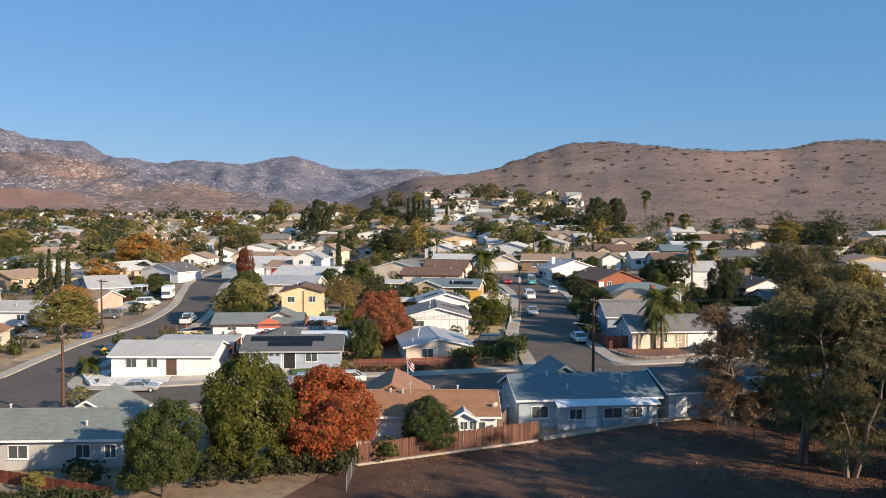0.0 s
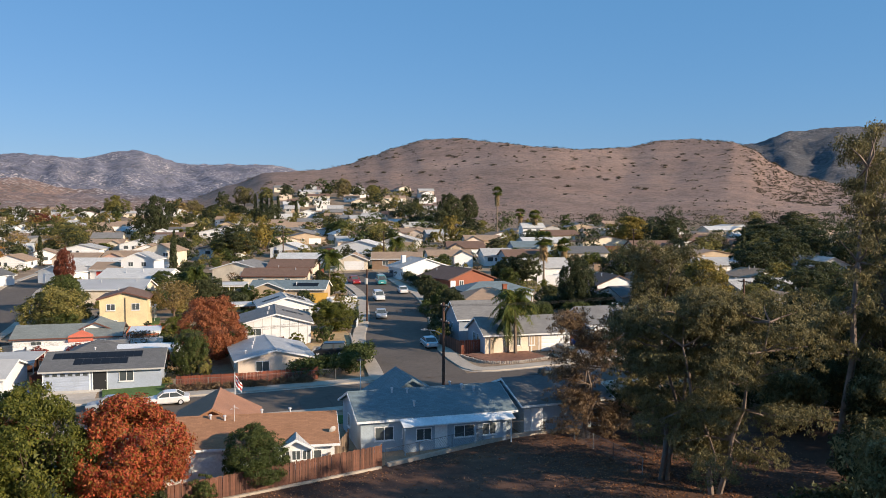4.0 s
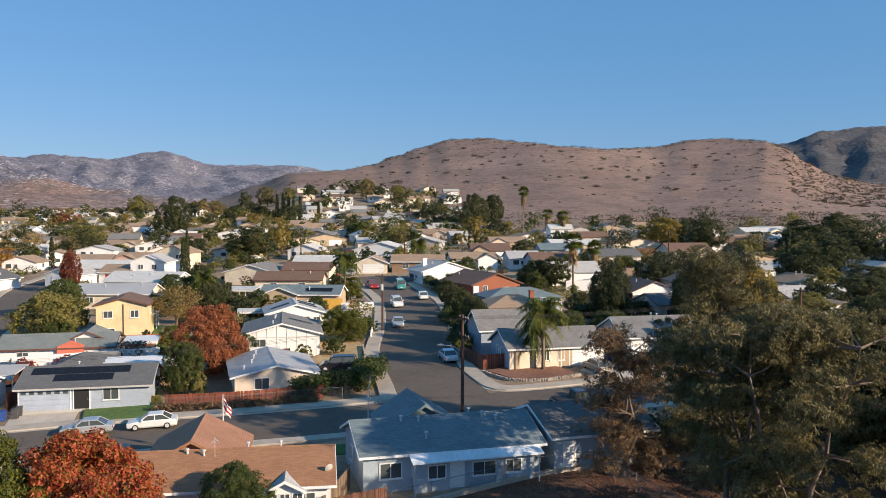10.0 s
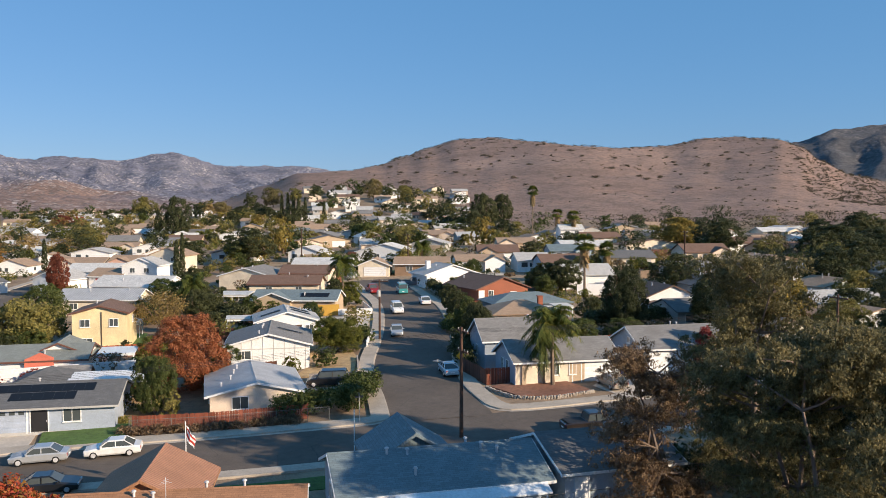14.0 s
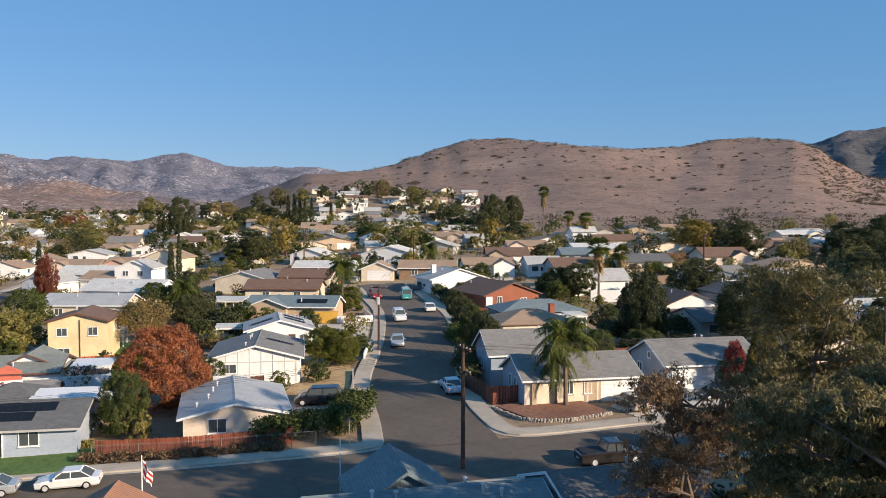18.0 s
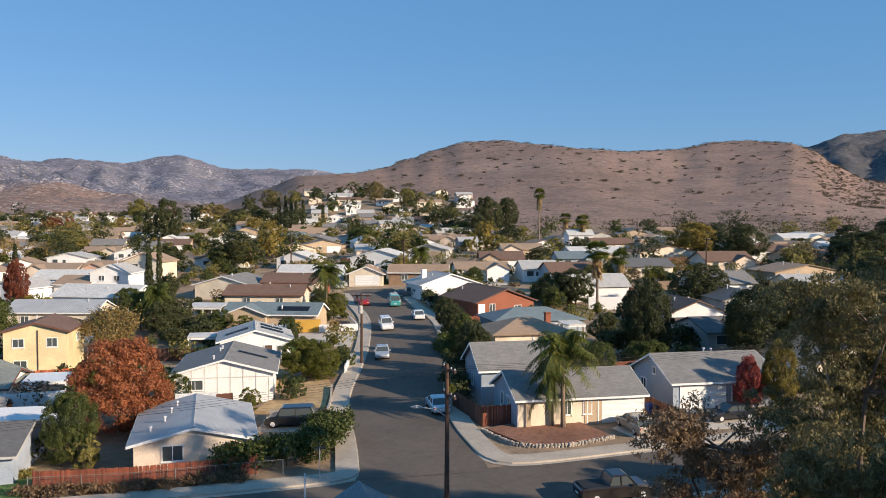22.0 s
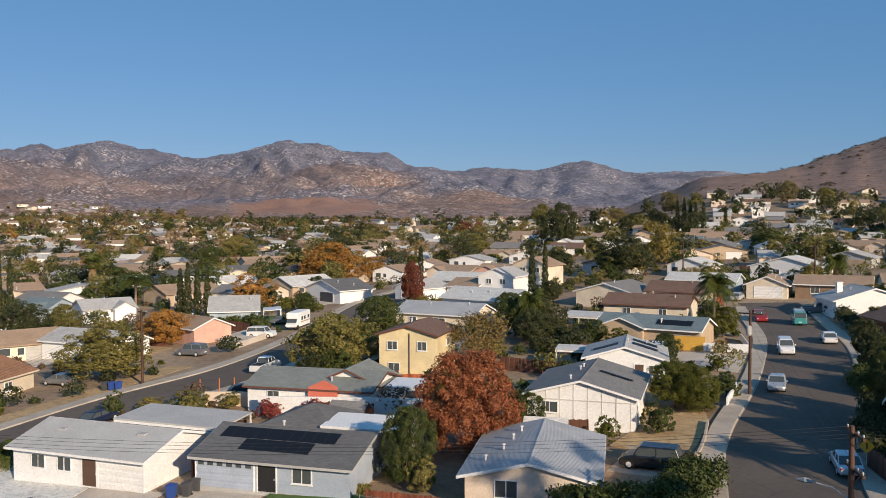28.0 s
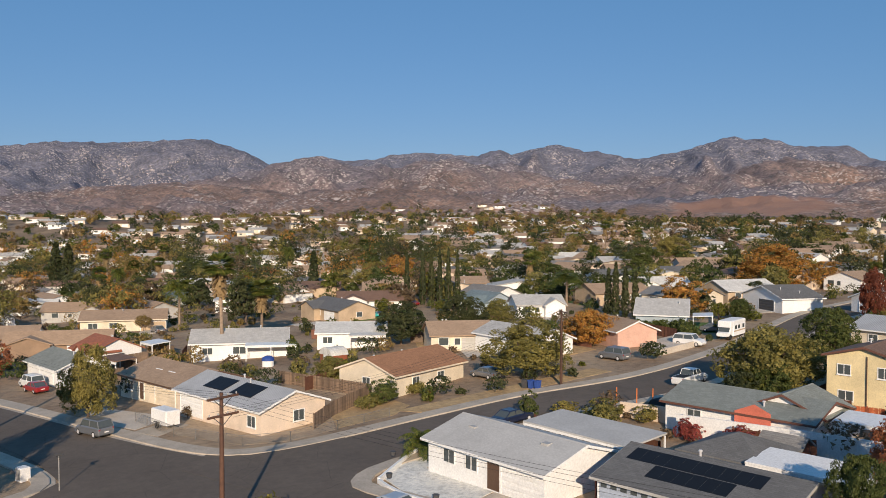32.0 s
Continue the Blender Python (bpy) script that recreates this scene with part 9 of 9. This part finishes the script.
def yards():
    rnd = random.Random(21)
    spots = [(o, o.matrix_basis.copy()) for o in list(scene.objects) if o.parent is None and o.name.startswith("house") and math.hypot(o.location.x, o.location.y - 60) < 215 and (o.location.y > 98 or o.location.x < -120)]
    sheds = covers = 0
    for o, m in spots:
        hx, hy = plan_size(o)
        rot = math.degrees(m.to_euler().z)
        mat = rnd.choice(("fence_brown", "fence_brown", "fence_grey", "fence_red"))
        tone = {"fence_brown": "brown", "fence_grey": "weathered grey", "fence_red": "reddish"}[mat]
        far = math.hypot(o.location.x, o.location.y - 60) > 165
        kind = rnd.choice(("drygrass", "drygrass", "gravel_tan", "lawn", "pale_concrete"))
        ring = [m @ Vector((u * (hx + 1.5), hy * 0.5 + v * (hy * 0.5 + 4.5), 0)) for u, v in ((-1, -0.4), (1, -0.4), (0.9, 1), (0.1, 1.1), (-0.9, 0.95))]
        if clear_of_streets(ring):
            patch(f"yard_{len(YARDS) + 1}", [(p.x, p.y) for p in ring], M[kind], 0.03 + 0.004 * (len(YARDS) % 5), {"drygrass": "dry straw grass in a back yard", "gravel_tan": "tan gravel in a back yard", "lawn": "patchy green lawn in a back yard", "pale_concrete": "pale concrete patio in a back yard"}[kind], "yard")
            YARDS.append(kind)
        gar = [ch for ch in o.children if ch.name.startswith("garage")]
        if gar:
            gx = (gar[0].matrix_basis @ Vector((0, 0, 0))).x
            ring = [m @ Vector((gx + u, v, 0)) for u, v in ((-2.5, -hy + 0.1), (2.5, -hy + 0.1), (2.7, -hy - 6.5), (-2.7, -hy - 6.5))]
            if clear_of_streets(ring[:2]):
                patch(f"drive_{len(DRIVES) + 1}", [(p.x, p.y) for p in ring], M["pale_concrete"], 0.055, "pale concrete driveway before a garage", "driveway")
                DRIVES.append((ring[2] + ring[3] + ring[0] + ring[1]) / 4)
                if len(DRIVES) in (4, 9, 15, 21, 27, 33, 38) and room_at(DRIVES[-1].x, DRIVES[-1].y, -3.5):
                    col = rnd.choice(("white", "silver", "grey", "black"))
                    car(rnd.choice(("sedan", "suv", "pickup")), col, DRIVES[-1].x, DRIVES[-1].y, rot + 90, f"{col} car parked on a concrete driveway")
        if far:
            continue
        back = hy + rnd.uniform(4.0, 6.5)
        p = m @ Vector((-hx - 0.5, back, 0))
        yard_fence(p.x, p.y, rot, int((2 * hx + 2) / 2.42), mat, f"{tone} board fence behind a house")
        if rnd.random() < 0.6:
            s = rnd.choice((-1, 1))
            p = m @ Vector((s * (hx + 1.6), -hy * 0.3, 0))
            yard_fence(p.x, p.y, rot + 90, 3, mat, f"{tone} board fence beside a house")
        q = m @ Vector((rnd.uniform(-hx, hx) * 0.6, hy + 2.6, 0))
        if sheds < 26 and rnd.random() < 0.45 and room_at(q.x, q.y, -2.2) and not in_field(q.x, q.y):
            sheds += 1
            w = rnd.choice(("white", "tan", "redwood", "greywall"))
            garden_shed(q.x, q.y, rot + rnd.choice((0, 90)), w, rnd.choice(("r_grey", "r_brown", "r_white")), f"small {dict(white='white', tan='tan', redwood='dark red', greywall='grey')[w]} gabled shed in a back yard")
        elif covers < 16 and rnd.random() < 0.5 and room_at(q.x, q.y, -3.2) and not in_field(q.x, q.y):
            covers += 1
            flat_roof("patio_cover", q.x, q.y, rot, rnd.uniform(4, 7), 3.4, 2.5, rnd.choice(("r_white", "r_metal", "r_brown")), "flat patio roof on posts behind a house")


yards()


def yard_shrubs():
    """Shrubs, weeds and creepers that fill the yards between the houses."""
    rnd = random.Random(33)
    pools = {}
    rng = np.random.default_rng(34)
    n = 0
    for _ in range(16000):
        if n > 2300:
            break
        az, r = radians(rnd.uniform(-24, 92)), math.sqrt(rnd.uniform(62 ** 2, 330 ** 2))
        x, y = -math.sin(az) * r, 60 + math.cos(az) * r
        if not room_at(x, y, 0.6) or in_field(x, y):
            continue
        n += 1
        h = rnd.choice((0.5, 0.7, 0.9, 1.2, 1.6, 2.0, 2.6, 3.2))
        w = h * rnd.uniform(0.8, 1.6) + 0.3
        k = int(50 + 60 * h) if r < 200 else int(30 + 30 * h)
        c, d = lumpy(rng, k, h, w, 0.0, 6, 0.3)
        c = c + rng.normal(size=c.shape) * 0.1 + np.array([x, y, ground_z(x, y)])
        pools.setdefault(rnd.choice(("L_green", "L_dark", "L_dark", "L_olive", "L_olive", "L_eucb", "L_lime", "L_tan")), []).append((c, d))
    big = bmesh.new()
    mats = []
    for i, (k, bits) in enumerate(pools.items()):
        me = leaf_mesh("yard_shrubs", np.concatenate([b[0] for b in bits]), 0.3, k, rng, np.concatenate([b[1] for b in bits]))
        a = len(big.faces)
        big.from_mesh(me)
        big.faces.ensure_lookup_table()
        for q in range(a, len(big.faces)):
            big.faces[q].material_index = i
        mats.append(M[k])
    full = bpy.data.meshes.new("yard_shrubs")
    big.to_mesh(full)
    big.free()
    for mt in mats:
        full.materials.append(mt)
    tagged(new("yard_shrubs", full), "low green and dry shrubs filling the back yards", "bushes", "", "stuff")


yard_shrubs()
rp = random.Random(77)
for k in range(16):
    az, r = radians(rp.uniform(48, 92)), rp.uniform(215, 430)
    px, py = -math.sin(az) * r, 60 + math.cos(az) * r
    if room_at(px, py, -1):
        plant("fan" if k % 3 else "queen", px, py, rp.uniform(8, 15), 5.0)
